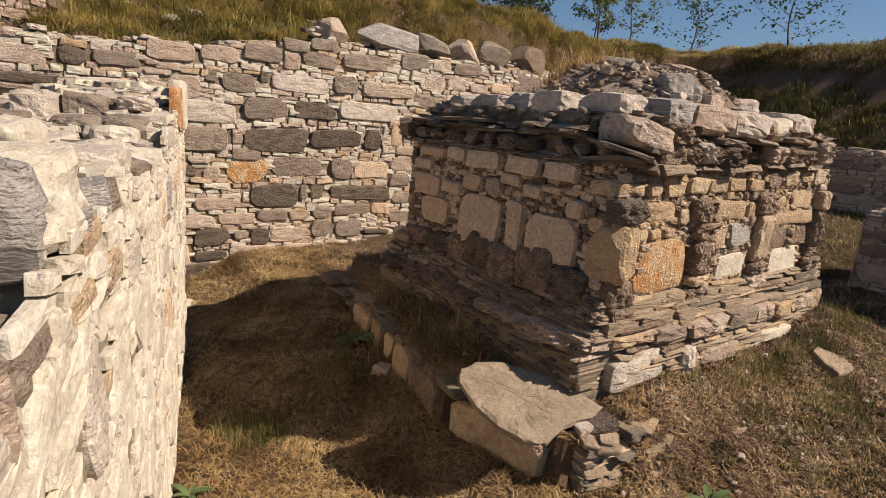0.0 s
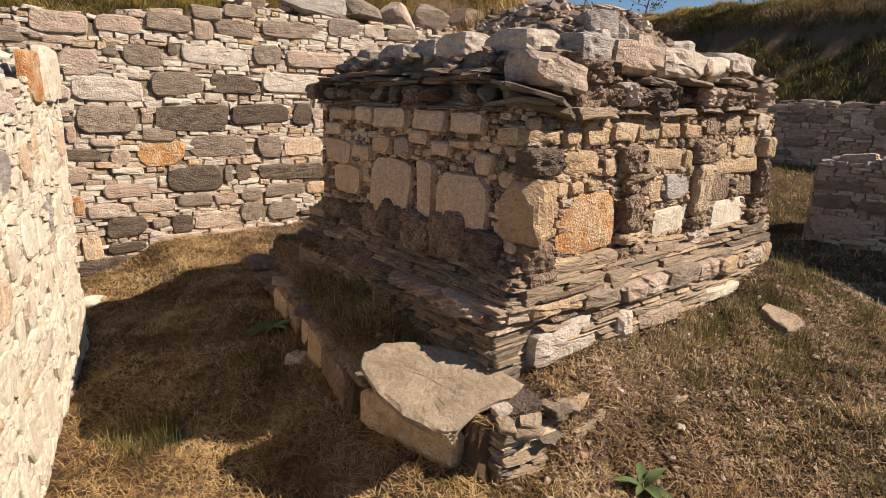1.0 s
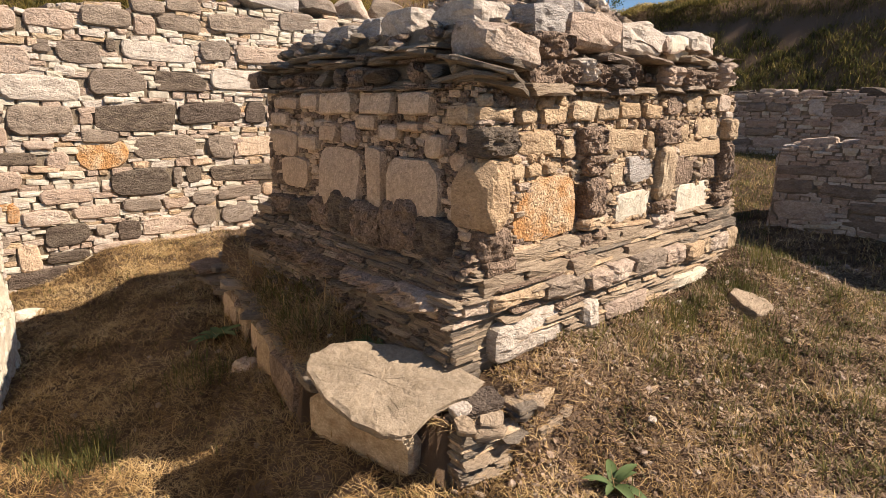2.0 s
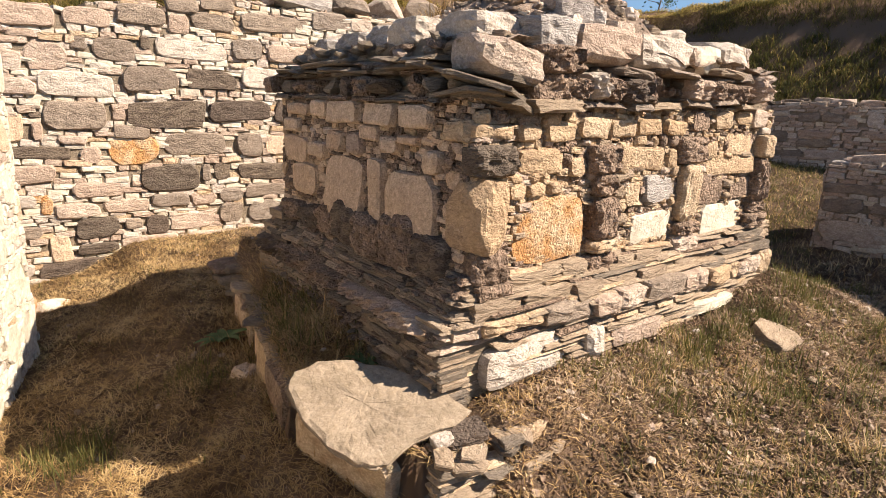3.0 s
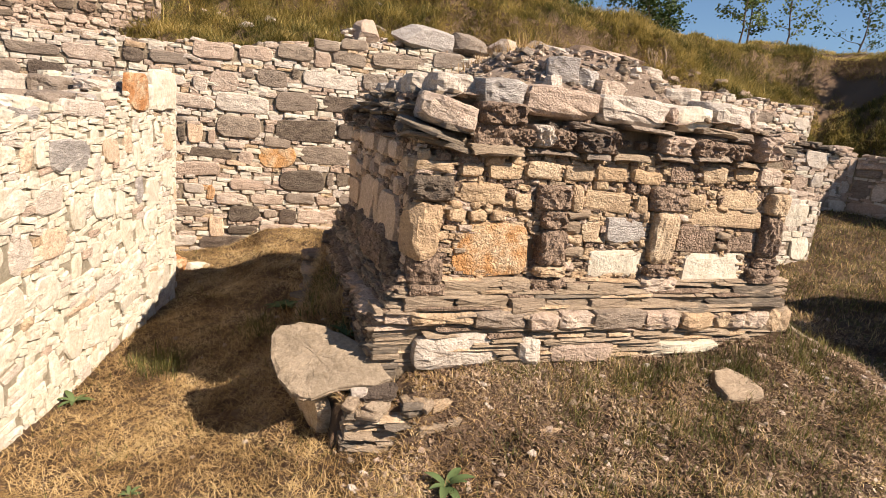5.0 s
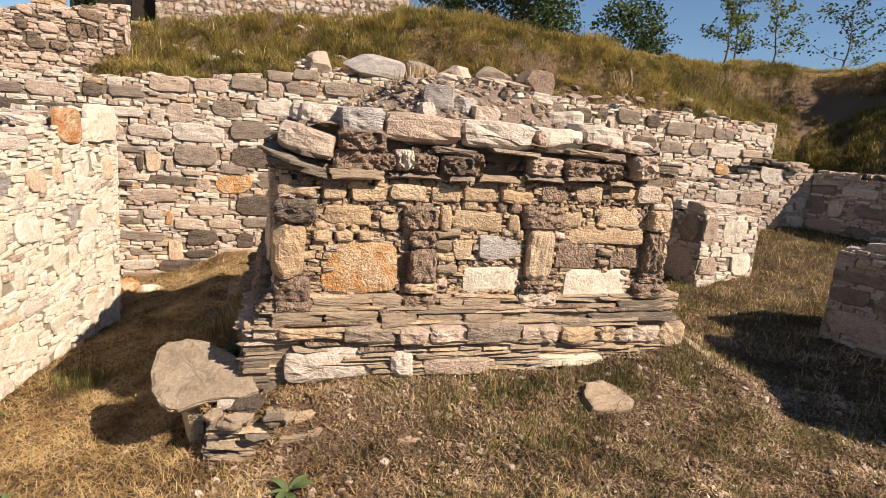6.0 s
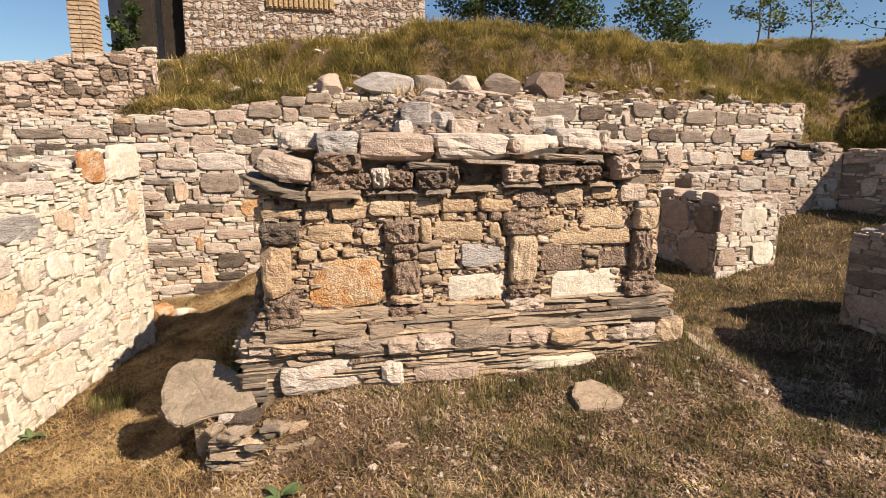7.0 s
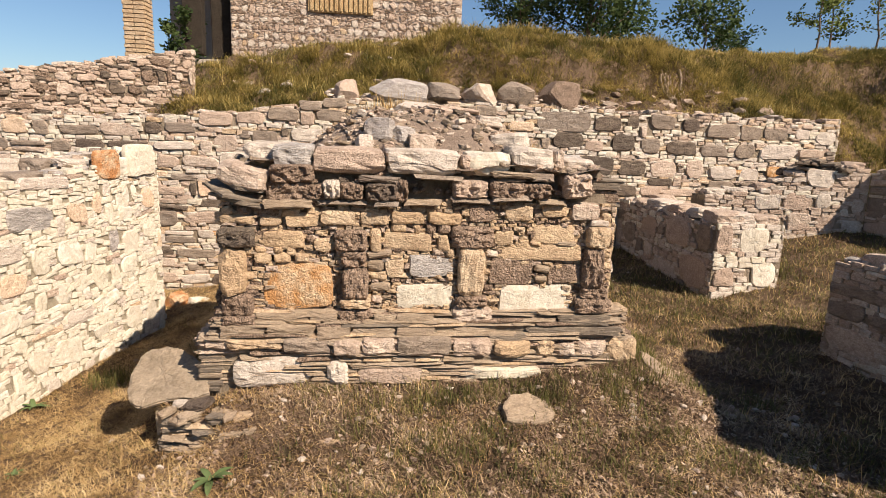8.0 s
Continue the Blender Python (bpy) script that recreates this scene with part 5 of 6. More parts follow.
mv, mf = [], []
NX, NY = 34, 26
for j in range(NY + 1):
    for i in range(NX + 1):
        x, y = -0.1 + 2.32 * i / NX, -0.0 + 1.85 * j / NY
        mv.append((x, y, mound_z(x, y) + SR.uniform(-0.012, 0.012)))
for j in range(NY):
    for i in range(NX):
        p = j * (NX + 1) + i
        mf.append((p, p + 1, p + NX + 2, p + NX + 1))
mesh_object("debris_mound", mv, mf, M_SOIL, stupa, "earthy heap of broken stone", smooth=True)
for i in range(3000):
    x, y = SR.uniform(-0.05, 2.15), SR.uniform(0.04, 1.8)
    w = SR.choice((0.02, 0.03, 0.03, 0.04, 0.05, 0.06, 0.09)) * SR.uniform(0.7, 1.3)
    key = pick(SR, {"slate": 2, "schist": 3, "pink": 5, "brown": 1, "white": 1.2})
    v, f = FIELD[SR.randrange(len(FIELD))]
    m = pose(x, y, mound_z(x, y) + 0.004, 90 + SR.uniform(-28, 28), SR.uniform(-28, 28), SR.uniform(0, 360)) @ Matrix.Diagonal((w, w * SR.uniform(0.15, 0.4), w * SR.uniform(0.5, 0.9), 1))
    chips.add(v, f, m @ Matrix.Translation((0, 0.4, 0)), key)
for key, x, y, w, h, rz in (("white", 1.78, 0.20, 0.22, 0.13, 10), ("white", 0.62, 0.32, 0.12, 0.16, 30), ("grey", 0.72, 0.42, 0.20, 0.17, -20), ("grey", 0.88, 0.40, 0.16, 0.15, 40),
                            ("pink", 1.00, 0.36, 0.20, 0.14, 5), ("pink", 1.28, 0.80, 0.40, 0.06, -12), ("white", 1.50, 0.7, 0.24, 0.08, 20), ("pale", 0.45, 0.30, 0.14, 0.1, 15)):
    ob = new("broken_block", shared_mesh("hewn", SR.randrange(14), key))
    ob.parent = stupa
    ob.matrix_basis = pose(x, y, mound_z(x, y) + h * 0.02, SR.uniform(-6, 6), SR.uniform(-6, 6), rz) @ Matrix.Diagonal((w, w * 0.8, h, 1)) @ Matrix.Translation((0, 0.5, 0))
for i in range(260):
    side = i % 2
    face, u0_, u1_ = (leftf, 0.05, 1.75) if side else (front, 0.1, 2.45)
    w = SR.uniform(0.03, 0.11)
    v, f = STONELETS[SR.randrange(len(STONELETS))]
    chips.add(v, f, face.matrix(SR.uniform(u0_, u1_), SR.uniform(1.50, 1.58), w, w * 0.5, w * 0.8, -0.13 + SR.uniform(-0.06, 0.05), SR.uniform(-0.4, 0.4)), pick(SR, {"slate": 3, "brown": 2, "schist": 2, "pink": 1}))
chips.build("rubble_filling", stupa, "small wedged stones and slips")

# ---- loose stones ----
def loose(name, kind, key, x, y, z, w, d, h, rx, ry, rz, label, seed, category="stone", group=""):
    ob = new(name, shared_mesh(kind, seed % len(SETS[kind]), key))
    ob.matrix_basis = pose(x, y, z, rx, ry, rz) @ Matrix.Diagonal((w, d, h, 1)) @ Matrix.Translation((0, 0.5, 0))
    return tagged(ob, label, category, group)


loose("boulder", "hewn", "pink", -0.09, 0.03, 1.475, 0.33, 0.26, 0.15, 0, 12, -12, "loose pinkish-grey boulder balanced on the stupa's cornice corner", 4)

loose("broken_slab", "hewn", "white", 1.64, 0.50, 1.735, 0.30, 0.22, 0.13, 4, -6, -14, "broken white block lying on the debris heap", 9)
loose("broken_slab", "slab", "white", 1.10, 0.98, mound_z(1.10, 0.98) - 0.01, 0.54, 0.36, 0.09, 8, 5, -12, "flat pale slab half sunk in the debris heap", 3)


def flat_slab(name, cx, cy, cz, outline, thick, tilt, key, label, seed):
    """A natural flagstone: an angular outline, edges split into leaves, a slightly uneven top."""
    rng = random.Random(seed)
    m = pose(cx, cy, cz, *tilt)
    pts = []
    for i, (x, y) in enumerate(outline):
        x1, y1 = outline[(i + 1) % len(outline)]
        for j in range(3):
            t = j / 3
            pts.append((x + (x1 - x) * t + rng.uniform(-0.006, 0.006), y + (y1 - y) * t + rng.uniform(-0.006, 0.006)))
    n = len(pts)
    v, f = [], []
    rings = ((0.15, 0.0), (0.3, 0.0), (0.45, 0.0), (0.6, 0.0), (0.75, 0.0), (0.9, 0.0), (0.985, -0.06), (1.0, -0.22), (0.985, -0.4), (1.005, -0.5), (0.98, -0.75), (0.95, -1.0))
    for r, (q, h) in enumerate(rings):
        for x, y in pts:
            k = q + (rng.uniform(-0.012, 0.012) if r > 5 else 0)
            g = noise.noise(Vector((x * q * 5 + 1.5 * y * q, y * q * 8, seed)))
            wave = 0.007 * math.floor(g * 3) / 1.5 + 0.003 * noise.noise(Vector((x * q * 22, y * q * 22, seed))) if r < 7 else 0
            v.append(m @ Vector((x * k, y * k, thick * h + wave)))
    top = len(v)
    v += [m @ Vector((0, 0, 0)), m @ Vector((0, 0, -thick))]
    k = len(rings)
    for r in range(k - 1):
        for i in range(n):
            j = (i + 1) % n
            f.append((r * n + i, (r + 1) * n + i, (r + 1) * n + j, r * n + j))
    for i in range(n):
        j = (i + 1) % n
        f.append((top, i, j))
        f.append((top + 1, (k - 1) * n + j, (k - 1) * n + i))
    ob = mesh_object(name, v, f, MAT[key])
    return tagged(ob, label, "stone")


FLAG = [(-0.21, 0.22), (-0.155, 0.285), (-0.05, 0.285), (0.08, 0.21), (0.19, 0.10), (0.27, -0.03), (0.31, -0.14), (0.34, -0.25), (0.24, -0.27), (0.07, -0.25), (-0.06, -0.27), (-0.12, -0.25), (-0.17, -0.19), (-0.20, -0.10), (-0.225, 0.05)]
flat_slab("flagstone", -0.66, 0.07, 0.175, FLAG[::-1], 0.05, (20, -10, 0), "flag", "large flat grey flagstone bridging the terrace edge", 3)
flat_slab("flat_rock", 1.64, -0.46, 0.165, [(0.17, -0.03), (0.13, -0.10), (-0.02, -0.12), (-0.14, -0.11), (-0.16, -0.02), (-0.10, 0.09), (0.02, 0.12), (0.14, 0.07)], 0.09, (22, 6, 0), "schist", "loose flat tan rock lying on the bank", 5)
flat_slab("leaning_rock", 2.67, -0.02, 0.245, [(0.12, -0.16), (0.03, -0.19), (-0.09, -0.15), (-0.10, 0.05), (-0.04, 0.16), (0.06, 0.12), (0.11, 0.0)], 0.12, (16, 18, 12), "schist", "pale grey rock leaning at the stupa's corner", 6)

terrace = new("terrace_kerb")
tagged(terrace, "low kerb of upright tan slabs along the terrace", "kerb")
kerb = Face((-0.45, 2.42), (-0.80, 0.50))
kerb2 = Face((-0.80, 0.50), (-0.60, -0.27))
for u, w, h, key in ((0.14, 0.24, 0.20, "brown"), (0.45, 0.34, 0.24, "ochre"), (0.78, 0.20, 0.22, "tan"), (1.02, 0.20, 0.22, "ochre"), (1.30, 0.26, 0.26, "tan"), (1.66, 0.40, 0.28, "brown")):
    put_lump(kerb, terrace, SR, key, u, -0.10 + SR.uniform(-0.02, 0.02), w * 1.08, h, 0.12, -0.125 + SR.uniform(-0.01, 0.02), SR.uniform(-0.10, 0.10), "kerb_slab", rounds=1, skew=0.10, rough=0.008, tip=0.5)
put_lump(kerb2, terrace, SR, "tan", 0.34, -0.14, 0.60, 0.32, 0.07, -0.055, 0.02, "kerb_slab", rounds=1, skew=0.05, rough=0.005, tip=0.2)
u = 0.05
while u < 1.85:
    w = SR.uniform(0.16, 0.30)
    p = kerb.at(u + w / 2, 0.045, -0.10)
    ob = new("kerb_cap", shared_mesh("hewn", SR.randrange(14), pick(SR, {"slate": 3, "taupe": 3, "brown": 1})))
    ob.parent = terrace
    ob.matrix_basis = pose(p.x, p.y, p.z, SR.uniform(-5, 5), SR.uniform(-4, 4), math.degrees(math.atan2(kerb.u.y, kerb.u.x)) + SR.uniform(-9, 9)) @ Matrix.Diagonal((w * 1.03, SR.uniform(0.14, 0.22), 0.065, 1)) @ Matrix.Translation((0, 0.5, 0))
    u += w
for i in range(30):
    u = SR.uniform(0, 1.1)
    w = SR.uniform(0.1, 0.26)
    p = kerb.at(u, 0.06 + 0.018 * (i % 3), -0.12 + SR.uniform(-0.09, 0.06))
    put_plate(terrace, SR, pick(SR, {"slate": 5, "schist": 1, "brown": 2}), p.x, p.y, p.z, w * 1.3, w * 0.85, 0.028, SR.uniform(-8, 8), SR.uniform(-8, 8), SR.uniform(0, 180), "capping_slate")
# the stacked slates at the terrace's front end and far end
stack = Face((-0.61, -0.28), (0.14, -0.32))
for i in range(11):
    u, end = SR.uniform(0, 0.03) + 0.004 * i, 0.66 - 0.046 * i
    while u < end:
        w = SR.uniform(0.12, 0.34)
        put_stone(stack, terrace, SR, "slab", pick(SR, {"schist": 5, "slate": 2, "tan": 1}), u + w / 2, -0.22 + i * 0.0235, w, 0.028, 0.24, -0.22 + SR.uniform(-0.035, 0.03), SR.uniform(-0.05, 0.05), "stacked_slate")
        u += w * 0.95
for i in range(9):
    w = SR.uniform(0.10, 0.22)
    put_plate(terrace, SR, pick(SR, {"schist": 3, "slate": 3, "tan": 1}), SR.uniform(-0.56, -0.12), SR.uniform(-0.30, -0.20), 0.035 + 0.012 * (i % 4), w, w * 0.6, 0.022, SR.uniform(-12, 12), SR.uniform(-16, 8), SR.uniform(0, 180), "stacked_slate")
for i in range(26):
    w = SR.uniform(0.14, 0.34)
    put_plate(terrace, SR, pick(SR, {"slate": 5, "brown": 2}), SR.uniform(-0.5, 0.0), SR.uniform(2.05, 2.7), -0.02 + (i % 6) * 0.033, w, w * 0.8, 0.035, SR.uniform(-5, 5), SR.uniform(-5, 5), SR.uniform(0, 180), "stacked_slate")
loose("fallen_stone", "hewn", "ochre", -0.74, 1.25, -0.20, 0.14, 0.12, 0.15, 5, 10, 30, "small reddish fallen stone beside the terrace kerb", 2)
for k, (key, x, y, z, w, h) in enumerate((("dark", -0.38, -0.20, 0.085, 0.20, 0.05), ("white", -0.47, -0.20, 0.085, 0.09, 0.04), ("schist", -0.20, -0.25, 0.06, 0.16, 0.045), ("tan", -0.08, -0.28, 0.05, 0.13, 0.05))):
    loose("loose_stone", "hewn", key, x, y, z, w, w * 0.7, h, 6, -8, 12 * k - 20, "small loose stone on the terrace's broken end", k + 3, group="loose stones at the terrace end")
loose("ledge_stone", "slab", "schist", -0.10, -0.33, -0.03, 0.24, 0.12, 0.045, 0, -9, 4, "weathered flat stone edging the soil bank", 4)
loose("ledge_stone", "slab", "tan", 0.52, -0.44, -0.03, 0.26, 0.14, 0.05, 0, -3, -4, "tan flat stone edging the soil bank", 7)
loose("fallen_stone", "hewn", "orange", -1.72, 3.45, -0.34, 0.26, 0.2, 0.24, 8, -10, 60, "reddish fallen stone at the wall's foot", 7)
loose("fallen_stone", "rock", "pale", -1.50, 3.52, -0.36, 0.3, 0.22, 0.14, 0, 8, 20, "pale fallen stone at the wall's foot", 5)

# boulders on the back wall
for i, (x, w, h, key) in enumerate(((0.25, 0.30, 0.26, "pink"), (0.94, 0.70, 0.31, "grey"), (1.52, 0.46, 0.28, "taupe"), (2.04, 0.46, 0.29, "pink"), (2.56, 0.48, 0.33, "taupe"), (3.16, 0.54, 0.36, "brown"))):
    loose("boulder", "rock", key, x, 4.47, 2.19 + h / 2, w * 1.12, 0.42, h * 1.15, SR.uniform(-4, 4), SR.uniform(-4, 4), SR.uniform(-8, 8), "weathered boulder set along the back wall's top", i * 2 + 1, group="boulders on the wall")
bits = Joined()
for i in range(150):
    x = SR.uniform(0.0, 3.5)
    w = SR.uniform(0.05, 0.16)
    v, f = STONELETS[SR.randrange(len(STONELETS))]
    bits.add(v, f, pose(x, 4.42 + SR.uniform(-0.06, 0.3), 2.2 + SR.uniform(0.0, 0.13), SR.uniform(-15, 15), SR.uniform(-15, 15), SR.uniform(0, 360)) @ Matrix.Diagonal((w, w * 0.9, w * 0.5, 1)) @ Matrix.Translation((0, 0.5, 0)), pick(SR, {"white": 3, "pink": 3, "dark": 1}))
tagged(bits.build("wall_rubble", None), "small stones wedged between the wall's boulders", "stones", kind="stuff")
# stones weathering out of the hill
bits = Joined()
for i in range(220):
    x, y = SR.uniform(0.6, 7.2), SR.uniform(4.95, 6.1)
    w = SR.choice((0.03, 0.04, 0.05, 0.06, 0.08, 0.1, 0.14, 0.24)) * SR.uniform(0.8, 1.2)
    v, f = STONELETS[SR.randrange(len(STONELETS))]
    bits.add(v, f, pose(x, y, H(x, y) + w * 0.1, SR.uniform(-15, 15), SR.uniform(-15, 15), SR.uniform(-40, 40)) @ Matrix.Diagonal((w, w * 0.8, w * 0.45, 1)) @ Matrix.Translation((0, 0.5, 0)), pick(SR, {"pink": 3, "brown": 4, "taupe": 2}))
for i in range(16):
    x, y = SR.uniform(-2.6, 1.2), SR.uniform(4.95, 7.6)
    w = SR.uniform(0.08, 0.24)
    v, f = STONELETS[SR.randrange(len(STONELETS))]
    bits.add(v, f, pose(x, y, H(x, y) + w * 0.1, SR.uniform(-15, 15), SR.uniform(-15, 15), SR.uniform(-40, 40)) @ Matrix.Diagonal((w, w * 0.8, w * 0.45, 1)) @ Matrix.Translation((0, 0.5, 0)), pick(SR, {"pink": 4, "white": 2}))
tagged(bits.build("hill_rubble", None), "pale stones weathering out of the hillside", "stones", kind="stuff")


# ---- grass and litter ----
def fast_mesh(name, verts, quads, tris, material, label, kind="stuff", category="grass"):
    me = bpy.data.meshes.new(name)
    nq, nt = len(quads), len(tris)
    loops = np.concatenate([quads.ravel(), tris.ravel()]).astype(np.int32)
    me.vertices.add(len(verts))
    me.vertices.foreach_set("co", verts.astype(np.float32).ravel())
    me.loops.add(len(loops))
    me.loops.foreach_set("vertex_index", loops)
    me.polygons.add(nq + nt)
    starts = np.concatenate([np.arange(nq) * 4, nq * 4 + np.arange(nt) * 3]).astype(np.int32)
    me.polygons.foreach_set("loop_start", starts)
    me.update(calc_edges=True)
    me.materials.append(material)
    return tagged(new(name, me), label, category, kind=kind)


def grass_material(name, stops, trans=0.25):
    m, nt, ns, ln = nodes_of(name)
    b = ns["Principled BSDF"]
    geo = ns.new("ShaderNodeNewGeometry")
    n = ns.new("ShaderNodeTexNoise")
    n.inputs["Scale"].default_value = 3.1
    n.inputs["Detail"].default_value = 4
    ln.new(geo.outputs["Position"], n.inputs["Vector"])
    mth = ns.new("ShaderNodeMath")
    mth.operation = "MULTIPLY_ADD"
    mth.inputs[1].default_value = 0.55
    ln.new(geo.outputs["Random Per Island"], mth.inputs[0])
    sub = ns.new("ShaderNodeMath")
    sub.operation = "MULTIPLY_ADD"
    sub.inputs[1].default_value = 1.7
    sub.inputs[2].default_value = -0.62
    ln.new(n.outputs["Fac"], sub.inputs[0])
    ln.new(sub.outputs[0], mth.inputs[2])
    r = ramp_node(ns, stops)
    ln.new(mth.outputs[0], r.inputs[0])
    ln.new(r.outputs[0], b.inputs["Base Color"])
    b.inputs["Roughness"].default_value = 0.7
    b.inputs["Specular IOR Level"].default_value = 0.2
    t = ns.new("ShaderNodeBsdfTranslucent")
    ln.new(r.outputs[0], t.inputs["Color"])
    mix = ns.new("ShaderNodeMixShader")
    mix.inputs[0].default_value = trans
    ln.new(b.outputs[0], mix.inputs[1])
    ln.new(t.outputs[0], mix.inputs[2])
    ln.new(mix.outputs[0], ns["Material Output"].inputs["Surface"])
    return m


M_STRAW = grass_material("straw", [(0.0, (0.12, 0.072, 0.030)), (0.3, (0.30, 0.19, 0.080)), (0.6, (0.52, 0.36, 0.165)), (1.0, (0.68, 0.52, 0.28))])
M_GREEN = grass_material("green_grass", [(0.0, (0.06, 0.062, 0.02)), (0.5, (0.125, 0.12, 0.036)), (1.0, (0.28, 0.225, 0.08))], 0.3)
M_HILL = grass_material("hill_grass", [(0.0, (0.08, 0.06, 0.02)), (0.35, (0.235, 0.19, 0.055)), (0.65, (0.43, 0.335, 0.11)), (1.0, (0.66, 0.51, 0.22))], 0.35)


def blades(rng, x, y, z, length, width, lift, droop=0.5):
    """Bent blades: base, middle and tip; lift is the angle from the ground in radians."""
    n = len(x)
    a = rng.uniform(0, 2 * np.pi, n)
    el = np.clip(rng.normal(lift, 0.35, n), 0.05, 1.5)
    L = length * rng.uniform(0.5, 1.4, n)
    d = np.stack([np.cos(a) * np.cos(el), np.sin(a) * np.cos(el), np.sin(el)], 1)
    side = np.stack([-np.sin(a), np.cos(a), np.zeros(n)], 1) * (width * rng.uniform(0.6, 1.3, n))[:, None]
    p = np.stack([x, y, z], 1)
    mid = p + d * (L * 0.55)[:, None]
    d2 = d.copy()
    d2[:, 2] -= droop * rng.uniform(0.2, 1.2, n)
    d2 /= np.linalg.norm(d2, axis=1)[:, None]
    tip = mid + d2 * (L * 0.45)[:, None]
    tip[:, 2] = np.maximum(tip[:, 2], z + 0.002)
    v = np.stack([p - side, p + side, mid + side * 0.7, mid - side * 0.7, tip], 1).reshape(-1, 3)
    b = np.arange(n)[:, None] * 5
    return v, b + np.array([[0, 1, 2, 3]]), b + np.array([[3, 2, 4]])


def inside(x, y):
    """True where a wall or the stupa covers the ground."""
    c = (x > -0.30) & (x < 2.42) & (y > -0.05) & (y < 1.95)
    lx = -2.27 + 0.2275 * y
    c |= (x < lx) & (x > lx - 0.75) & (y > -1.0) & (y < 2.85)
    c |= (y > 4.28) & (y < 4.9) & (x < 7.35)
    c |= (x > 4.12) & (x < 4.9) & (y > 1.9) & (y < 4.3)
    c |= (x > 4.24) & (x < 5.1) & (y < 0.42)
    return c


def scatter(seed, n, x0, x1, y0, y1, keep):
    rng = np.random.RandomState(seed)
    x, y = rng.uniform(x0, x1, n), rng.uniform(y0, y1, n)
    k = keep(x, y, rng.uniform(0, 1, n)) & ~inside(x, y)
    return rng, x[k], y[k]


def cover(name, seed, n, box, keep, length, width, lift, material, label, droop=0.5):
    rng, x, y = scatter(seed, n, *box, keep)
    z = height(x, y) - 0.004
    v, q, t = blades(rng, x, y, z, length, width, lift, droop)
    return fast_mesh(name, v, q, t, material, label)


def patch(x, y, s, seed):
    return 0.5 + 0.28 * wob(x, y, s, seed)


M_LITTER = grass_material("brown_litter", [(0.0, (0.07, 0.048, 0.028)), (0.35, (0.21, 0.14, 0.082)), (0.7, (0.40, 0.285, 0.175)), (1.0, (0.64, 0.50, 0.33))])
cover("dry_grass", 1, 330000, (-2.6, 1.0, -1.9, 4.3), lambda x, y, r: r < (0.35 + 0.65 * patch(x, y, 2.3, 0.6)) * np.clip(1.0 - 1.4 * np.clip(x + 0.3, 0, 2), 0, 1), 0.075, 0.0019, 0.24, M_STRAW, "matted dry straw-coloured grass", 0.9)
cover("grass_litter", 8, 210000, (-0.9, 4.6, -1.9, 4.3), lambda x, y, r: r < np.clip(1.7 * patch(x, y, 5.3, 0.6) - 0.25, 0.08, 1) * np.clip(x + 0.9, 0.2, 1), 0.055, 0.0025, 0.34, M_LITTER, "trampled brown grass and leaf litter", 1.0)
cover("dry_grass", 9, 50000, (0.2, 4.6, -1.9, -0.3), lambda x, y, r: r < np.clip(patch(x, y, 2.9, 4.1) * 1.6 - 0.4, 0.05, 1) * np.clip(3.2 - x, 0.25, 1), 0.055, 0.0024, 0.25, M_STRAW, "bleached grass over brown litter", 0.9)
cover("dry_grass", 2, 30000, (3.0, 8.2, -2.5, 4.3), lambda x, y, r: r < 0.9, 0.08, 0.003, 0.6, M_STRAW, "matted dry straw-coloured grass")
cover("green_grass", 3, 100000, (-2.4, 4.6, -1.9, 4.2), lambda x, y, r: r < np.clip(patch(x, y, 4.7, 2.6) * 2.6 - 1.2, 0.03, 1) * np.where(x > 0.2, 1, 0.3), 0.06, 0.0026, 0.7, M_GREEN, "sparse green grass among the straw")
cover("green_grass", 4, 46000, (3.2, 8.0, 0.6, 4.2), lambda x, y, r: r < 0.2 + 0.7 * patch(x, y, 2.0, 1.0), 0.07, 0.0028, 0.8, M_GREEN, "green grass in the side room")
cover("hill_grass", 5, 90000, (-5.0, 11.5, 4.9, 9.0), lambda x, y, r: (r < 0.2 + 0.8 * patch(x, y, 1.9, 3.3)) & ((height(x, y + 0.1) - height(x, y - 0.1) < 0.15) | (r < 0.5) | (x < 1.4) | (x > 6.4)), 0.10, 0.0046, 0.42, M_HILL, "long dry grass on the hill", 1.2)
cover("hill_grass", 6, 40000, (7.6, 13.0, -3.5, 6.0), lambda x, y, r: (x > 9.3) & (r < 0.3 + 0.5 * patch(x, y, 1.9, 1.1)), 0.14, 0.006, 0.8, M_HILL, "long dry grass on the bank", 1.0)
cover("green_grass", 13, 90000, (7.6, 12.5, -3.5, 6.5), lambda x, y, r: x > 9.3, 0.13, 0.006, 0.9, M_GREEN, "dark green grass on the shaded bank", 0.8)
cover("green_grass", 7, 50000, (-3.0, 9.5, 4.9, 8.5), lambda x, y, r: (r < np.clip(patch(x, y, 1.3, 5.1) * 1.8 - 0.55, 0, 1)) & ~((x > 1.6) & (x < 6.2) & (y < 6.0)), 0.11, 0.0045, 0.9, M_GREEN, "green grass on the hill", 0.8)


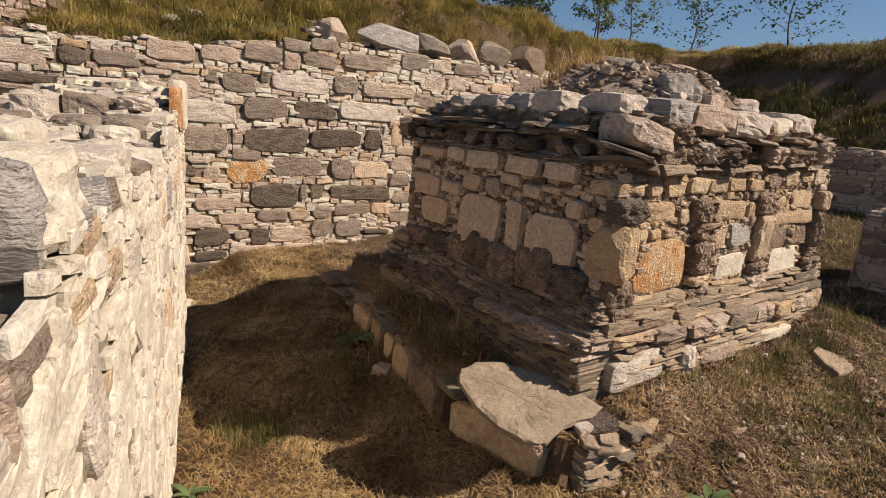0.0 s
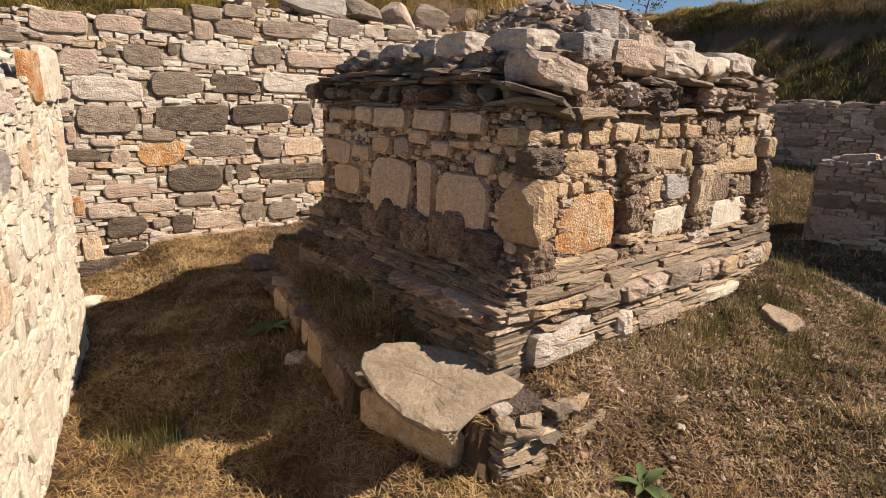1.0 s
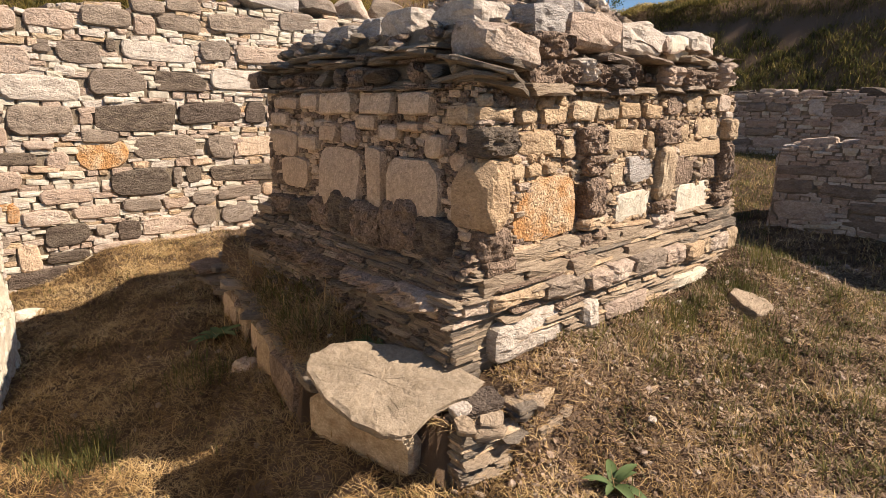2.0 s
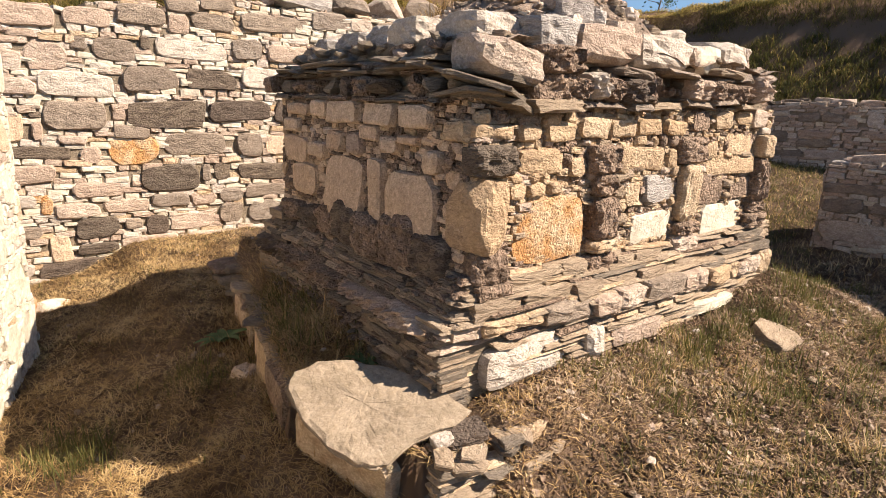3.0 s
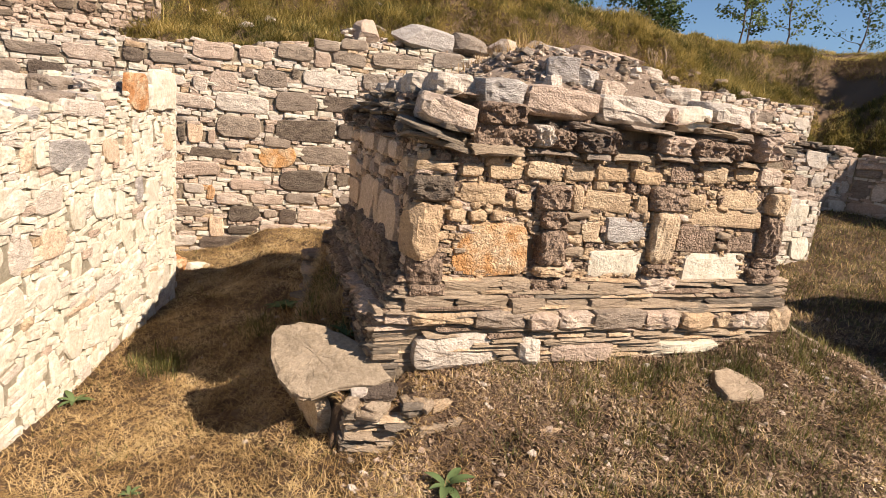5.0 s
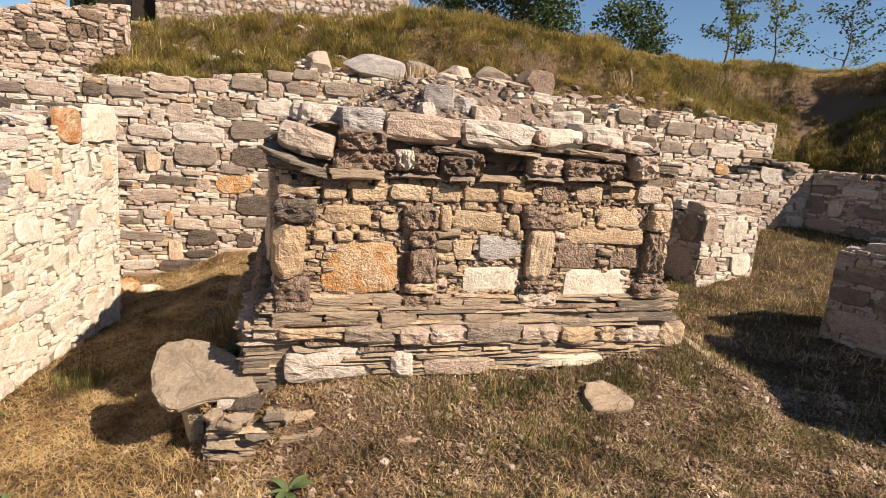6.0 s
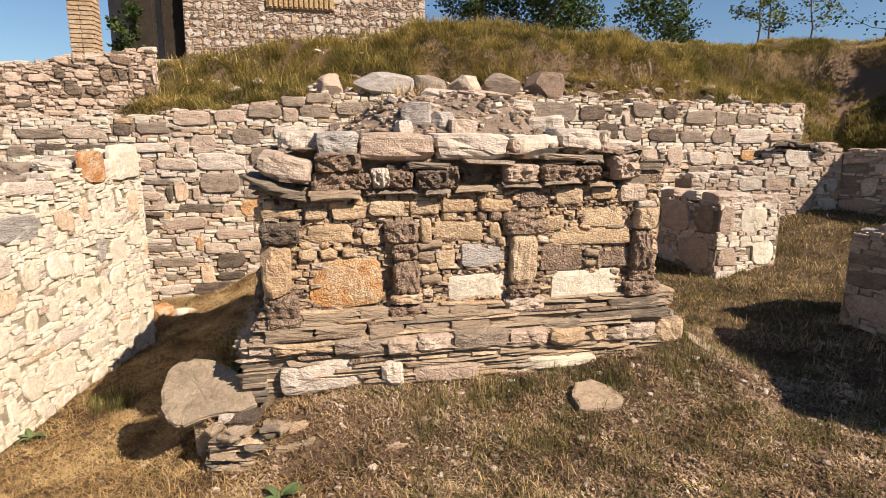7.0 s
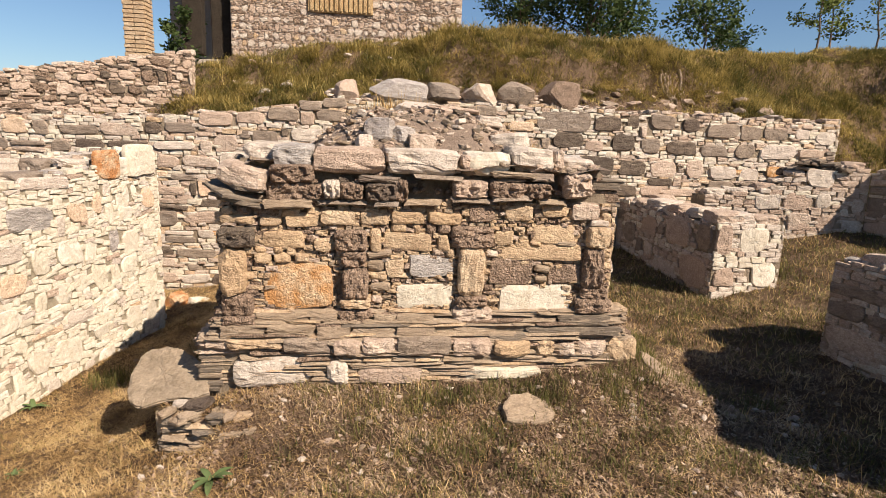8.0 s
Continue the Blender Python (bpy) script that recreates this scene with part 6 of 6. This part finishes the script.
cover("hill_grass", 14, 60000, (7.2, 13.0, 5.0, 11.0), lambda x, y, r: (height(x, y + 0.1) - height(x, y - 0.1) < 0.2) | (r < 0.9), 0.12, 0.0055, 0.45, M_HILL, "long dry grass on the saddle", 1.2)
cover("hill_grass", 10, 30000, (5.6, 9.6, 4.92, 8.0), lambda x, y, r: (height(x, y + 0.1) - height(x, y - 0.1) < 0.2) | (r < 0.3), 0.085, 0.0050, 0.55, M_HILL, "long dry grass beside the wall's end", 1.0)


cover("dry_grass", 11, 42000, (-4.5, 7.0, -6.0, -1.85), lambda x, y, r: r < 0.3 + 0.7 * patch(x, y, 1.7, 0.9), 0.085, 0.004, 0.4, M_STRAW, "thin dry grass on trodden earth")
cover("dry_grass", 12, 8000, (-6.0, -2.6, -1.9, 4.3), lambda x, y, r: r < 0.8, 0.085, 0.004, 0.4, M_STRAW, "thin dry grass behind the wall")


def tufts(name, seed, spots, length, width, count, radius, material, label, lift=1.15, top=None):
    rng = np.random.RandomState(seed)
    vs, qs, ts, o = [], [], [], 0
    for x, y, k in spots:
        n = int(count * k)
        px, py = x + rng.normal(0, radius * k, n), y + rng.normal(0, radius * k, n)
        pz = height(px, py) if top is None else np.array([top(a, b) for a, b in zip(px, py)])
        v, q, t = blades(rng, px, py, pz - 0.005, length * k, width, lift, 0.7)
        vs.append(v), qs.append(q + o), ts.append(t + o)
        o += len(v)
    return fast_mesh(name, np.concatenate(vs), np.concatenate(qs), np.concatenate(ts), material, label)


RT = np.random.RandomState(12)
tufts("green_tuft", 20, [(-1.58, 1.29, 1.4), (-1.50, 1.24, 1.1), (-1.65, 1.35, 1.0), (-0.95, 1.55, 1.1), (-0.88, 1.35, 0.9), (2.75, 0.45, 1.2), (2.62, -0.08, 1.1), (1.85, -0.32, 0.9), (2.2, -0.3, 0.9), (1.1, -0.62, 0.9), (1.3, -0.35, 0.7), (2.9, 0.8, 1.0),
                         (5.1, 2.2, 1.6), (5.25, 2.6, 1.4), (0.9, -0.62, 0.8), (2.4, -0.2, 0.9), (0.55, -0.9, 0.7), (1.7, -0.85, 0.8), (1.25, -0.75, 1.0), (1.4, -0.6, 0.8), (2.65, 0.2, 1.1), (2.8, -0.2, 0.9)], 0.09, 0.0024, 150, 0.07, M_GREEN, "tufts of fresh green grass")
tufts("dry_tuft", 21, [(x, y, k) for x, y, k in zip(RT.uniform(-2.0, 1.2, 80), RT.uniform(-1.4, -0.2, 80), RT.uniform(0.5, 1.0, 80))], 0.08, 0.0024, 60, 0.06, M_STRAW, "bleached tufts of dry grass", 0.9)
tufts("green_tuft", 26, [(x, y, k) for x, y, k in zip(RT.uniform(0.2, 3.6, 70), RT.uniform(-1.4, -0.25, 70), RT.uniform(0.5, 1.0, 70))], 0.09, 0.0026, 90, 0.08, M_GREEN, "low green tufts in the litter", 0.9)
tufts("litter_tuft", 27, [(x, y, k) for x, y, k in zip(RT.uniform(-0.1, 3.4, 120), RT.uniform(-1.3, -0.25, 120), RT.uniform(0.4, 0.9, 120))], 0.08, 0.003, 80, 0.07, M_LITTER, "brown curled weeds on the bank", 0.45)
tufts("green_tuft", 46, [(x, y, k) for x, y, k in zip(RT.uniform(-0.62, -0.42, 22), RT.uniform(0.3, 1.6, 22), RT.uniform(0.6, 1.1, 22))], 0.10, 0.003, 60, 0.06, M_GREEN, "green weeds on the terrace", 0.9)
tufts("dry_tuft", 22, [(x, y, k) for x, y, k in zip(RT.uniform(-0.72, -0.4, 48), RT.uniform(0.2, 2.3, 48), RT.uniform(0.6, 1.2, 48))], 0.10, 0.0024, 80, 0.07, M_STRAW, "dry weeds on the terrace", 0.5)
tufts("dry_tuft", 23, [(0.75, 1.15, 1.1), (0.55, 1.25, 1.0), (1.95, 0.9, 0.8), (1.85, 1.0, 0.9), (0.9, 1.3, 1.0), (0.35, 1.2, 0.8), (1.05, 1.35, 1.2), (1.2, 1.42, 1.1), (0.8, 1.42, 1.2), (1.35, 1.3, 0.9)], 0.15, 0.0025, 150, 0.10, M_STRAW, "dry grass on the debris heap", 0.9, mound_z)
def hill_spots(n, y0, y1, k0, k1):
    """Spots for clumps on the hill, off the bare scarp."""
    x, y, k = RT.uniform(-2.5, 10.5, n), RT.uniform(y0, y1, n), RT.uniform(k0, k1, n)
    ok = ~((x > 1.3) & (x < 6.5) & (y < 5.75)) & ((height(x, y + 0.1) - height(x, y - 0.1) < 0.2) | (k < k0 + 0.6 * (k1 - k0)))
    return list(zip(x[ok], y[ok], k[ok]))


tufts("hill_tuft", 24, hill_spots(700, 5.0, 7.6, 0.6, 1.6), 0.19, 0.0048, 120, 0.07, M_HILL, "overhanging clumps of hill grass", 0.42)
tufts("hill_tuft", 25, hill_spots(420, 5.0, 7.2, 0.5, 1.4), 0.15, 0.0048, 110, 0.09, M_GREEN, "green clumps on the hillside", 0.5)

tufts("hill_tuft", 28, [(x, y, k) for x, y, k in zip(RT.uniform(1.6, 6.6, 170), RT.uniform(5.75, 6.25, 170), RT.uniform(0.6, 1.3, 170))], 0.16, 0.0042, 80, 0.06, M_HILL, "grass hanging over the scarp", 0.2)
tufts("green_tuft", 29, [(x, 7.0 + 0.3 * (x - 7.2) + d, k) for x, d, k in zip(RT.uniform(6.8, 11.5, 260), RT.uniform(-0.7, 0.3, 260), RT.uniform(0.6, 1.4, 260))], 0.15, 0.0045, 80, 0.09, M_GREEN, "green weeds on the cut bank", 0.5)


def flakes(name, seed, n, box_, keep, size, material, label):
    """Dead leaves and bark flakes lying at odd tilts."""
    rng, x, y = scatter(seed, n, *box_, keep)
    m = len(x)
    z = height(x, y) + rng.uniform(0.002, 0.016, m)
    a, t = rng.uniform(0, 2 * np.pi, m), rng.normal(0, 0.45, m)
    s = size * rng.uniform(0.5, 1.5, m)
    u = np.stack([np.cos(a), np.sin(a), t], 1) * s[:, None]
    w = np.stack([-np.sin(a), np.cos(a), rng.normal(0, 0.45, m)], 1) * (s * rng.uniform(0.3, 0.7, m))[:, None]
    p = np.stack([x, y, z], 1)
    v = np.stack([p - u, p + w, p + u, p - w], 1).reshape(-1, 3)
    q = np.arange(m)[:, None] * 4 + np.arange(4)[None]
    return fast_mesh(name, v, q, np.zeros((0, 3), int), material, label, category="litter")


M_DEAD = grass_material("dead_leaf", [(0.0, (0.05, 0.032, 0.02)), (0.4, (0.16, 0.10, 0.062)), (0.75, (0.34, 0.24, 0.16)), (1.0, (0.60, 0.47, 0.34))], 0.1)
flakes("leaf_litter", 41, 80000, (-0.6, 3.6, -1.7, 0.3), lambda x, y, r: r < (0.2 + 0.8 * patch(x, y, 5.1, 1.3)), 0.009, M_DEAD, "brown dead leaves and broken stems")
flakes("leaf_litter", 42, 30000, (-2.4, 0.0, -1.5, 3.6), lambda x, y, r: r < patch(x, y, 3.1, 0.3), 0.005, M_DEAD, "brown dead leaves and broken stems")
tufts("dead_tuft", 43, [(x, y, k) for x, y, k in zip(RT.uniform(-0.2, 3.4, 40), RT.uniform(-1.4, -0.3, 40), RT.uniform(0.4, 0.9, 40))], 0.07, 0.0028, 60, 0.05, M_DEAD, "dark withered weeds on the bank", 0.6)
tufts("dry_tuft", 44, [(x, y, k) for x, y, k in zip(RT.uniform(0.0, 2.5, 26), RT.uniform(-0.34, -0.26, 26), RT.uniform(0.6, 1.1, 26))], 0.08, 0.0024, 50, 0.05, M_LITTER, "dry weeds along the stupa's foot", 0.8)
tufts("green_tuft", 45, [(x, y, k) for x, y, k in zip(RT.uniform(0.6, 2.7, 16), RT.uniform(-0.36, -0.26, 16), RT.uniform(0.6, 1.1, 16))], 0.09, 0.0024, 80, 0.05, M_GREEN, "green weeds along the stupa's foot", 1.1)

# pebbles and stone chips on the ground
peb = Joined()
PR = random.Random(9)
for i in range(900):
    x, y = PR.uniform(-0.6, 3.4), PR.choice((PR.uniform(-1.6, -0.2), PR.uniform(-0.75, -0.2)))
    if inside(np.float64(x), np.float64(y)):
        continue
    w = PR.choice((0.01, 0.015, 0.02, 0.03, 0.045)) * PR.uniform(0.7, 1.3)
    v, f = STONELETS[PR.randrange(len(STONELETS))]
    peb.add(v, f, pose(x, y, H(x, y) + w * 0.05, 90 + PR.uniform(-20, 20), PR.uniform(-20, 20), PR.uniform(0, 360)) @ Matrix.Diagonal((w, w * 0.5, w * 0.8, 1)) @ Matrix.Translation((0, 0.5, 0)), pick(PR, {"pink": 4, "white": 2, "schist": 4, "brown": 1}))
for i in range(160):
    x, y = PR.uniform(-2.2, 4.2), PR.uniform(-1.8, 3.8)
    if inside(np.float64(x), np.float64(y)):
        continue
    w = PR.uniform(0.015, 0.05)
    v, f = STONELETS[PR.randrange(len(STONELETS))]
    peb.add(v, f, pose(x, y, H(x, y) + w * 0.05, 90 + PR.uniform(-20, 20), PR.uniform(-20, 20), PR.uniform(0, 360)) @ Matrix.Diagonal((w, w * 0.5, w * 0.8, 1)) @ Matrix.Translation((0, 0.5, 0)), pick(PR, {"pink": 4, "white": 2, "schist": 3}))
tagged(peb.build("pebbles", None), "scattered pebbles and stone chips", "pebbles", kind="stuff")


# ---- broad-leaved plants ----
M_LEAF = grass_material("mullein_leaf", [(0.0, (0.08, 0.12, 0.04)), (1.0, (0.16, 0.21, 0.09))], 0.2)


def rosette(x, y, size, n, seed, label):
    rng = random.Random(seed)
    z = H(x, y)
    plant = new("rosette_plant")
    plant.location = (x, y, z)
    tagged(plant, label, "plant")
    for i in range(n):
        a = 2.4 * i + rng.uniform(-0.2, 0.2)
        L = size * rng.uniform(0.7, 1.1)
        el = rng.uniform(0.35, 1.0)
        v, f = [], []
        k = 7
        for j in range(k + 1):
            s = j / k
            w = L * 0.13 * math.sin(math.pi * min(1, 0.08 + s * 0.92)) ** 0.8 + 0.002
            r = L * s * math.cos(el * (1 - 0.4 * s))
            h = L * (s * math.sin(el) - 0.42 * s * s)
            for q in (-1, 0, 1):
                v.append((r * math.cos(a) - q * w * math.sin(a), r * math.sin(a) + q * w * math.cos(a), h + abs(q) * w * 0.35 + 0.01))
        for j in range(k):
            for q in (0, 1):
                p = j * 3 + q
                f.append((p, p + 1, p + 4, p + 3))
        mesh_object("leaf", v, f, M_LEAF, plant, smooth=True)


rosette(-0.16, -0.70, 0.14, 8, 1, "green rosette plant growing on bare soil")
rosette(-2.0, 0.96, 0.12, 8, 2, "green leafy weed at the wall's foot")
rosette(-1.50, -0.15, 0.06, 7, 3, "small green rosette in dry grass")
rosette(-0.72, 1.70, 0.20, 12, 4, "dark leafy weed beside the terrace kerb")
rosette(-0.45, 0.42, 0.12, 9, 5, "leafy weed on the terrace")

# ---- building on the hill ----
M_PLASTER = earth_material("render_plaster", (0.30, 0.25, 0.21), (0.40, 0.34, 0.29), (0.48, 0.42, 0.36), 1.5, 0.01)
M_DARKWOOD = earth_material("dark_timber", (0.03, 0.025, 0.02), (0.05, 0.04, 0.03), (0.07, 0.055, 0.045), 4.0)
M_WOOD = earth_material("window_timber", (0.38, 0.26, 0.13), (0.48, 0.34, 0.18), (0.55, 0.41, 0.24), 5.0)


def box(name, x0, y0, z0, x1, y1, z1, material, parent, label="", bevel=0.01):
    bm = bmesh.new()
    bmesh.ops.create_cube(bm, size=1)
    bmesh.ops.transform(bm, matrix=Matrix.Translation(((x0 + x1) / 2, (y0 + y1) / 2, (z0 + z1) / 2)) @ Matrix.Diagonal((x1 - x0, y1 - y0, z1 - z0, 1)), verts=bm.verts)
    bmesh.ops.bevel(bm, geom=bm.edges[:], offset=bevel, segments=1, affect="EDGES")
    return part(name, bm, material, parent, label)


house = new("house")
tagged(house, "stone-walled house with a dark porch on the hill", "house")
hz = 3.05
box("wall", -2.44, 9.45, hz, 2.40, 9.9, 6.6, M_PLASTER, house, "rough rubble wall")
box("side_wall", 1.95, 9.9, hz, 2.38, 13.5, 6.6, M_PLASTER, house)
box("rear_wall", -5.0, 13.5, hz, 2.38, 13.9, 6.6, M_PLASTER, house)
box("roof", -5.2, 8.7, 6.6, 2.7, 14.1, 6.8, M_PLASTER, house)
box("porch_floor", -3.4, 9.1, hz - 0.3, -2.46, 9.44, hz + 0.10, M_PLASTER, house, "pale worn floor slab")
box("porch_post", -3.30, 9.1, hz + 0.19, -2.92, 9.35, 6.6, M_DARKWOOD, house)
box("porch_door", -2.90, 9.7, hz + 0.19, -2.46, 9.78, 5.4, M_DARKWOOD, house)
fh = Face((-2.44, 9.44), (2.40, 9.44))
hs = Joined()
masonry(fh, house, 401, const(hz), const(5.2), 0, fh.length, {"pink": 4, "white": 2, "brown": 1, "tan": 1}, {"pink": 3, "brown": 1}, hb=(0.09, 0.16), wb=(0.09, 0.2), kind="field",
        depth=0.03, turn=0.3, rest=hs, limit=120, skip=lambda u, z: 1.60 < u < 2.95 and z > 4.24)
hs.build("wall_stone_rest", house)
win = box("window_frame", -0.85, 9.38, 4.24, 0.50, 9.47, 5.5, M_WOOD, house, "pale timber window frame")
for i in range(13):
    box("window_slat", -0.80 + i * 0.10, 9.35, 4.27, -0.74 + i * 0.10, 9.39, 5.48, M_WOOD, win, bevel=0.004)

pillar = new("brick_pillar")
tagged(pillar, "square free-standing pillar of pale brick", "pillar")
box("core", -3.99, 8.02, 2.5, -3.62, 8.36, 6.2, M_MORTAR, pillar)
bm_ = bmesh.new()
bmesh.ops.create_cube(bm_, size=1)
bmesh.ops.bevel(bm_, geom=bm_.edges[:], offset=0.06, segments=1, affect="EDGES")
BRICK = bpy.data.meshes.new("brick")
bm_.to_mesh(BRICK)
bm_.free()
BRICK.materials.append(MAT["tan"])
for r in range(36):
    for side in range(2):
        for c in range(2):
            ob = new("brick", BRICK)
            ob.parent = pillar
            o = 0.05 if r % 2 else 0.0
            if side == 0:
                ob.matrix_basis = pose(-3.90 + c * 0.19 + o * 0.3, 8.02, 2.9 + r * 0.075) @ Matrix.Diagonal((0.18, 0.06, 0.062, 1))
            else:
                ob.matrix_basis = pose(-3.62, 8.1 + c * 0.18, 2.9 + r * 0.075) @ Matrix.Diagonal((0.06, 0.17, 0.062, 1))


# ---- trees ----
M_BARK = earth_material("bark", (0.10, 0.08, 0.06), (0.17, 0.13, 0.10), (0.24, 0.20, 0.16), 8.0)
M_FOL = grass_material("foliage", [(0.0, (0.025, 0.045, 0.014)), (0.5, (0.05, 0.08, 0.024)), (1.0, (0.11, 0.14, 0.045))], 0.35)
M_FOLY = grass_material("young_foliage", [(0.0, (0.06, 0.09, 0.02)), (1.0, (0.20, 0.23, 0.06))], 0.35)


def tube(pts, radii, sides=6):
    v, f = [], []
    for k, (p, r) in enumerate(zip(pts, radii)):
        d = (pts[min(k + 1, len(pts) - 1)] - pts[max(k - 1, 0)]).normalized()
        a = d.orthogonal().normalized()
        b = d.cross(a)
        for i in range(sides):
            t = 2 * math.pi * i / sides
            v.append(p + (a * math.cos(t) + b * math.sin(t)) * r)
    for k in range(len(pts) - 1):
        for i in range(sides):
            j = (i + 1) % sides
            f.append((k * sides + i, k * sides + j, (k + 1) * sides + j, (k + 1) * sides + i))
    return v, f


M_ROOT = earth_material("root_and_soil", (0.26, 0.18, 0.125), (0.42, 0.32, 0.24), (0.56, 0.45, 0.35), 4.0)
RR = random.Random(55)
for x0, wide, tall in ((5.58, 0.34, 0.42), (6.30, 0.34, 0.36)):
    mass = new("root_mass")
    tagged(mass, "pale exposed roots and soil hanging from the scarp", "roots")
    for i in range(11):
        x, y = x0 + RR.uniform(-wide, wide) * 0.5, 6.05 + RR.uniform(-0.05, 0.12)
        pts = []
        for k in range(6):
            yy = y - 0.07 * k * tall / 0.4
            pts.append(Vector((x, yy, H(x, yy) + 0.008 + RR.uniform(-0.02, 0.02))))
            x += RR.uniform(-0.035, 0.035)
        v, f = tube(pts, [RR.uniform(0.014, 0.034) * (1 - 0.13 * k) for k in range(6)], 6)
        mesh_object("root", v, f, M_ROOT, mass, smooth=True)


def tree(name, x, y, height_m, spread, leaf, per, seed, label, foliage, bare=0.35, trunk=0.05, limbs=7):
    rng = random.Random(seed)
    z = H(x, y) - 0.1
    t = new(name)
    t.location = (x, y, z)
    tagged(t, label, "tree")
    pts = [Vector((0, 0, 0))]
    for i in range(6):
        pts.append(pts[-1] + Vector((rng.uniform(-0.06, 0.06) * height_m * 0.5, rng.uniform(-0.06, 0.06) * height_m * 0.5, height_m / 6.5)))
    v, f = tube(pts, [trunk * (1 - 0.13 * i) for i in range(7)], 8)
    mesh_object("trunk", v, f, M_BARK, t, smooth=True)
    ends = []
    for i in range(limbs):
        s = bare + (1 - bare) * i / limbs
        k = min(int(s * 6), 5)
        p = pts[k].lerp(pts[k + 1], s * 6 - k)
        a = i * 2.4 + rng.uniform(-0.5, 0.5)
        L = spread * (1 - 0.5 * s) * rng.uniform(0.7, 1.2)
        q = [p]
        for j in range(4):
            q.append(q[-1] + Vector((math.cos(a) * L / 4, math.sin(a) * L / 4, L / 4 * rng.uniform(0.3, 0.9))) + Vector((rng.uniform(-1, 1), rng.uniform(-1, 1), rng.uniform(-1, 1))) * L * 0.04)
        lv, lf = tube(q, [trunk * 0.4 * (1 - 0.2 * j) for j in range(5)], 5)
        ends += q[1:]
        for j in range(5):
            b = q[rng.randrange(1, 5)]
            e = b + Vector((rng.uniform(-1, 1), rng.uniform(-1, 1), rng.uniform(-0.3, 1))) * L * 0.4
            tv, tf = tube([b, (b + e) / 2 + Vector((0, 0, L * 0.03)), e], [trunk * 0.14, trunk * 0.1, trunk * 0.05], 4)
            lf += [tuple(n + len(lv) for n in face) for face in tf]
            lv += tv
            ends += [e, (b + e) / 2]
        mesh_object("limb", lv, lf, M_BARK, t, smooth=True)
    r = np.random.RandomState(seed)
    c = np.array([tuple(e) for e in ends])
    n = len(c) * per
    base = np.repeat(c, per, 0) + r.normal(0, spread * 0.085, (n, 3))
    a, el = r.uniform(0, 6.28, n), r.uniform(-0.9, 0.9, n)
    d = np.stack([np.cos(a) * np.cos(el), np.sin(a) * np.cos(el), np.sin(el)], 1)
    s = np.cross(d, r.normal(0, 1, (n, 3)))
    s /= np.linalg.norm(s, axis=1)[:, None]
    L = leaf * r.uniform(0.6, 1.3, n)[:, None]
    vv = np.stack([base, base + d * L * 0.5 + s * L * 0.28, base + d * L, base + d * L * 0.5 - s * L * 0.28], 1).reshape(-1, 3)
    q = np.arange(n)[:, None] * 4 + np.arange(4)[None]
    crown = fast_mesh("crown", vv, q, np.zeros((0, 3), int), foliage, "", "", "")
    crown.parent = t
    return t


tree("tree", 6.5, 13.0, 3.6, 2.4, 0.13, 70, 1, "dense dark green tree behind the hill", M_FOL, 0.25, 0.10, 12)
tree("tree", 4.6, 13.5, 2.8, 1.6, 0.12, 26, 2, "loose leafy tree on the hilltop", M_FOL, 0.3, 0.06, 9)
tree("tree", 9.0, 11.2, 1.9, 1.2, 0.11, 18, 3, "small open tree on the hill's edge", M_FOL, 0.2, 0.035, 9)
tree("sapling", 11.9, 11.0, 2.9, 0.8, 0.10, 10, 4, "slender young tree with thin leaves", M_FOLY, 0.3, 0.03, 8)
tree("sapling", 12.6, 11.4, 3.2, 0.7, 0.09, 8, 5, "slender young tree with thin leaves", M_FOL, 0.3, 0.035, 8)
tree("sapling", 13.4, 10.8, 2.8, 0.9, 0.10, 7, 6, "sparse young tree with yellowing leaves", M_FOLY, 0.3, 0.03, 8)
tree("sapling", 13.4, 8.6, 1.9, 1.1, 0.09, 7, 7, "sparse shrub on the skyline", M_FOL, 0.15, 0.025, 8)
tree("sapling", 12.9, 5.6, 2.0, 1.2, 0.09, 7, 8, "sparse feathery shrub on the bank's rim", M_FOL, 0.15, 0.025, 9)
tree("sapling", 10.6, 12.6, 1.4, 0.9, 0.10, 10, 9, "low leafy shrub on the hilltop", M_FOL, 0.15, 0.025, 8)
tree("sapling", -3.35, 9.0, 1.3, 0.5, 0.09, 12, 10, "small shrub beside the pillar", M_FOL, 0.15, 0.02, 7)
tree("tree", 8.3, 14.5, 2.0, 1.4, 0.12, 18, 11, "leafy bush behind the hilltop", M_FOL, 0.2, 0.04, 9)
